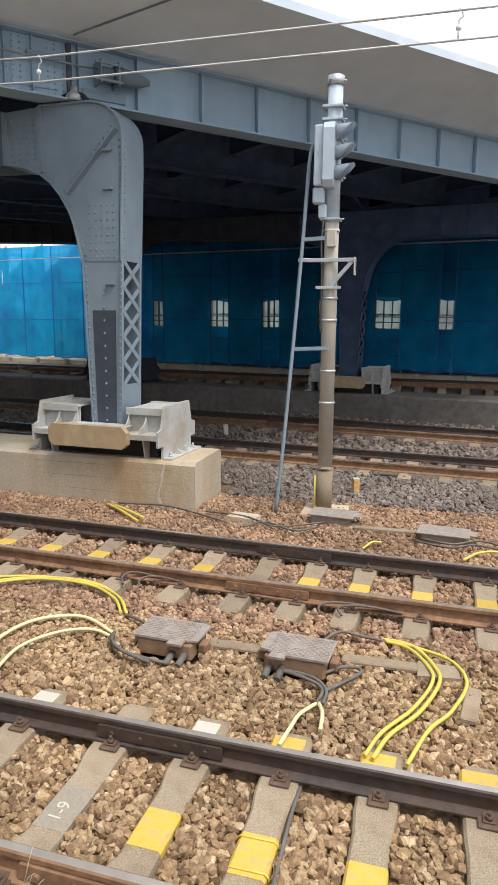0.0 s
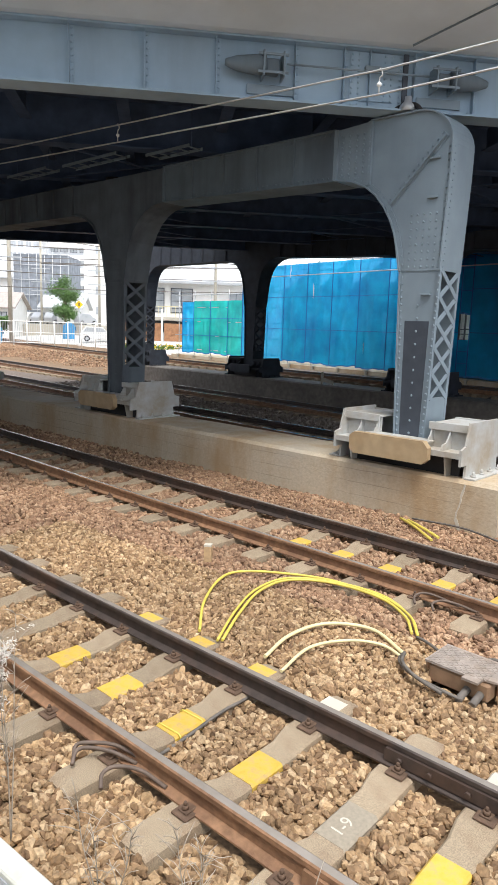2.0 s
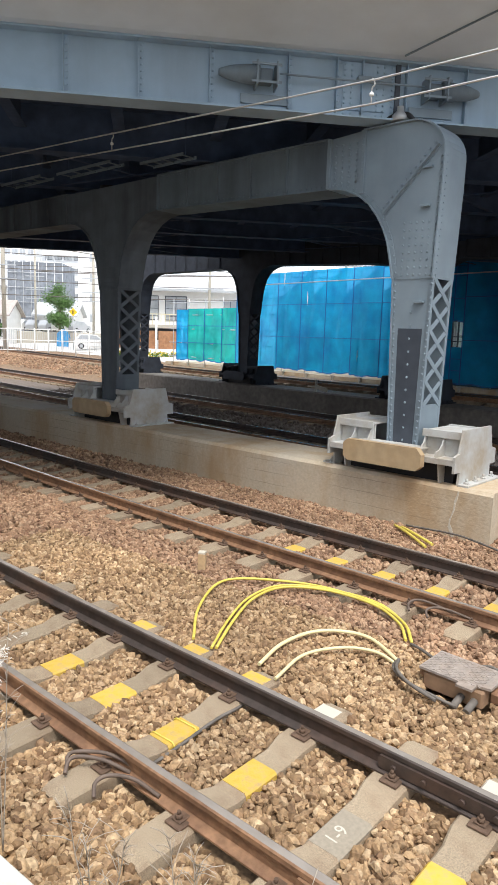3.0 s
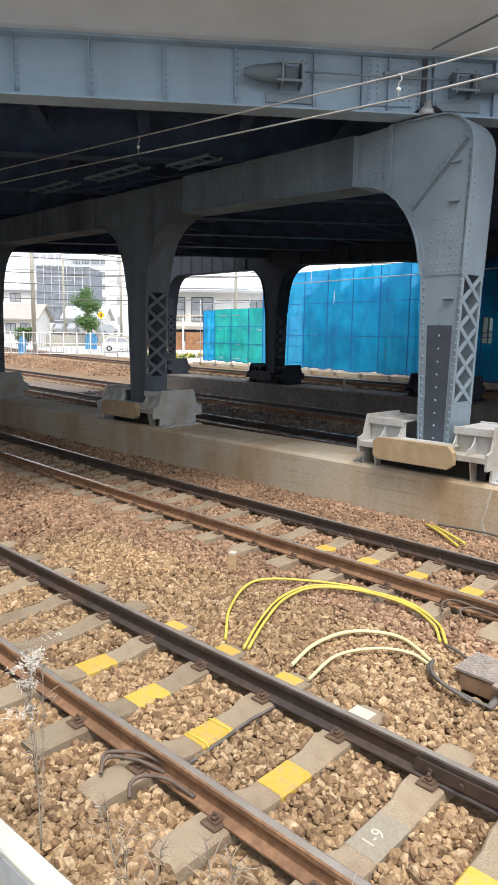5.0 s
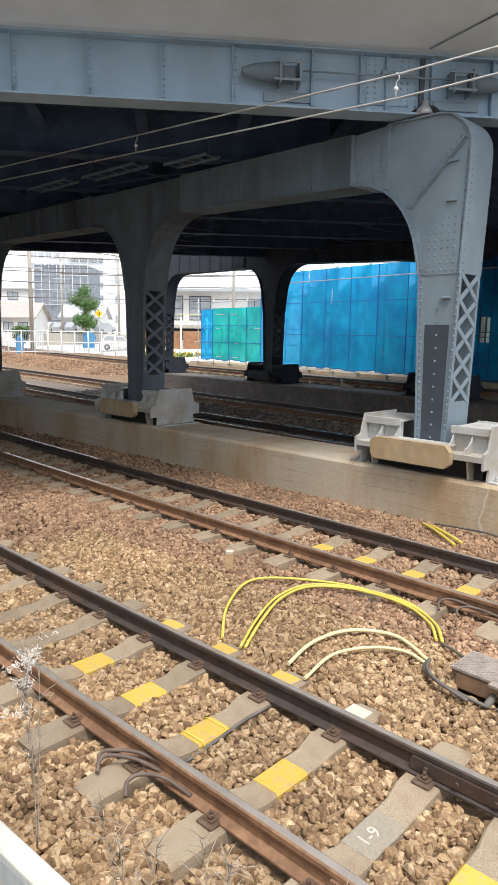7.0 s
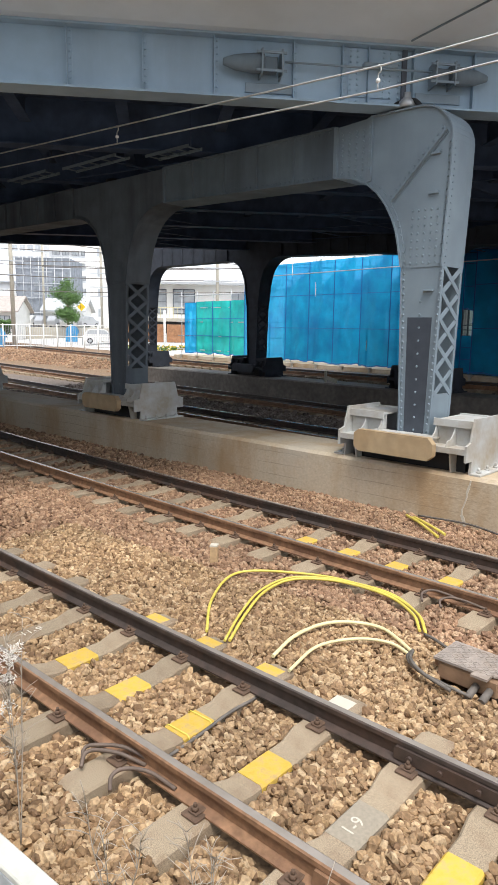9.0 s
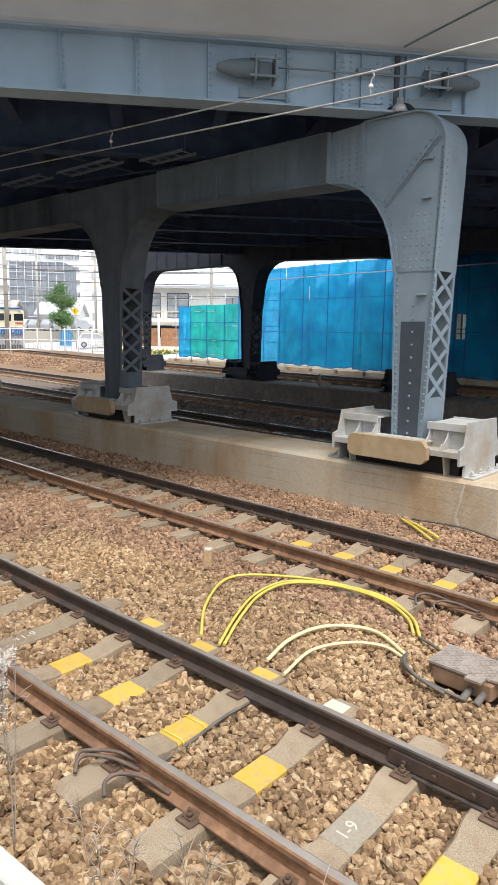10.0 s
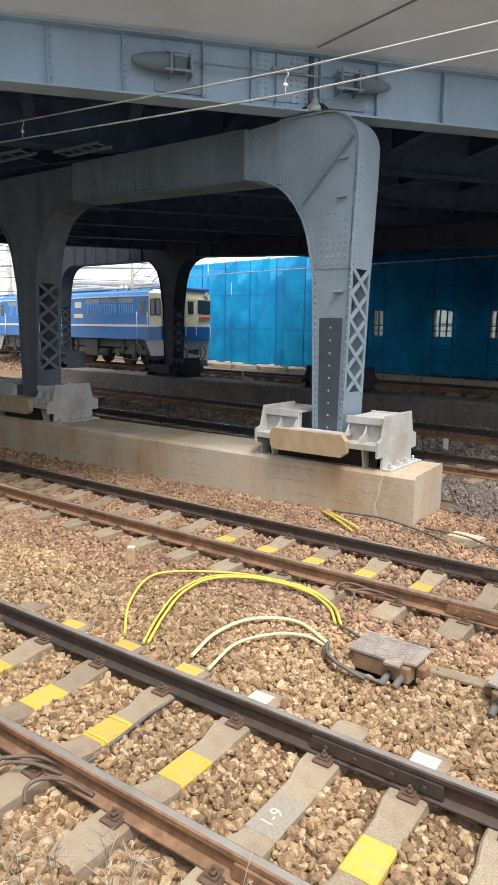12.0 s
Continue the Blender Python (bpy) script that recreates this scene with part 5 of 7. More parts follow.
def build_wires():
    """Overhead line above the second track: messenger wire, contact wire and insulated droppers."""
    def wire(name, y_at, z, label, x0=-45, x1=14):
        bm = bmesh.new()
        pts = [(x, y_at(x), z + lift(x)) for x in np.linspace(x0, x1, 60)]
        tube(bm, pts, 0.011, 6)
        tagged(part(name, bm, WIRE), label, "wire", "overhead wires", )
    mid = lambda x: 6.95 - 0.02 * x
    lift = lambda x: 0.035 * max(0.0, -4.04 - max(x, -16.0))
    wire("messenger_wire", mid, 5.35, "thin steel messenger wire over the track")
    wire("contact_wire", mid, 5.10, "copper contact wire over the track")
    for x in (-8.62, -4.04, 0.35):
        d = thing("wire_dropper", pose(x, mid(x), lift(x)), "short wire dropper with a white insulator", "wire dropper", "wire droppers")
        bm = bmesh.new()
        tube(bm, arc([(0, 0, 5.37), (0.03, 0, 5.33), (0.03, 0, 5.29), (0, 0, 5.26), (0, 0, 5.10)], 4), 0.008, 6)
        part("hanger", bm, WIRE, d)
        bm = bmesh.new()
        tube(bm, [(0, 0, 5.225), (0, 0, 5.215), (0, 0, 5.19), (0, 0, 5.18)], [0.012, 0.026, 0.026, 0.012], 10)
        part("insulator", bm, PORCELAIN, d)


def build_restrainers(g):
    """Cone-capped restraint anchors on the girder, joined by a rod."""
    for s, x0 in ((-1, -2.10), (1, 0.40)):
        a = thing("restraint_anchor", bridge_pose @ pose(x0, -0.03, GB + 0.42), "grey-blue cable restraint with a cone cap on the girder", "anchor bracket", "restraints on the girder")
        # Cap in the darker steel paint: its shading is in the colour.
        bm = bmesh.new()
        tube(bm, [(s * 0.10, -0.16, 0), (s * 0.26, -0.16, 0), (s * 0.50, -0.16, 0), (s * 0.64, -0.16, 0.0), (s * 0.67, -0.16, 0)], [0.13, 0.13, 0.10, 0.055, 0.04], 16)
        part("cone_cap", bm, STEEL_DIM, a, "dark bullet-shaped cap")
        bm = bmesh.new()
        for x in (-0.14, 0.14):
            box(bm, x - 0.012, x + 0.012, -0.30, 0.0, -0.16, 0.16, 0.003)
        box(bm, -0.22, 0.20, -0.29, -0.27, -0.13, -0.10)
        box(bm, -0.22, 0.20, -0.29, -0.27, 0.10, 0.13)
        part("bracket", bm, STEEL, a)
        bm = bmesh.new()
        box(bm, -0.09, 0.09, -0.20, -0.02, -0.09, 0.09, 0.01)
        part("nut_block", bm, STEEL_DIM, a)
        bm = bmesh.new()
        box(bm, -0.34, 0.34, -0.022, 0.008, -0.33, -0.20, 0.004)
        part("base_plate", bm, STEEL, a)
    bm = bmesh.new()
    tube(bm, [(-1.9, -0.17, GB + 0.47), (0.4, -0.17, GB + 0.47)], 0.014, 8)
    rod = part("tie_rod", bm, STEEL)
    rod.matrix_basis = bridge_pose
    tagged(rod, "thin grey steel tie rod along the girder", "rod")
    bm = bmesh.new()
    box(bm, -0.75, -0.25, -0.14, -0.03, GB + 0.50, GB + 0.56, 0.004)
    b = part("rod_bracket", bm, STEEL)
    b.matrix_basis = bridge_pose
    tagged(b, "small steel bracket on the girder splice", "bracket")
    # drain pot on top of the end column
    c = thing("drain_outlet", pose(-4.93, 9.42, BEAM_T + 0.07), "grey drain outlet with a black collar above the column", "drain")
    bm = bmesh.new()
    tube(bm, [(0, 0, 0), (0, 0, 0.08), (0, 0, 0.13), (0, 0, 0.15), (0, 0, 0.21)], [0.13, 0.12, 0.07, 0.055, 0.05], 14)
    part("outlet", bm, GALV, c)
    bm = bmesh.new()
    tube(bm, arc([(-0.24, 0, -0.02), (-0.19, 0, 0.07), (-0.05, 0, 0.10), (0.10, 0, 0.09), (0.19, 0, 0.02), (0.22, 0, -0.04)], 5), 0.035, 8)
    part("collar", bm, BLACK, c)


def build_cable_ladders():
    """Short cable ladders hung from the deck in front of the near beams."""
    for x, y, n in ((-13.3, 8.66, 1.6), (-11.2, 8.68, 1.8), (-9.36, 9.02, 1.2)):
        c = thing("cable_ladder", pose(x, y, 5.60, 0, 0, -3.4), "short grey steel cable ladder hung under the deck", "cable ladder", "cable ladders under the deck")
        for d in (-0.16, 0.16):
            bm = bmesh.new()
            box(bm, -n / 2, n / 2, d - 0.012, d + 0.012, -0.02, 0.03, 0.003)
            part("side_rail", bm, STEEL_DIM, c)
        for i in range(5):
            bm = bmesh.new()
            u = n * (i / 4 - 0.5) * 0.9
            tube(bm, [(u, -0.16, 0.0), (u, 0.16, 0.0)], 0.012, 6)
            part("rung", bm, STEEL_DIM, c)
        for u in (-0.4 * n, 0.4 * n):
            bm = bmesh.new()
            tube(bm, [(u, 0, 0.0), (u, 0, GT - 5.60)], 0.01, 6)
            part("hanger", bm, STEEL_SHADE, c)


def build_plants():
    """Dry weeds at the trackside fence."""
    dry = mat("dry_weed", (0.36, 0.31, 0.25), 0.9, vary=0.2, scale=20, bump=0)
    rng = random.Random(5)
    spots = [(-2.86, 1.66, 1.22, 1), (-1.62, 1.75, 0.75, 0), (-1.15, 1.78, 0.7, 0), (-0.80, 1.70, 0.6, 0), (-1.95, 1.55, 0.8, 0), (-1.35, 1.62, 0.55, 0)]
    for x, y, h, fluffy in spots:
        p = thing("dry_weed", pose(x, y, -0.2, 0, 0, rng.uniform(0, 360)), "dry pale weed with thin bare stems", "weed", "dry weeds by the fence")
        for k in range(3):
            bm = bmesh.new()
            a = rng.uniform(0, 6.28)
            lean = rng.uniform(0.05, 0.22)
            top = Vector((lean * math.cos(a), lean * math.sin(a), h * rng.uniform(0.7, 1.0)))
            stem = arc([(0, 0, 0), (top.x * 0.3, top.y * 0.5, top.z * 0.4), (top.x * 0.8, top.y * 0.7, top.z * 0.75), tuple(top)], 4)
            tube(bm, stem, [0.0042 * (1 - 0.6 * i / len(stem)) for i in range(len(stem))], 5)
            for i in range(4, len(stem)):
                for _ in range(3 if fluffy else 2):
                    d = Vector((rng.uniform(-1, 1), rng.uniform(-1, 1), rng.uniform(0.1, 1))).normalized() * rng.uniform(0.05, 0.15)
                    tube(bm, [stem[i], stem[i] + d * 0.5 + Vector((0, 0, 0.01)), stem[i] + d], 0.0018, 4)
            part("stem", bm, dry, p)
        if fluffy:
            bm = bmesh.new()
            # uneven plumes that hang along five twigs
            for k in range(5):
                a, reach = rng.uniform(0, 6.28), rng.uniform(0.06, 0.20)
                z0, rise = h * rng.uniform(0.66, 0.95), rng.uniform(-0.02, 0.14)
                for n in range(70):
                    u = rng.random()
                    c = Vector((reach * u * math.cos(a), reach * u * math.sin(a), z0 + rise * u)) + Vector((rng.gauss(0, 0.016), rng.gauss(0, 0.016), rng.gauss(0, 0.016)))
                    d = Vector((rng.uniform(-1, 1), rng.uniform(-1, 1), rng.uniform(-1, 1))).normalized() * rng.uniform(0.006, 0.026)
                    bar(bm, c, c + d, 0.0035, 0.0018, d.orthogonal())
            part("seed_head", bm, mat("dry_seed_head", (0.66, 0.62, 0.56), 0.9, bump=0), p, "pale fluffy seed head", "stuff")


def build_barrier():
    """White capped panel fence beside the camera."""
    b = thing("trackside_fence", pose(-2.44, 1.145, 0, 0, 0, 0.5), "white painted metal panel fence with a flat top rail", "fence")
    m = mat("white_fence_paint", (0.56, 0.55, 0.49), 0.5, vary=0.06, scale=10, stain=(0.30, 0.33, 0.30), stain_amount=0.6, stain_scale=4, bump=0.05)
    bm = bmesh.new()
    box(bm, -6.0, 1.2, -0.045, 0.045, 0.53, 0.56, 0.006)
    part("top_rail", bm, m, b)
    bm = bmesh.new()
    box(bm, -6.0, 1.2, -0.048, -0.04, 0.44, 0.53)
    part("edge_strip", bm, GALV, b)
    bm = bmesh.new()
    box(bm, -6.0, 1.2, -0.02, 0.02, -0.3, 0.53)
    part("panel", bm, m, b)


build_ballast()
build_markings()
build_cables()
build_junction_boxes()
marker_stake(-5.0, 5.45, 0.25, 0.085, WHITE, mat("bare_timber", (0.52, 0.36, 0.20), 0.8, vary=0.2, scale=14, bump=0.2), "short pale timber marker stake with a white top")
marker_stake(-0.80, 10.7, 0.24, 0.10, WHITE, mat("orange_timber", (0.60, 0.36, 0.13), 0.8, vary=0.2, scale=14, bump=0.2), "short orange-brown marker stake with a white top")
marker_stake(-4.45, 15.4, 0.26, 0.11, WHITE, WHITE, "short white marker stake in grey ballast")
build_signal()
build_wires()
build_restrainers(None)
build_cable_ladders()
build_plants()
build_barrier()


# ---- scaffold with sheets beyond the far line ----
HAZY = sheet_mat("hazy_pane", (0.75, 0.85, 0.80), 0.8, 0.45)


def sheet_y(x):
    return 26.0 - 0.2 * x


def sheet_panel(bm, x0, x1, z0, z1, rng, nx=14, nz=18, sag=0.06):
    """A slack sheet between scaffold poles; folds, gathers and a scalloped hem."""
    ph = [rng.uniform(0, 6.28) for _ in range(6)]
    slant = rng.uniform(-4, 4)
    grid = []
    for i in range(nx + 1):
        row = []
        for j in range(nz + 1):
            u, v = i / nx, j / nz
            x = x0 + (x1 - x0) * u
            free = math.sin(math.pi * u)
            belly = sag * free * (0.6 + math.sin(2.3 * v * math.pi + ph[0]))
            belly += free * (0.045 * math.sin(9 * u + ph[1] + slant * v) + 0.03 * math.sin(14 * v + ph[2] + 6 * u) + 0.02 * math.sin(23 * u - 9 * v + ph[4]))
            z = z0 + (z1 - z0) * v - ((0.05 * abs(math.sin(2 * math.pi * u + ph[3])) + 0.04 * math.sin(3 * u + ph[5])) if j == 0 else 0)
            row.append(bm.verts.new((x, sheet_y(x) - 0.08 - belly, z)))
        grid.append(row)
    for i in range(nx):
        for j in range(nz):
            bm.faces.new((grid[i][j], grid[i + 1][j], grid[i + 1][j + 1], grid[i][j + 1])).smooth = True
    # hem below; side and cross strips stand in for poles seen through
    sheet_lines = [([grid[0][j].co for j in range(nz + 1)], 0.05), ([grid[i][0].co for i in range(nx + 1)], 0.06), ([grid[i][nz // 3].co for i in range(nx + 1)], 0.035), ([grid[i][2 * nz // 3].co for i in range(nx + 1)], 0.035)]
    for line, w in sheet_lines:
        pts = [q + Vector((0, -0.02, 0)) for q in line]
        for a, b in zip(pts, pts[1:]):
            if (b - a).length > 0.01:
                bar(bm, a, b, w, 0.012, (0, -1, 0), 1)


def build_sheets():
    rng = random.Random(3)
    sc = thing("scaffold", pose(0, 0, 0), "grey tube scaffold beside the raised track", "scaffold")
    x = -33.2
    while x < 14:
        top = 4.75 if x < -26.5 else 6.45
        bm = bmesh.new()
        tube(bm, [(x, sheet_y(x), 0.4), (x, sheet_y(x), top)], 0.03, 8)
        part("upright", bm, GALV, sc)
        x += 1.8
    for z in (1.0, 1.9, 2.8, 3.7, 4.5):
        bm = bmesh.new()
        tube(bm, [(-33.6, sheet_y(-33.6) - 0.05, z), (-26.4, sheet_y(-26.4) - 0.05, z)], 0.028, 8)
        part("ledger", bm, GALV, sc)
    for z in (1.0, 1.9, 2.8, 3.7, 4.6, 5.35, 6.4):
        bm = bmesh.new()
        off = -0.2 if z == 5.35 else 0.06
        tube(bm, [(-26.4, sheet_y(-26.4) + off, z), (14, sheet_y(14) + off, z)], 0.028, 8)
        part("ledger", bm, GALV, sc)
    windows = [(-11.74, -11.22), (-8.88, -8.02), (-6.5, -5.74), (-4.1, -3.32), (-1.85, -0.9), (0.48, 1.03), (3.2, 4.0)]
    cols = [(-32.7, -31.4, 0.85, 4.05, SHEET_BLUE), (-31.4, -29.6, 0.85, 4.1, SHEET_GREEN), (-29.6, -27.8, 0.85, 4.1, SHEET_GREEN), (-27.8, -26.4, 0.85, 4.1, SHEET_GREEN)]
    x = -26.4
    while x < -12.2:
        cols.append((x, x + 1.8, 0.78, 5.95, SHEET_BLUE))
        x += 1.8
    for x0, x1, z0, z1, m in cols:
        bm = bmesh.new()
        sheet_panel(bm, x0, x1 + 0.0, z0, z1, rng)
        green = m is SHEET_GREEN
        tagged(part("mesh_sheet", bm, (m, SHEET_LINE)), "green mesh sheet tied to a scaffold" if green else "bright blue mesh sheet tied to a scaffold", "sheet", "sheets on the scaffold")
    # under the bridge: sheets with cut-outs for the windows of the hoarding
    prev = -12.3
    for a, b in windows + [(12, 12)]:
        if a > prev:
            bm = bmesh.new()
            sheet_panel(bm, prev, a, 0.78, 6.2, rng, 8, 12, 0.03)
            tagged(part("mesh_sheet", bm, (SHEET_BLUE, SHEET_LINE)), "blue mesh sheet in the bridge's shade", "sheet", "sheets on the scaffold")
        if b > a:
            for z0, z1 in ((0.78, 2.28), (3.40, 6.2)):
                bm = bmesh.new()
                sheet_panel(bm, a, b, z0, z1, rng, 3, 6, 0.02)
                tagged(part("mesh_sheet", bm, (SHEET_BLUE, SHEET_LINE)), "blue mesh sheet in the bridge's shade", "sheet", "sheets on the scaffold")
            w = thing("hoarding_window", pose(0, 0, 0), "small dark-framed window opening in the hoarding", "window", "windows of the hoarding")
            bm = bmesh.new()
            y = sheet_y((a + b) / 2)
            n = 2 if b - a < 0.7 else 3
            for i in range(n + 1):
                xx = a + (b - a) * i / n
                box(bm, xx - 0.025, xx + 0.025, y - 0.04, y + 0.04, 2.25, 3.42)
            for z in (2.27, 2.52, 2.72, 3.38):
                box(bm, a, b, y - 0.045, y + 0.045, z - 0.02, z + 0.02)
            part("frame", bm, STEEL_DARK, w)
            bm = bmesh.new()
            box(bm, a, b, y + 0.05, y + 0.06, 2.27, 3.38)
            part("pane", bm, HAZY, w, "hazy plastic pane")
        prev = b
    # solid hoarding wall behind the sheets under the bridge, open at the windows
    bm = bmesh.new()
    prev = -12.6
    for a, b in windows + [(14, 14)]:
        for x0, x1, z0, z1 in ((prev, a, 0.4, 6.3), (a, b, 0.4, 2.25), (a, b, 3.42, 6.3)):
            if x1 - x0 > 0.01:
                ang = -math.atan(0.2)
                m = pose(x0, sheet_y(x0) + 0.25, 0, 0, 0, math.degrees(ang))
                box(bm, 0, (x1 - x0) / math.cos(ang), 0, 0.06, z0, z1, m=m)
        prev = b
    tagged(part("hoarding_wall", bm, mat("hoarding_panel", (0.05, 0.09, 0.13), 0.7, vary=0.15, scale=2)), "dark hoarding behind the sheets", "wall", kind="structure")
    # shed under repair behind the sheets, its roof in steps
    shed = thing("shed", pose(0, 0, 0), "dull green shed under repair behind the sheets", "shed")
    outline = [(-26.2, 0.0), (-12.7, 0.0), (-12.7, 6.0)]
    x = -12.7
    while x > -25.5:
        outline += [(x, 6.55), (x - 2.55, 5.0)]
        x -= 2.6
    outline += [(-26.2, 5.0)]
    bm = bmesh.new()
    prism(bm, outline, 0.0, 0.12, m=Matrix(((1, 0, 0, 0), (-0.2, 1, 0, 29.6), (0, 0, 1, 0), (0, 0, 0, 1))))
    part("wall", bm, mat("dull_green_boards", (0.34, 0.46, 0.44), 0.8, vary=0.35, scale=0.8, stain=(0.30, 0.34, 0.30), stain_amount=0.6, stain_scale=0.9, bump=0.2), shed)
    for k in range(9):
        bm = bmesh.new()
        x = -25.4 + k * 1.45
        box(bm, x, x + 0.75, 29.52 - 0.2 * x, 29.58 - 0.2 * x, 2.3, 3.5)
        part("window", bm, mat("pale_pane", (0.55, 0.72, 0.66), 0.4, vary=0.1, bump=0) if k == 0 else bpy.data.materials["pale_pane"], shed)
    # platform slab under the scaffold
    bm = bmesh.new()
    prism(bm, [(-33.5, sheet_y(-33.5) - 0.5), (14, sheet_y(14) - 0.5), (14, sheet_y(14) + 2.2), (-33.5, sheet_y(-33.5) + 2.2)], 0.42, 0.62, "z")
    tagged(part("platform_slab", bm, CONC), "pale concrete platform slab carrying the scaffold", "platform", kind="structure")
    for i in range(26):
        x = -32.6 + i * 1.8
        s = thing("slab_post", pose(x, sheet_y(x) - 0.55, 0.15), "short pale post below the platform slab", "post", "posts of the platform slab")
        bm = bmesh.new()
        box(bm, -0.05, 0.05, -0.05, 0.05, 0.0, 0.5, 0.006)
        part("stem", bm, POLE, s)
        bm = bmesh.new()
        box(bm, -0.10, 0.10, -0.08, 0.08, 0.44, 0.52, 0.006)
        part("head", bm, POLE, s)


# ---- locomotive ----
def quad_panel(bm, x0, x1, z0, z1, y, d, mi=0):
    box(bm, x0, x1, min(y, y + d), max(y, y + d), z0, z1, 0.0, None, mi)


def build_loco():
    """Six-axle electric locomotive; its own origin on the rail head below the middle, front towards +x."""
    blue = mat("loco_blue_paint", (0.035, 0.215, 0.56), 0.4, vary=0.06, scale=3, stain=(0.03, 0.17, 0.46), stain_amount=0.4, bump=0.02)
    dblue = mat("loco_deep_blue", (0.02, 0.12, 0.40), 0.35, vary=0.06, scale=3, bump=0.02)
    light = mat("loco_grille_blue", (0.22, 0.45, 0.74), 0.4, vary=0.06, scale=4, bump=0.02)
    cream = mat("loco_cream_paint", (0.82, 0.76, 0.56), 0.4, vary=0.05, scale=3, bump=0.02)
    white = mat("loco_white_stripe", (0.8, 0.8, 0.76), 0.4, vary=0.04, scale=3, bump=0)
    under = mat("loco_underframe", (0.10, 0.095, 0.09), 0.7, vary=0.4, scale=8, stain=(0.12, 0.10, 0.08), stain_amount=0.5, bump=0.1)
    grey = mat("loco_skirt_grey", (0.42, 0.43, 0.45), 0.55, vary=0.1, scale=5, bump=0.03)
    glass = mat("loco_window_glass", (0.02, 0.025, 0.03), 0.08, vary=0.1, bump=0)
    roofm = mat("loco_roof_grey", (0.40, 0.44, 0.48), 0.6, vary=0.15, scale=4, bump=0.05)
    red = mat("loco_red_plate", (0.5, 0.10, 0.08), 0.5, bump=0)
    lo = thing("locomotive", pose(-300, 60, 0), "blue and cream electric locomotive with a white side stripe", "locomotive")
    H, W, C = 8.7, 1.40, 1.32
    # body shell as a rounded section, cabs raked
    bm = bmesh.new()
    sec = [(-W, 1.32), (-W, 3.30), (-W + 0.12, 3.50), (-W + 0.45, 3.64), (0, 3.72), (W - 0.45, 3.64), (W - 0.12, 3.50), (W, 3.30), (W, 1.32)]
    prism(bm, sec, -H + C, H - C, "x")
    for f in bm.faces:
        if abs(f.calc_center_median().z) > 3.45 and abs(f.normal.z) > 0.2:
            f.material_index = 1
    part("body", bm, (blue, roofm), lo)
    for s in (-1, 1):
        cab = part("cab", cab_bmesh(s, H, W, C), (cream, dblue, cream), lo, "cream cab with blue lower front")
        # windscreens, side windows, doors
        bm = bmesh.new()
        for y0, y1 in ((-1.22, -0.42), (0.42, 1.22)):
            xw = s * (H - 0.0)
            box(bm, *sorted((xw - s * 0.02, xw + s * 0.035)), y0, y1, 2.55, 3.16, 0.03)
        box(bm, *sorted((s * H - s * 0.02, s * H + s * 0.03)), -0.17, 0.17, 2.50, 3.08, 0.03)
        part("windscreen", bm, glass, cab)
        for y in (-1, 1):
            bm = bmesh.new()
            for x0 in (0.46, 0.84):
                xx = sorted((s * (H - x0), s * (H - x0 - 0.33)))
                box(bm, *xx, *sorted((y * (W - 0.01), y * (W + 0.012))), 2.42, 3.18, 0.04)
            part("side_window", bm, glass, cab)
        bm = bmesh.new()
        xx = s * (H + 0.03)
        box(bm, *sorted((xx - 0.02, xx + 0.02)), -0.33, -0.30, 1.55, 3.2)
        box(bm, *sorted((xx - 0.02, xx + 0.02)), 0.30, 0.33, 1.55, 3.2)
        box(bm, *sorted((xx - 0.02, xx + 0.02)), -0.33, 0.33, 3.18, 3.21)
        part("gangway_door_frame", bm, cream, cab)
        bm = bmesh.new()
        for i in range(8):
            box(bm, *sorted((xx - 0.03, xx + 0.03)), 0.52 + i * 0.085, 0.58 + i * 0.085, 2.26, 2.40)
        part("number_marks", bm, red, cab, "row of small dark red marks")
        for y in (-0.95, 0.95):
            bm = bmesh.new()
            tube(bm, [(s * (H - 0.25), y, 3.42), (s * (H + 0.06), y, 3.42)], 0.12, 12)
            part("headlight", bm, grey, cab)
        # steps and snow plough
        bm = bmesh.new()
        prism(bm, [(-1.25, 0.28), (1.25, 0.28), (1.35, 1.32), (-1.35, 1.32)], s * (H - 0.35) - 0.15, s * (H - 0.35) + 0.15, "x")
        part("skirt", bm, grey, lo, "grey front skirt")
        for y in (-1, 1):
            bm = bmesh.new()
            prism(bm, [(s * (H - 0.3), 0.25), (s * (H - 0.3), 1.32), (s * (H - 1.75), 1.32), (s * (H - 1.2), 0.45)] if s > 0 else [(s * (H - 0.3), 0.25), (s * (H - 1.2), 0.45), (s * (H - 1.75), 1.32), (s * (H - 0.3), 1.32)],
                  *sorted((y * 1.28, y * 1.33)))
            part("side_skirt", bm, grey, lo)
        bm = bmesh.new()
        prism(bm, [(-1.2, 0.0), (1.2, 0.0), (1.05, 0.30), (-1.05, 0.30)], s * (H - 0.15) - 0.05, s * (H - 0.15) + 0.05, "x", m=Matrix.Translation((0, 0, 0.10)))
        part("snow_plough", bm, under, lo)
        bm = bmesh.new()
        tube(bm, [(s * (H - 0.1), 0, 0.80), (s * (H + 0.32), 0, 0.80)], 0.10, 10)
        box(bm, *sorted((s * (H + 0.30), s * (H + 0.48))), -0.13, 0.13, 0.66, 0.94, 0.03)
        part("coupler", bm, under, lo)
        for y in (-0.45, 0.45, 0.75):
            bm = bmesh.new()
            tube(bm, arc([(s * (H + 0.05), y, 1.0), (s * (H + 0.22), y, 0.85), (s * (H + 0.2), y * 0.9, 0.55), (s * (H + 0.08), y * 0.8, 0.45)], 4), 0.03, 6)
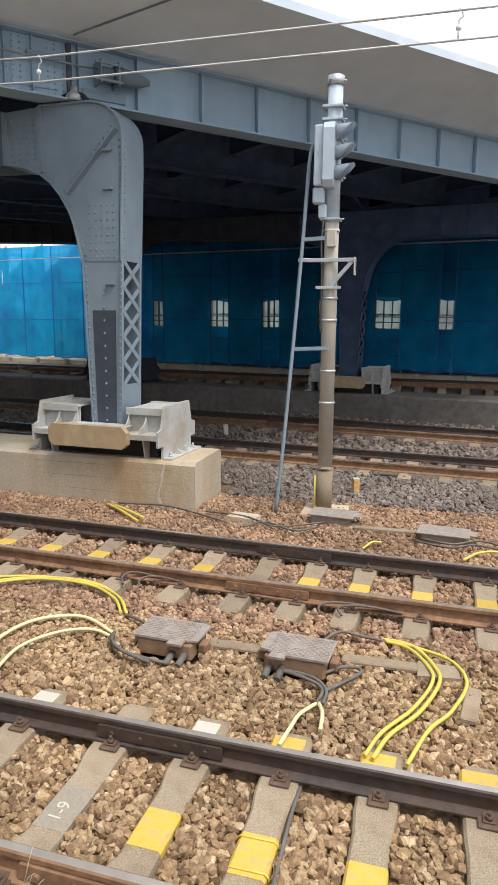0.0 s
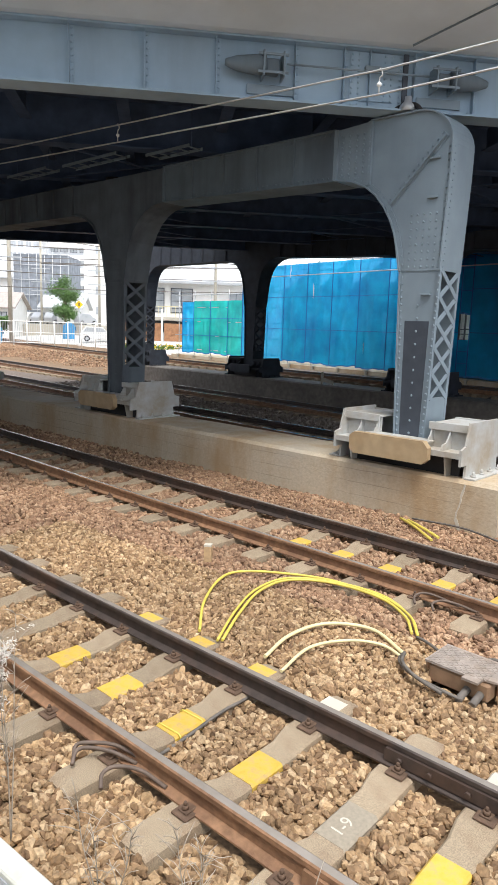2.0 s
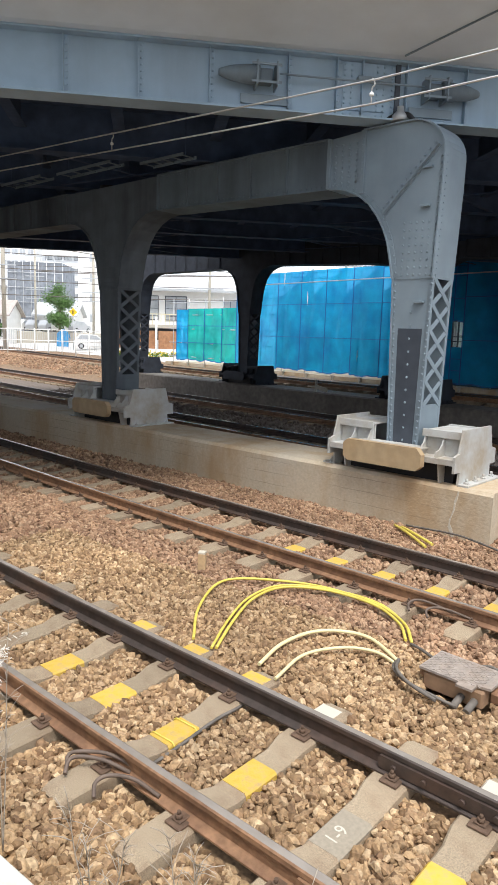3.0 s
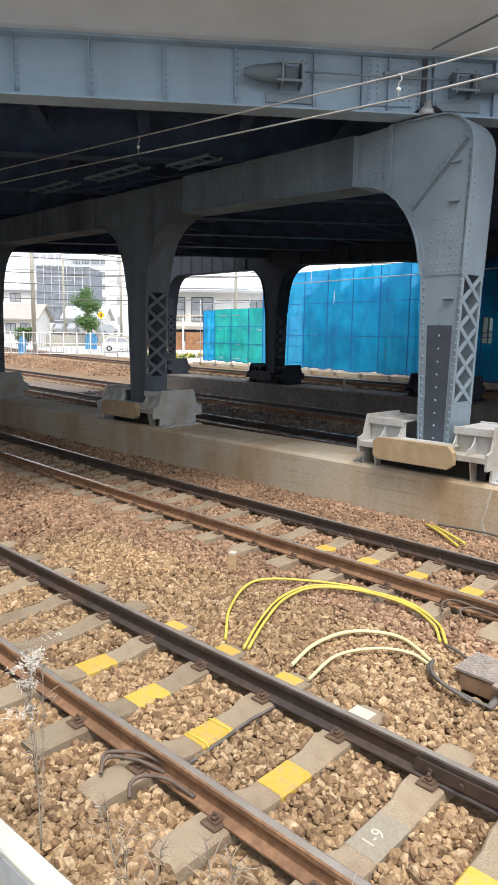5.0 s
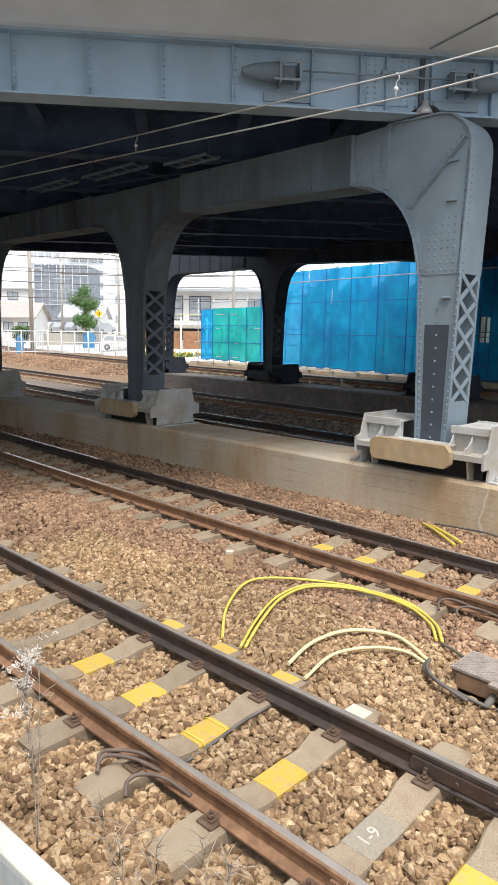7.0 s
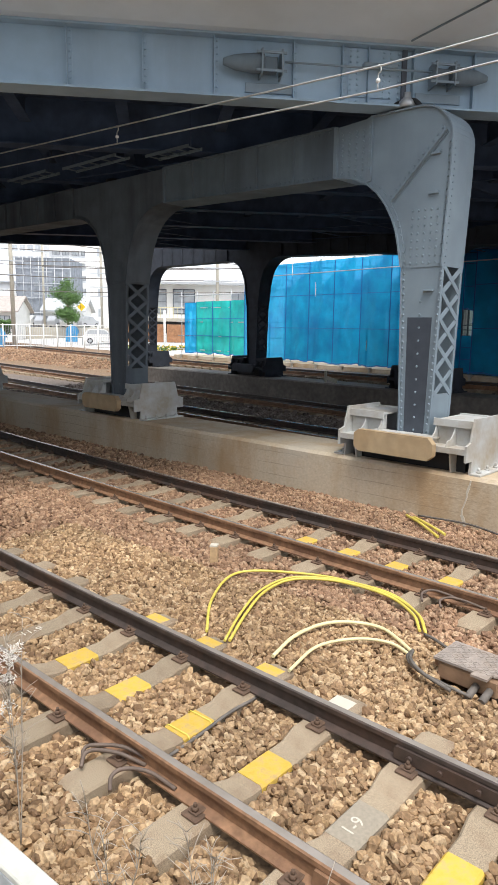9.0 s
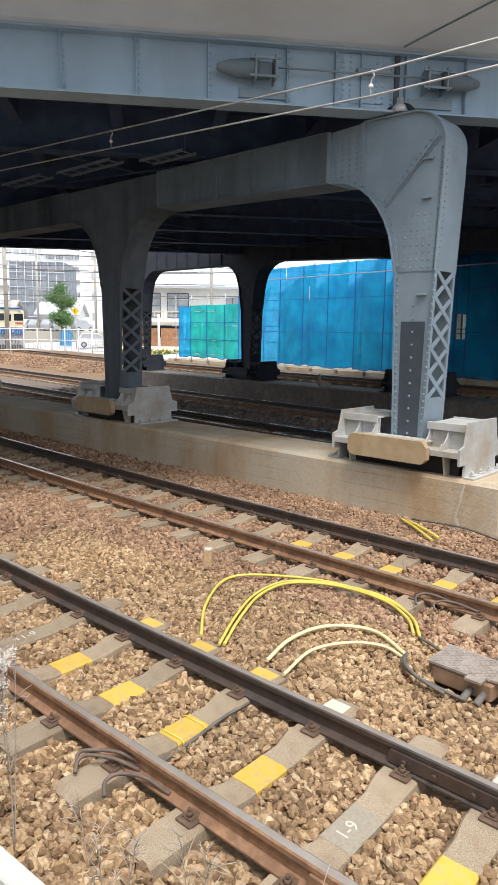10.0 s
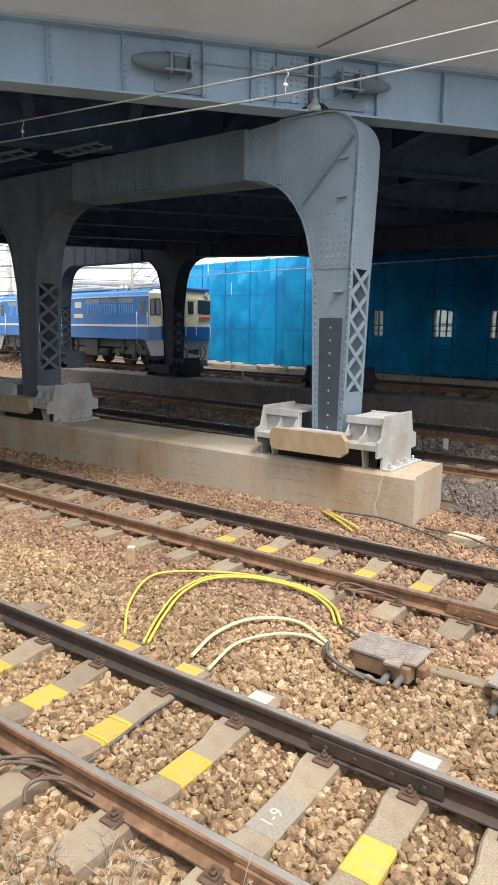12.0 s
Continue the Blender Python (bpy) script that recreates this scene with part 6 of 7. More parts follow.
            part("brake_hose", bm, under, lo)
        bm = bmesh.new()
        for y in (-1.15, 1.15):
            tube(bm, arc([(s * (H + 0.03), y, 2.0), (s * (H + 0.10), y, 1.9), (s * (H + 0.10), y, 1.4), (s * (H + 0.03), y, 1.3)], 3), 0.022, 6)
        part("handrail", bm, white, lo)
        for y in (-1, 1):
            bm = bmesh.new()
            box(bm, *sorted((s * (H - 1.45), s * (H - 2.10))), *sorted((y * W, y * (W + 0.015))), 1.45, 3.28, 0.0)
            door = part("side_door", bm, blue, lo)
            bm = bmesh.new()
            box(bm, *sorted((s * (H - 1.58), s * (H - 1.97))), *sorted((y * (W + 0.016), y * (W + 0.022))), 2.45, 3.1, 0.0)
            part("door_window", bm, glass, door)
            bm = bmesh.new()
            for x in (1.38, 2.17):
                tube(bm, [(s * (H - x), y * (W + 0.05), 1.1), (s * (H - x), y * (W + 0.05), 2.6)], 0.02, 6)
            part("door_rail", bm, white, door)
    # side stripe, grilles and upper windows
    for y in (-1, 1):
        bm = bmesh.new()
        box(bm, -H + 0.62, H - 0.62, *sorted((y * W, y * (W + 0.018))), 1.90, 2.01)
        part("stripe", bm, white, lo, "white stripe along the side")
        bm = bmesh.new()
        box(bm, -H + C, H - C, *sorted((y * W, y * (W + 0.02))), 3.30, 3.36)
        part("gutter", bm, white, lo)
        for i, x0 in enumerate((-6.2, -4.8, -3.4, 0.9, 2.18, 3.58, 4.98)):
            if i == 3:
                bm = bmesh.new()
                box(bm, x0 + 0.25, x0 + 0.85, *sorted((y * W, y * (W + 0.014))), 2.82, 3.12)
                part("emblem", bm, white, lo, "white emblem shape")
                bm = bmesh.new()
                for k in range(6):
                    box(bm, x0 + 0.18 + k * 0.13, x0 + 0.27 + k * 0.13, *sorted((y * W, y * (W + 0.014))), 2.36, 2.48)
                box(bm, x0 + 0.12, x0 + 1.0, *sorted((y * W, y * (W + 0.008))), 2.32, 2.52)
                part("plate", bm, cream, lo, "small pale plate")
                continue
            bm = bmesh.new()
            box(bm, x0, x0 + 1.22, *sorted((y * W, y * (W + 0.012))), 2.48, 2.97)
            g = part("grille", bm, light, lo, "pale blue louvred grille")
            bm = bmesh.new()
            for k in range(8):
                box(bm, x0 + 0.06 + k * 0.145, x0 + 0.10 + k * 0.145, *sorted((y * (W + 0.012), y * (W + 0.035))), 2.50, 2.95)
            part("louvre", bm, blue, g)
            bm = bmesh.new()
            box(bm, x0 + 0.02, x0 + 1.2, *sorted((y * W, y * (W + 0.012))), 3.03, 3.24, 0.0)
            part("upper_window", bm, mat("frosted_glass", (0.22, 0.27, 0.33), 0.2, bump=0) if i == 0 and y < 0 else bpy.data.materials["frosted_glass"], lo)
    # roof gear
    bm = bmesh.new()
    for y in (-0.85, 0.85):
        box(bm, -H + 1.2, H - 1.2, y - 0.12, y + 0.12, 3.70, 3.74)
        x = -H + 1.2
        while x < H - 1.2:
            box(bm, x, x + 0.06, y - 0.04, y + 0.04, 3.55, 3.70)
            x += 0.9
    part("roof_walkway", bm, roofm, lo)
    bm = bmesh.new()
    box(bm, -2.2, 2.4, -0.55, 0.55, 3.70, 3.95, 0.06)
    box(bm, -0.6, 0.8, -0.4, 0.4, 3.95, 4.08, 0.04)
    part("roof_hatch", bm, roofm, lo)
    for x in (-3.4, -2.7, 2.9, 3.3):
        bm = bmesh.new()
        tube(bm, [(x, 0.3, 3.70), (x, 0.3, 3.80), (x, 0.3, 3.95), (x, 0.3, 4.0)], [0.05, 0.085, 0.085, 0.04], 10)
        part("roof_insulator", bm, PORCELAIN, lo)
    for s in (-1, 1):
        cx = s * 6.1
        bm = bmesh.new()
        top = 4.95
        for y in (-0.55, 0.55):
            for d in (-1, 1):
                tube(bm, [(cx + d * 0.35, y, 3.92), (cx + d * 1.05, y * 0.9, 4.38)], 0.022, 6)
                tube(bm, [(cx + d * 1.05, y * 0.9, 4.38), (cx + d * 0.08, y * 0.8, top)], 0.018, 6)
        for d in (-1, 1):
            tube(bm, [(cx + d * 0.35, -0.55, 3.92), (cx + d * 1.05, 0.5, 4.38)], 0.016, 6)
            tube(bm, [(cx + d * 1.05, -0.5, 4.38), (cx + d * 1.05, 0.5, 4.38)], 0.02, 6)
            tube(bm, [(cx + d * 0.10, -0.8, top + 0.02), (cx + d * 0.10, 0.8, top + 0.02)], 0.022, 6)
            tube(bm, [(cx - 0.9, d * 0.6, 3.90), (cx + 0.9, d * 0.6, 3.90)], 0.035, 6)
        part("pantograph", bm, roofm, lo, "grey diamond pantograph")
    # running gear
    bm = bmesh.new()
    box(bm, -7.4, 7.4, -1.15, 1.15, 0.92, 1.32)
    for x in (-2.45, 2.45, 0.0):
        box(bm, x - 0.55, x + 0.55, -1.30, 1.30, 0.42, 1.28, 0.04)
    part("underframe", bm, under, lo)
    for cx in (-6.0, 0.0, 6.0):
        bm = bmesh.new()
        for y in (-1.12, 1.12):
            prism(bm, [(cx - 1.95, 0.60), (cx + 1.95, 0.60), (cx + 1.75, 0.86), (cx + 0.6, 0.82), (cx + 0.3, 1.22), (cx - 0.3, 1.22), (cx - 0.6, 0.82), (cx - 1.75, 0.86)], y - 0.05, y + 0.05)
            for d in (-1.4, 0, 1.4):
                tube(bm, [(cx + d * 0.66, y - 0.02, 0.42), (cx + d * 0.66, y - 0.02, 1.20)], 0.10, 8)
                box(bm, cx + d - 0.18, cx + d + 0.18, y - 0.10, y + 0.10, 0.42, 0.72, 0.03)
            tube(bm, [(cx - 1.9, y * 1.08, 0.34), (cx + 1.9, y * 1.08, 0.34)], 0.025, 6)
        part("bogie_frame", bm, under, lo, "dark bogie frame with springs and axle boxes")
    wheel_bm = bmesh.new()
    for y in (-0.56, 0.56):
        tube(wheel_bm, [(0, y - 0.065, 0), (0, y + 0.065, 0)], 0.56, 24)
        tube(wheel_bm, [(0, y * 0.9 - 0.03, 0), (0, y * 0.9 + 0.03, 0)], 0.585, 24)
        for k in range(6):
            a = k * math.pi / 3
            bar(wheel_bm, (0.1 * math.cos(a), y + (0.07 if y > 0 else -0.07), 0.1 * math.sin(a)), (0.48 * math.cos(a), y + (0.07 if y > 0 else -0.07), 0.48 * math.sin(a)), 0.09, 0.03)
    tube(wheel_bm, [(0, -1.0, 0), (0, 1.0, 0)], 0.09, 10)
    wme = mesh_of("wheelset", wheel_bm, under)
    wheels = []
    for cx in (-6.0, 0.0, 6.0):
        for d in (-1.25, 1.25):
            w = new("wheelset", wme)
            w.parent = lo
            wheels.append((w, cx + d))
    for i, x in enumerate((-3.2, -1.6, 1.7, 3.3)):
        bm = bmesh.new()
        tube(bm, [(x - 0.5, -1.05, 0.62), (x + 0.5, -1.05, 0.62)], 0.2, 12)
        part("air_tank", bm, under, lo)
    return lo, wheels


def cab_bmesh(s, H, W, C):
    """Cab end: a bevelled nose with a lower blue band."""
    bm = bmesh.new()
    def ring(x, w, z0, z1):
        return [(x, -w, z0), (x, -w, z1 - 0.22), (x, -w + 0.4, z1), (x, w - 0.4, z1), (x, w, z1 - 0.22), (x, w, z0)]
    for z0, z1, mi in ((1.32, 1.93, 1), (1.935, 3.68, 0)):
        xs = [(H - C, W), (H - 0.42, W), (H - 0.02, W - 0.20)]
        rings = []
        for x, w in xs:
            if mi == 1:
                pts = [(s * x, -w, z0), (s * x, -w, z1), (s * x, w, z1), (s * x, w, z0)]
            else:
                top = z1 - (0.06 if x > H - 0.5 else 0)
                pts = [(s * a, b, c) for a, b, c in ring(x, w, z0, top)]
            rings.append([bm.verts.new(p) for p in pts])
        n = len(rings[0])
        for r0, r1 in zip(rings, rings[1:]):
            for j in range(n):
                f = bm.faces.new((r0[j], r1[j], r1[(j + 1) % n], r0[(j + 1) % n]))
                f.material_index = mi
        for r in (rings[0][::-1], rings[-1]):
            bm.faces.new(r).material_index = mi
    # roof brow in blue
    box(bm, *sorted((s * (H - C), s * (H + 0.08))), -W + 0.30, W - 0.30, 3.56, 3.70, 0.03, None, 1)
    return bm


# ---- town beyond the lines ----
def town(u, d, z=0.0, turn=0.0):
    """The street grid beyond the railway: u along the streets, d away from the station."""
    return pose(u * 0.748 - d * 0.664, u * 0.664 + d * 0.748, z, 0, 0, 41.6 + turn)


WALL_W = mat("white_render_wall", (0.84, 0.84, 0.82), 0.8, vary=0.05, scale=1.5, stain=(0.72, 0.71, 0.68), stain_scale=0.4, bump=0.05)
WALL_G = mat("grey_tile_wall", (0.60, 0.62, 0.65), 0.7, vary=0.06, scale=1.5, bump=0.05)
WALL_B = mat("brown_wood_gate", (0.34, 0.17, 0.085), 0.7, vary=0.25, scale=5, bump=0.1)
ROOF_G = mat("grey_roof_tiles", (0.50, 0.52, 0.55), 0.7, vary=0.12, scale=4, bump=0.3, bump_scale=5)
ROOF_B = mat("brown_roof_tiles", (0.40, 0.36, 0.33), 0.8, vary=0.15, scale=4, bump=0.3, bump_scale=5)
GLASS = mat("window_glass", (0.45, 0.48, 0.51), 0.1, vary=0.2, scale=1, bump=0)
NET = mat("grey_scaffold_net", (0.23, 0.255, 0.29), 0.8, vary=0.3, scale=1.6, stain=(0.36, 0.39, 0.43), stain_scale=0.6, bump=0.4, bump_scale=3)


def windows_on(house, x0, x1, z0, z1, nx, nz, y, w, h, frame_mat):
    for j in range(nz):
        for i in range(nx):
            cx = x0 + (x1 - x0) * (i + 0.5) / nx
            cz = z0 + (z1 - z0) * (j + 0.5) / nz
            bm = bmesh.new()
            for a, b, c, d in ((cx - w / 2, cx - w / 2 + 0.07, cz - h / 2, cz + h / 2), (cx + w / 2 - 0.07, cx + w / 2, cz - h / 2, cz + h / 2), (cx - w / 2 + 0.07, cx + w / 2 - 0.07, cz + h / 2 - 0.07, cz + h / 2),
                               (cx - w / 2 + 0.07, cx + w / 2 - 0.07, cz - h / 2, cz - h / 2 + 0.07), (cx - 0.03, cx + 0.03, cz - h / 2 + 0.07, cz + h / 2 - 0.07)):
                box(bm, a, b, y - 0.06, y, c, d)
            win = part("window", bm, frame_mat, house)
            bm = bmesh.new()
            box(bm, cx - w / 2 + 0.07, cx + w / 2 - 0.07, y - 0.03, y - 0.005, cz - h / 2 + 0.07, cz + h / 2 - 0.07)
            part("pane", bm, GLASS, win)


def gable_house(u, d, w, dep, eaves, ridge, roofm, label, wall=None, nwin=2, turn=0.0):
    h = thing("house", town(u, d, 0.9, turn), label, "house", "houses beyond the railway")
    bm = bmesh.new()
    prism(bm, [(0, -0.9), (dep, -0.9), (dep, eaves), (dep / 2, ridge - 0.1), (0, eaves)], -w / 2, w / 2, "x")
    part("wall", bm, wall or WALL_W, h)
    bm = bmesh.new()
    o = 0.5
    for a, b in (((-o, eaves - 0.3), (dep / 2, ridge)), ((dep + o, eaves - 0.3), (dep / 2, ridge))):
        prism(bm, [a, b, (b[0], b[1] + 0.18), (a[0], a[1] + 0.18)], -w / 2 - o, w / 2 + o, "x")
    part("roof", bm, roofm, h)
    if nwin:
        windows_on(h, -w / 2 + 0.4, w / 2 - 0.4, eaves - 2.2, eaves - 0.4, nwin, 1, 0.0, min(1.6, w / nwin * 0.6), 1.2, STEEL_DARK)
    return h


def build_town():
    # large white house with a sweeping grey roof
    h = thing("house", town(-2.6, 66, 0.9), "large white house with a sweeping grey roof and dark lattice windows", "house", "houses beyond the railway")
    bm = bmesh.new()
    box(bm, -7.5, 7.0, 0, 9, -0.9, 5.85)
    part("wall", bm, WALL_W, h)
    bm = bmesh.new()
    lay = []
    for k in range(9):
        t = k / 8
        lay.append((-0.9 + t * 5.4, 5.75 + 2.9 * t ** 1.5))
    prof = lay + [(9.9, 5.75), (9.9, 5.6), (4.5, 8.45), (-0.9, 5.6)]
    prism(bm, prof, -8.3, 7.8, "x")
    part("roof", bm, ROOF_G, h)
    bm = bmesh.new()
    box(bm, -8.3, 7.8, -1.0, -0.85, 5.48, 5.76, 0.03)
    part("gutter", bm, GALV, h)
    windows_on(h, -7.3, -3.2, 2.7, 5.2, 2, 1, 0.0, 1.75, 2.3, STEEL_DARK)
    windows_on(h, -3.0, -0.4, 2.7, 5.2, 1, 1, 0.0, 2.1, 2.3, STEEL_DARK)
    windows_on(h, 2.5, 6.5, 3.6, 5.2, 2, 1, 0.0, 1.3, 0.8, STEEL_DARK)
    for z in (3.2, 3.9, 4.6):
        bm = bmesh.new()
        for x0, x1 in ((-7.1, -5.4), (-5.0, -3.4), (-2.6, -0.7)):
            box(bm, x0, x1, -0.075, -0.04, z - 0.02, z + 0.02)
        part("lattice", bm, STEEL_DARK, h)
    bm = bmesh.new()
    box(bm, -8.2, 1.5, -1.5, -0.02, 2.05, 2.35, 0.02)
    part("veranda", bm, POLE, h)
    bm = bmesh.new()
    box(bm, -8.2, 1.5, -1.5, -1.45, 3.3, 3.36)
    for i in range(25):
        box(bm, -8.2 + i * 0.4, -8.16 + i * 0.4, -1.5, -1.46, 2.35, 3.3)
    part("veranda_rail", bm, CABLE_W, h)
    bm = bmesh.new()
    box(bm, -8.0, 1.5, -0.06, -0.02, 0.9, 2.0)
    part("dark_shopfront", bm, BLACK, h)
    # upper block and mast behind it
    b = thing("house", town(2.2, 80, 0.9), "pale upper storey block behind the white house", "house", "houses beyond the railway")
    bm = bmesh.new()
    box(bm, -3.2, 4.0, 0, 6, -0.9, 10.2)
    part("wall", bm, WALL_W, b)
    windows_on(b, -2.5, 2.0, 8.0, 10.0, 2, 1, 0.0, 1.3, 1.3, WALL_G)
    # brown timber gate with posts
    g = thing("timber_gate", town(-6.0, 60, 0.75), "brown timber gate panels between posts", "gate")
    for i in range(5):
        bm = bmesh.new()
        box(bm, -2.9 + i * 1.75, -1.25 + i * 1.75, -0.05, 0.05, 0.35, 1.9, 0.02)
        bar(bm, (-2.85 + i * 1.75, -0.07, 0.4), (-1.3 + i * 1.75, -0.07, 1.85), 0.10, 0.04)
        part("panel", bm, WALL_B, g)
    bm = bmesh.new()
    box(bm, -3.2, 6.2, -0.4, 0.3, -0.6, 0.32)
    part("base_wall", bm, WALL_W, g, "white rendered base wall")
    for x in (-3.1, 0.45, 2.7, 4.2):
        bm = bmesh.new()
        tube(bm, [(x, -0.5, -0.6), (x, -0.5, 3.1)], 0.09, 10)
        part("post", bm, WALL_W, g)
    st = thing("flower_strip", town(-5.0, 56.5, 0.55), "strip of yellow-green flowering weeds beside the track", "plants")
    tagged(st, kind="stuff")
    yel = mat("yellow_flowers", (0.55, 0.42, 0.03), 0.8, vary=0.3, scale=9, bump=0)
    grn = mat("weed_leaves", (0.10, 0.19, 0.035), 0.8, vary=0.4, scale=9, bump=0)
    rng = random.Random(9)
    for nm, m, n in (("flowers", yel, 500), ("leaves", grn, 900)):
        bm = bmesh.new()
        for k in range(n):
            c = Vector((rng.uniform(-4, 5), rng.uniform(-0.6, 0.6), rng.uniform(-0.3, 0.35 if m is yel else 0.25)))
            dd = Vector((rng.uniform(-1, 1), rng.uniform(-1, 1), rng.uniform(-0.2, 1))).normalized() * 0.16
            bar(bm, c, c + dd, 0.10, 0.01, dd.orthogonal())
        part(nm, bm, m, st)
    # low houses on the other side
    gable_house(-29.0, 84, 6.2, 6, 3.3, 4.9, ROOF_B, "white house with a low brown tiled roof", nwin=3)
    gable_house(-22.0, 92, 5.0, 6, 3.6, 5.0, ROOF_G, "small white house with a grey roof", nwin=1)
    gable_house(-33.0, 104, 9, 8, 8.0, 10.5, ROOF_G, "two-storey pale house with a grey roof", nwin=2)
    gable_house(-14.0, 100, 4.5, 6, 4.2, 5.6, ROOF_G, "small house with a red-brown roof behind parked cars", nwin=1)
    # netted building site
    n = thing("netted_building", town(-25.6, 96, 0.9), "building under construction wrapped in dark grey netting", "building")
    bm = bmesh.new()
    box(bm, -3.7, 3.7, 0, 8, -0.9, 10.6)
    part("netting", bm, NET, n)
    for i in range(8):
        bm = bmesh.new()
        tube(bm, [(-3.75 + i * 1.07, -0.08, -0.9), (-3.75 + i * 1.07, -0.08, 11.1)], 0.05, 6)
        part("upright", bm, GALV, n)
    for z in (1.2, 3.2, 5.2, 7.2, 9.2, 10.7):
        bm = bmesh.new()
        tube(bm, [(-3.8, -0.12, z), (3.8, -0.12, z)], 0.04, 6)
        part("ledger", bm, WALL_G, n)
    # apartment towers
    for u, d, w, hgt, m, lab in ((-39.0, 172, 10.5, 34, WALL_G, "grey apartment tower with white balconies"), (-19.8, 112, 6.5, 22, WALL_W, "plain white apartment block"), (-52, 180, 9, 26, WALL_W, "pale apartment building with windows"),
                                 (-62, 150, 12, 17, WALL_W, "pale office block with windows")):
        a = thing("apartment_building", town(u, d, 0.9), lab, "apartment building", "apartment buildings")
        bm = bmesh.new()
        box(bm, -w / 2, w / 2, 0, 10, -0.9, hgt)
        part("wall", bm, m, a)
        bm = bmesh.new()
        box(bm, -w / 2 - 0.2, w / 2 + 0.2, -0.2, 10.2, hgt, hgt + 0.6)
        part("roof", bm, WALL_W, a)
        if u == -39.0:
            for k in range(11):
                bm = bmesh.new()
                box(bm, -w / 2 + 0.5, w / 2 - 0.4, -1.3, -0.02, 1.5 + k * 3.0, 2.7 + k * 3.0, 0.03)
                part("balcony", bm, WALL_W, a)
            windows_on(a, -w / 2 + 0.6, w / 2 - 0.6, 2.7, 2.7 + 30, 4, 10, 0.0, 1.7, 1.5, STEEL_DARK)
        elif u != -19.8:
            windows_on(a, -w / 2 + 0.6, w / 2 - 0.6, 3, hgt - 1, 4, int(hgt / 3.2), 0.0, 1.5, 1.5, WALL_G)
        else:
            windows_on(a, -w / 2 + 0.4, w / 2 - 2.4, 2, hgt - 1, 1, 6, 0.0, 0.8, 1.3, WALL_G)
    # concrete line poles and their cables
    for u, d, hgt, r in ((-19.3, 62, 15, 0.20), (-13.6, 74, 12, 0.15), (-24, 90, 14, 0.16), (-7.2, 58, 13, 0.18), (-1.0, 60, 14, 0.14)):
        p = thing("utility_pole", town(u, d, 0.5), "pale concrete line pole with steel bands", "utility pole", "utility poles")
        bm = bmesh.new()
        tube(bm, [(0, 0, -0.6), (0, 0, hgt)], [r, r * 0.8], 12)
        part("shaft", bm, POLE, p)
        bm = bmesh.new()
        for z in (hgt * 0.42, hgt * 0.5, hgt * 0.62, hgt * 0.8):
            bar(bm, (-1.2, -r, z), (1.2, -r, z), 0.10, 0.08)
        part("crossarm", bm, GALV, p)
    for k, (u0, d0, z0, u1, d1, z1) in enumerate(((-40, 62, 8.6, 20, 60, 8.2), (-40, 62, 7.8, 20, 60, 7.0), (-40, 62, 10.2, 20, 62, 9.2), (-45, 64, 6.4, 20, 58, 6.1), (-40, 75, 9.4, 20, 75, 11.0),
                                                  (-16, 60, 7.4, 20, 58, 9.4), (-16, 64, 9.9, 20, 62, 8.0))):
        bm = bmesh.new()
        A, B = town(u0, d0).translation, town(u1, d1).translation
        pts = []
        for i in range(13):
            t = i / 12
            q = A.lerp(B, t)
            pts.append((q.x, q.y, z0 + (z1 - z0) * t - 0.9 * math.sin(math.pi * t)))
        tube(bm, pts, 0.035, 6)
        tagged(part("power_cable", bm, CABLE_D), "dark overhead cable across the street", "cable", "street cables")
    # railing along the line
    f = thing("railing", town(-14.0, 59, 0.55), "white mesh railing along the railway", "railing")
    bm = bmesh.new()
    for z in (0.15, 1.0, 1.9):
        tube(bm, [(-12, 0, z), (5.5, -2.2, z)], 0.035, 6)
    part("rail", bm, WALL_W, f)
    for i in range(16):
        bm = bmesh.new()
        x = -12 + i * 17.5 / 15
        tube(bm, [(x, -2.2 * (x + 12) / 17.5, -0.4), (x, -2.2 * (x + 12) / 17.5, 2.0)], 0.045, 8)
        part("post", bm, WALL_W, f)
    bm = bmesh.new()
    for i in range(120):
        x = -12 + i * 17.5 / 119
        y = -2.2 * (x + 12) / 17.5
        box(bm, x - 0.012, x + 0.012, y - 0.012, y + 0.012, 0.15, 1.9)
    part("mesh", bm, GALV, f, kind="stuff")
    # yellow diamond sign
    s = thing("road_sign", town(-14.9, 70, 0.7), "yellow diamond warning sign on a post", "road sign")
    bm = bmesh.new()
    tube(bm, [(0, 0, -0.4), (0, 0, 4.2)], 0.05, 8)
    part("post", bm, GALV, s)
    bm = bmesh.new()
    prism(bm, [(0, 3.17), (0.42, 3.59), (0, 4.01), (-0.42, 3.59)], -0.09, -0.06)
    plate = part("plate", bm, mat("sign_yellow", (0.85, 0.55, 0.02), 0.5, bump=0), s)
    bm = bmesh.new()
    box(bm, -0.10, -0.04, -0.105, -0.092, 3.42, 3.76)
    box(bm, 0.04, 0.10, -0.105, -0.092, 3.42, 3.76)
    part("symbol", bm, BLACK, plate)
    # parked cars
    carw = mat("white_car_paint", (0.78, 0.78, 0.77), 0.25, vary=0.02, bump=0)
    cars = mat("silver_car_paint", (0.45, 0.47, 0.50), 0.25, vary=0.04, bump=0)
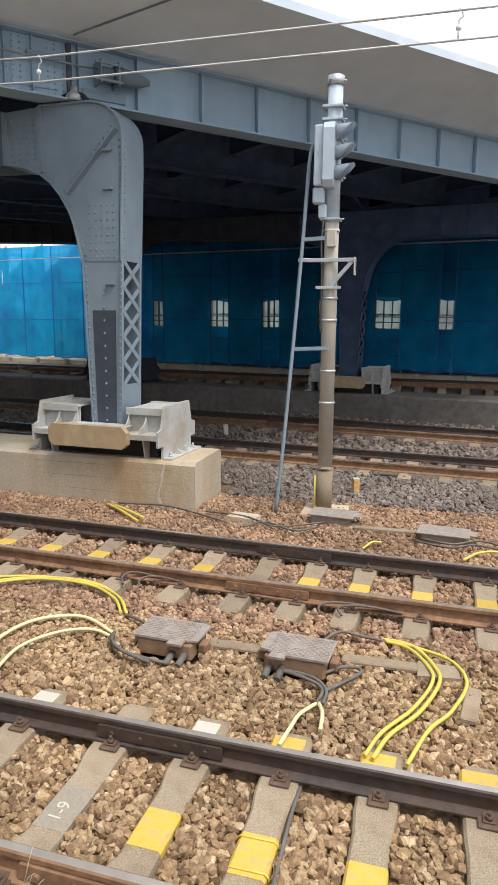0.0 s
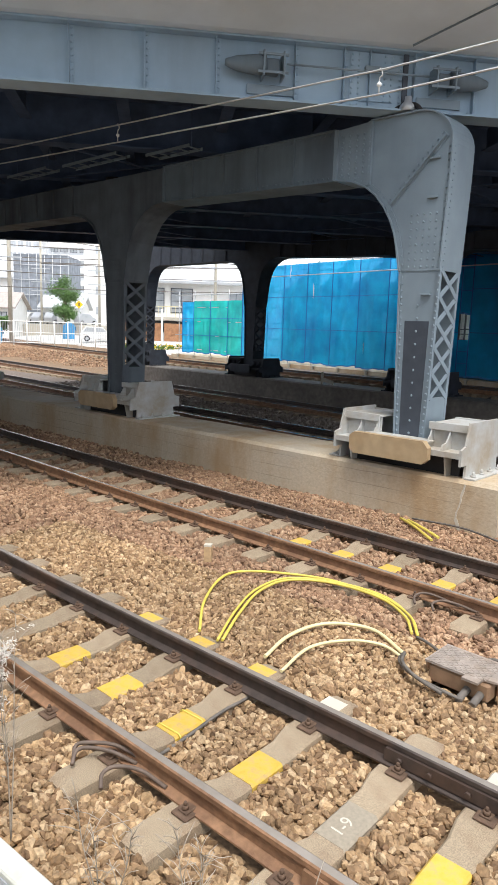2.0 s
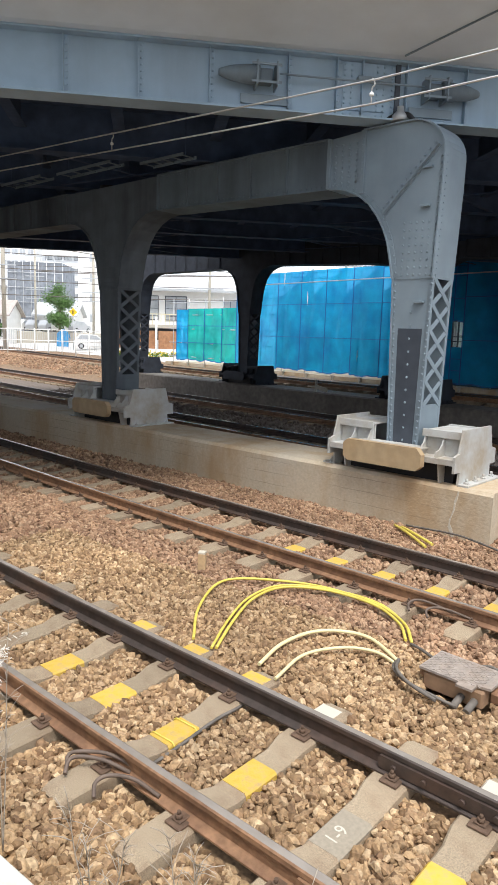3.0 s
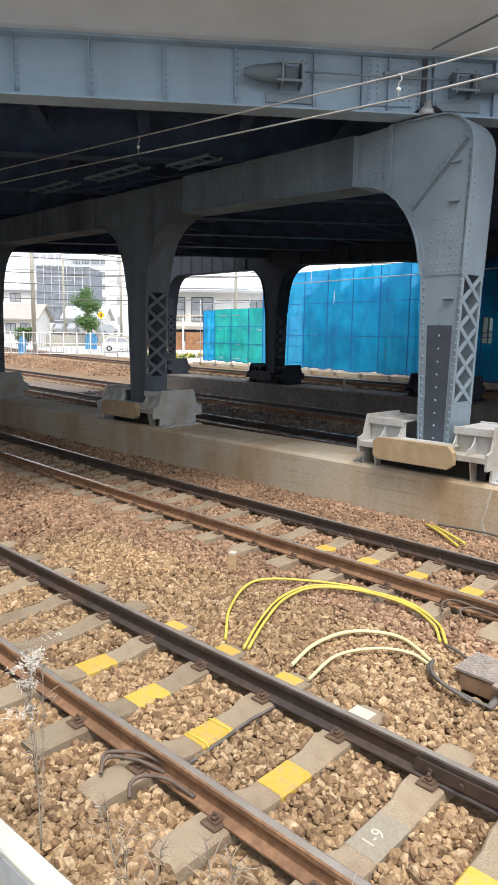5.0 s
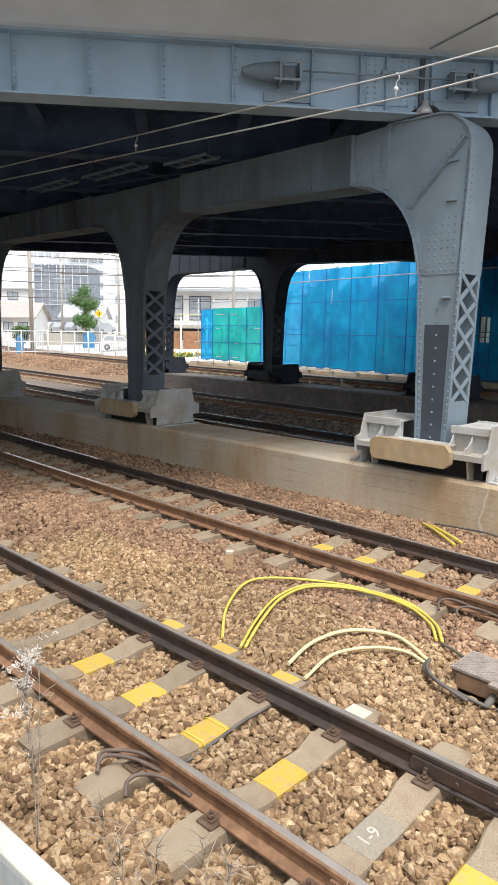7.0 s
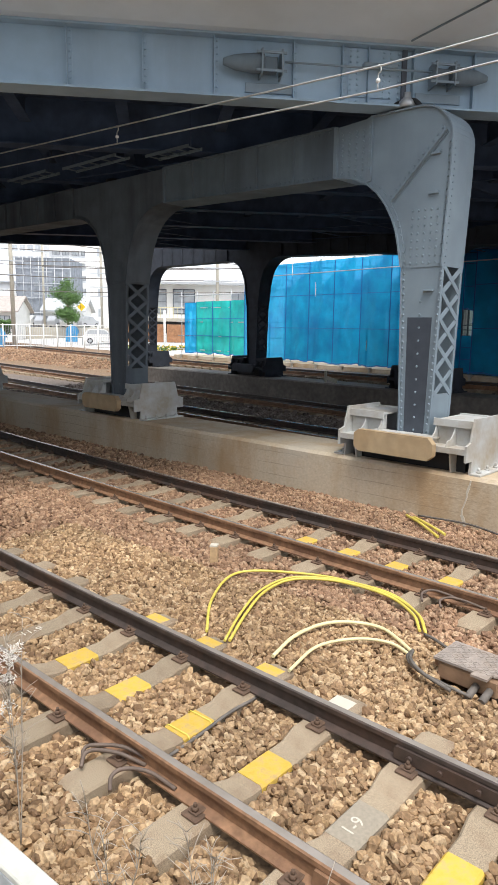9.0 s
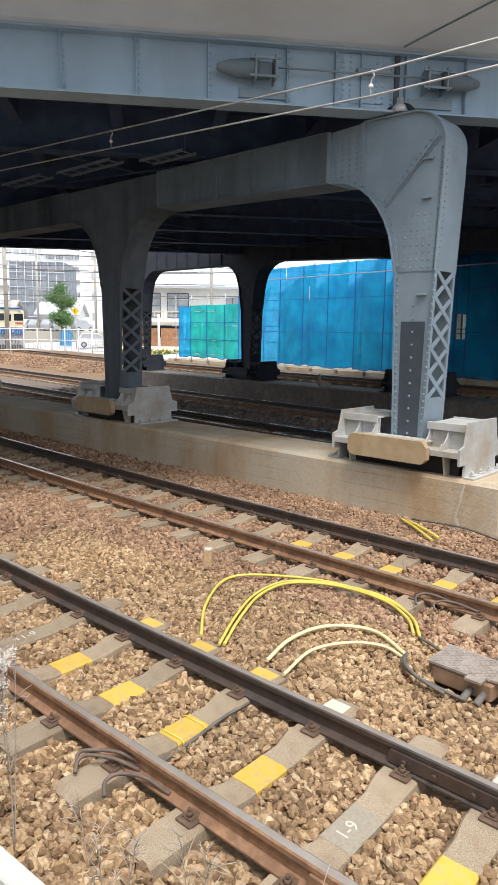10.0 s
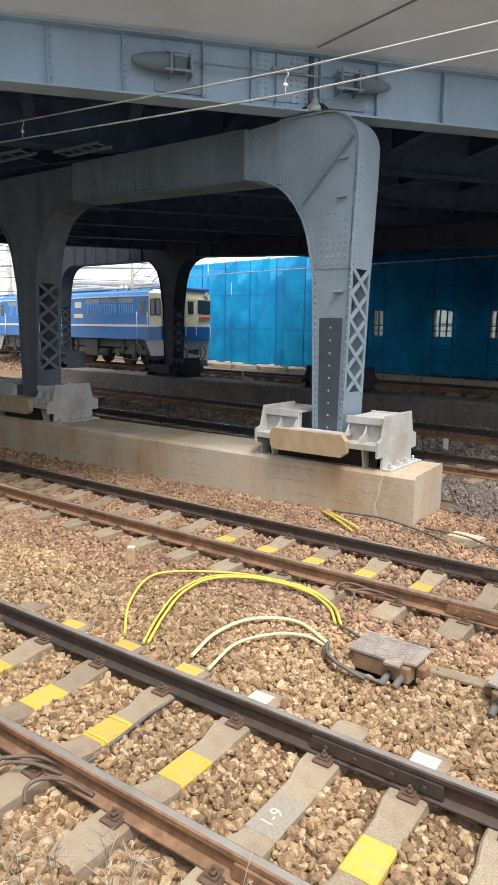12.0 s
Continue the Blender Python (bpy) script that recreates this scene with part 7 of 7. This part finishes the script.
    for u, d, z, turn, m, lab in ((-13.0, 70, 0.65, 10, carw, "white"), (-22.5, 92, 2.2, 60, cars, "silver"), (-20.8, 92, 2.2, 60, carw, "white"), (-19.2, 93, 2.2, 60, cars, "silver"), (-24.4, 93, 2.2, 60, cars, "silver"), (-26.2, 94, 2.2, 60, carw, "white")):
        build_car(town(u, d, z, turn), m, lab + " small car parked beyond the railway")
    bm = bmesh.new()
    box(bm, -10, 9, 0, 18, -1.0, 1.25, 0.05)
    ob = part("parking_terrace", bm, POLE)
    ob.matrix_basis = town(-21, 88, 0.9)
    tagged(ob, "pale concrete parking terrace", "terrace", kind="structure")
    # blue covers and boxes
    bluec = mat("blue_tarpaulin", (0.04, 0.33, 0.62), 0.6, vary=0.15, scale=4, bump=0.3, bump_scale=6)
    for u, d, z, w, h in ((-16.9, 74, 1.0, 1.3, 1.9), (-10.9, 73, 1.0, 2.2, 1.6), (-20.5, 62, 0.5, 0.7, 2.0)):
        bm = bmesh.new()
        rng = random.Random(int(d * 10 + w))
        grid = [[bm.verts.new((-w / 2 + w * i / 6, (rng.uniform(-0.05, 0.05) if 0 < j < 4 else 0) + 0.25 * j, h * (1 - (j / 4) ** 2 * 0.4) * (0.75 + 0.25 * math.sin(math.pi * i / 6)) * (1 if j else 0) - 0.3)) for j in range(5)] for i in range(7)]
        for i in range(6):
            for j in range(4):
                bm.faces.new((grid[i][j], grid[i + 1][j], grid[i + 1][j + 1], grid[i][j + 1])).smooth = True
        bmesh.ops.solidify(bm, geom=bm.faces[:], thickness=0.05)
        ob = part("tarpaulin", bm, bluec)
        ob.matrix_basis = town(u, d, z)
        tagged(ob, "blue tarpaulin over stored goods", "tarpaulin", "tarpaulins")
    build_tree(town(-20.5, 88, 2.2), 6.4, 1.75, 7)
    build_tree(town(-20.2, 86.5, 2.0), 2.6, 1.3, 12)
    build_tree(town(-11.6, 76, 0.8), 3.2, 1.0, 8)
    build_tree(town(-24.2, 74, 0.5), 2.4, 0.9, 9)


def build_car(m, paint, label):
    c = thing("car", m, label, "car", "parked cars")
    bm = bmesh.new()
    prism(bm, [(-1.75, 0.25), (1.75, 0.25), (1.80, 0.55), (1.70, 0.85), (0.95, 0.95), (0.45, 1.42), (-1.25, 1.48), (-1.68, 0.95), (-1.78, 0.80)], -0.75, 0.75)
    bmesh.ops.bevel(bm, geom=bm.edges[:], offset=0.05, segments=1, affect="EDGES")
    part("body", bm, paint, c)
    for y in (-0.765, 0.765):
        for outline in ([(0.82, 0.97), (0.42, 1.34), (-0.30, 1.38), (-0.30, 0.97)], [(-0.38, 0.97), (-0.38, 1.38), (-1.15, 1.38), (-1.45, 0.97)]):
            bm = bmesh.new()
            prism(bm, outline, y - 0.01, y + 0.01)
            part("side_window", bm, GLASS, c)
    for x in (-1.1, 1.15):
        for y in (-0.70, 0.70):
            bm = bmesh.new()
            tube(bm, [(x, y - 0.09, 0.29), (x, y + 0.09, 0.29)], 0.29, 16)
            w = part("wheel", bm, BLACK, c)
            bm = bmesh.new()
            s = 0.095 if y > 0 else -0.095
            tube(bm, [(x, y + s * 0.9, 0.29), (x, y + s, 0.29)], 0.17, 12)
            part("rim", bm, GALV, w)


def build_tree(m, height, spread, seed):
    rng = random.Random(seed)
    t = thing("tree", m, "leafy green street tree", "tree", "trees beyond the railway")
    bark = bpy.data.materials.get("bark") or mat("bark", (0.16, 0.11, 0.075), 0.9, vary=0.25, scale=8, bump=0.4)
    leafm = bpy.data.materials.get("tree_leaves") or mat("tree_leaves", (0.075, 0.155, 0.035), 0.6, vary=0.35, scale=3, bump=0, by_island=0.45)
    bm = bmesh.new()
    tube(bm, [(0, 0, -0.4), (0.05, 0, height * 0.3), (0.0, 0.05, height * 0.62)], [spread * 0.09, spread * 0.07, spread * 0.04], 10)
    tips = []
    for k in range(9):
        a = k * 2.4
        z = height * rng.uniform(0.3, 0.5)
        e = Vector((math.cos(a) * spread * rng.uniform(0.4, 0.75), math.sin(a) * spread * rng.uniform(0.4, 0.75), height * rng.uniform(0.5, 0.88)))
        tube(bm, [(0, 0, z), e * 0.5 + Vector((0, 0, z * 0.55)), e], [spread * 0.035, spread * 0.022, spread * 0.01], 6)
        tips.append(e)
    part("trunk", bm, bark, t)
    tips.append(Vector((0, 0, height * 0.85)))
    V, F = [], []
    for k in range(2600):
        c = rng.choice(tips)
        p = c + Vector((rng.gauss(0, 1), rng.gauss(0, 1), rng.gauss(0, 0.8))) * spread * 0.26
        a = Vector((rng.uniform(-1, 1), rng.uniform(-1, 1), rng.uniform(-0.6, 0.6))).normalized() * 0.13
        b = a.orthogonal().normalized() * 0.07
        i = len(V)
        V += [p - a, p + b, p + a, p - b]
        F += [i, i + 1, i + 2, i + 3]
    ob = new("crown", fast_mesh("crown", [tuple(v) for v in V], F, 4, leafm))
    ob.parent = t
    tagged(ob, kind="stuff")


def build_small_far():
    """Signs and posts between the far tracks."""
    p = thing("track_sign", pose(-14.0, 21.3, -0.1), "leaning pale signpost beside the far track", "sign post")
    bm = bmesh.new()
    bar(bm, (0, 0, 0), (0, 0, 1.05), 0.09, 0.05)
    part("post", bm, POLE, p)
    bm = bmesh.new()
    bar(bm, (0.0, -0.04, 0.80), (0.55, -0.04, 0.66), 0.14, 0.02)
    part("board", bm, POLE, p)


build_sheets()
build_town()
build_small_far()
loco, wheelsets = build_loco()


def motions():
    """The locomotive comes in along the raised line, braking gently, its wheels turning."""
    steps = 360
    dt = 12.0 / steps
    x, run = -28.05, 0.0
    places = [(12.0, x, run)]
    for i in range(steps, 0, -1):
        speed = min(32.0, 12.4 + 6.4 * (12.0 - i * dt))
        x -= speed * dt * math.cos(line_dir(5, x))
        run -= speed * dt
        places.append(((i - 1) * dt, x, run))
    places.reverse()
    rows = []
    for t, x, _ in places[::6]:
        a = line_dir(5, x)
        rows.append((t, pose(x - 0.565 * math.sin(a), line_y(5, x) + 0.565 * math.cos(a), LINES[5][3], 0, 0, math.degrees(a))))
    walk(loco, rows)
    for w, dx in wheelsets:
        walk(w, [(t, pose(dx, 0, 0.56, 0, math.degrees(run / 0.56), 0)) for t, _, run in places])


motions()
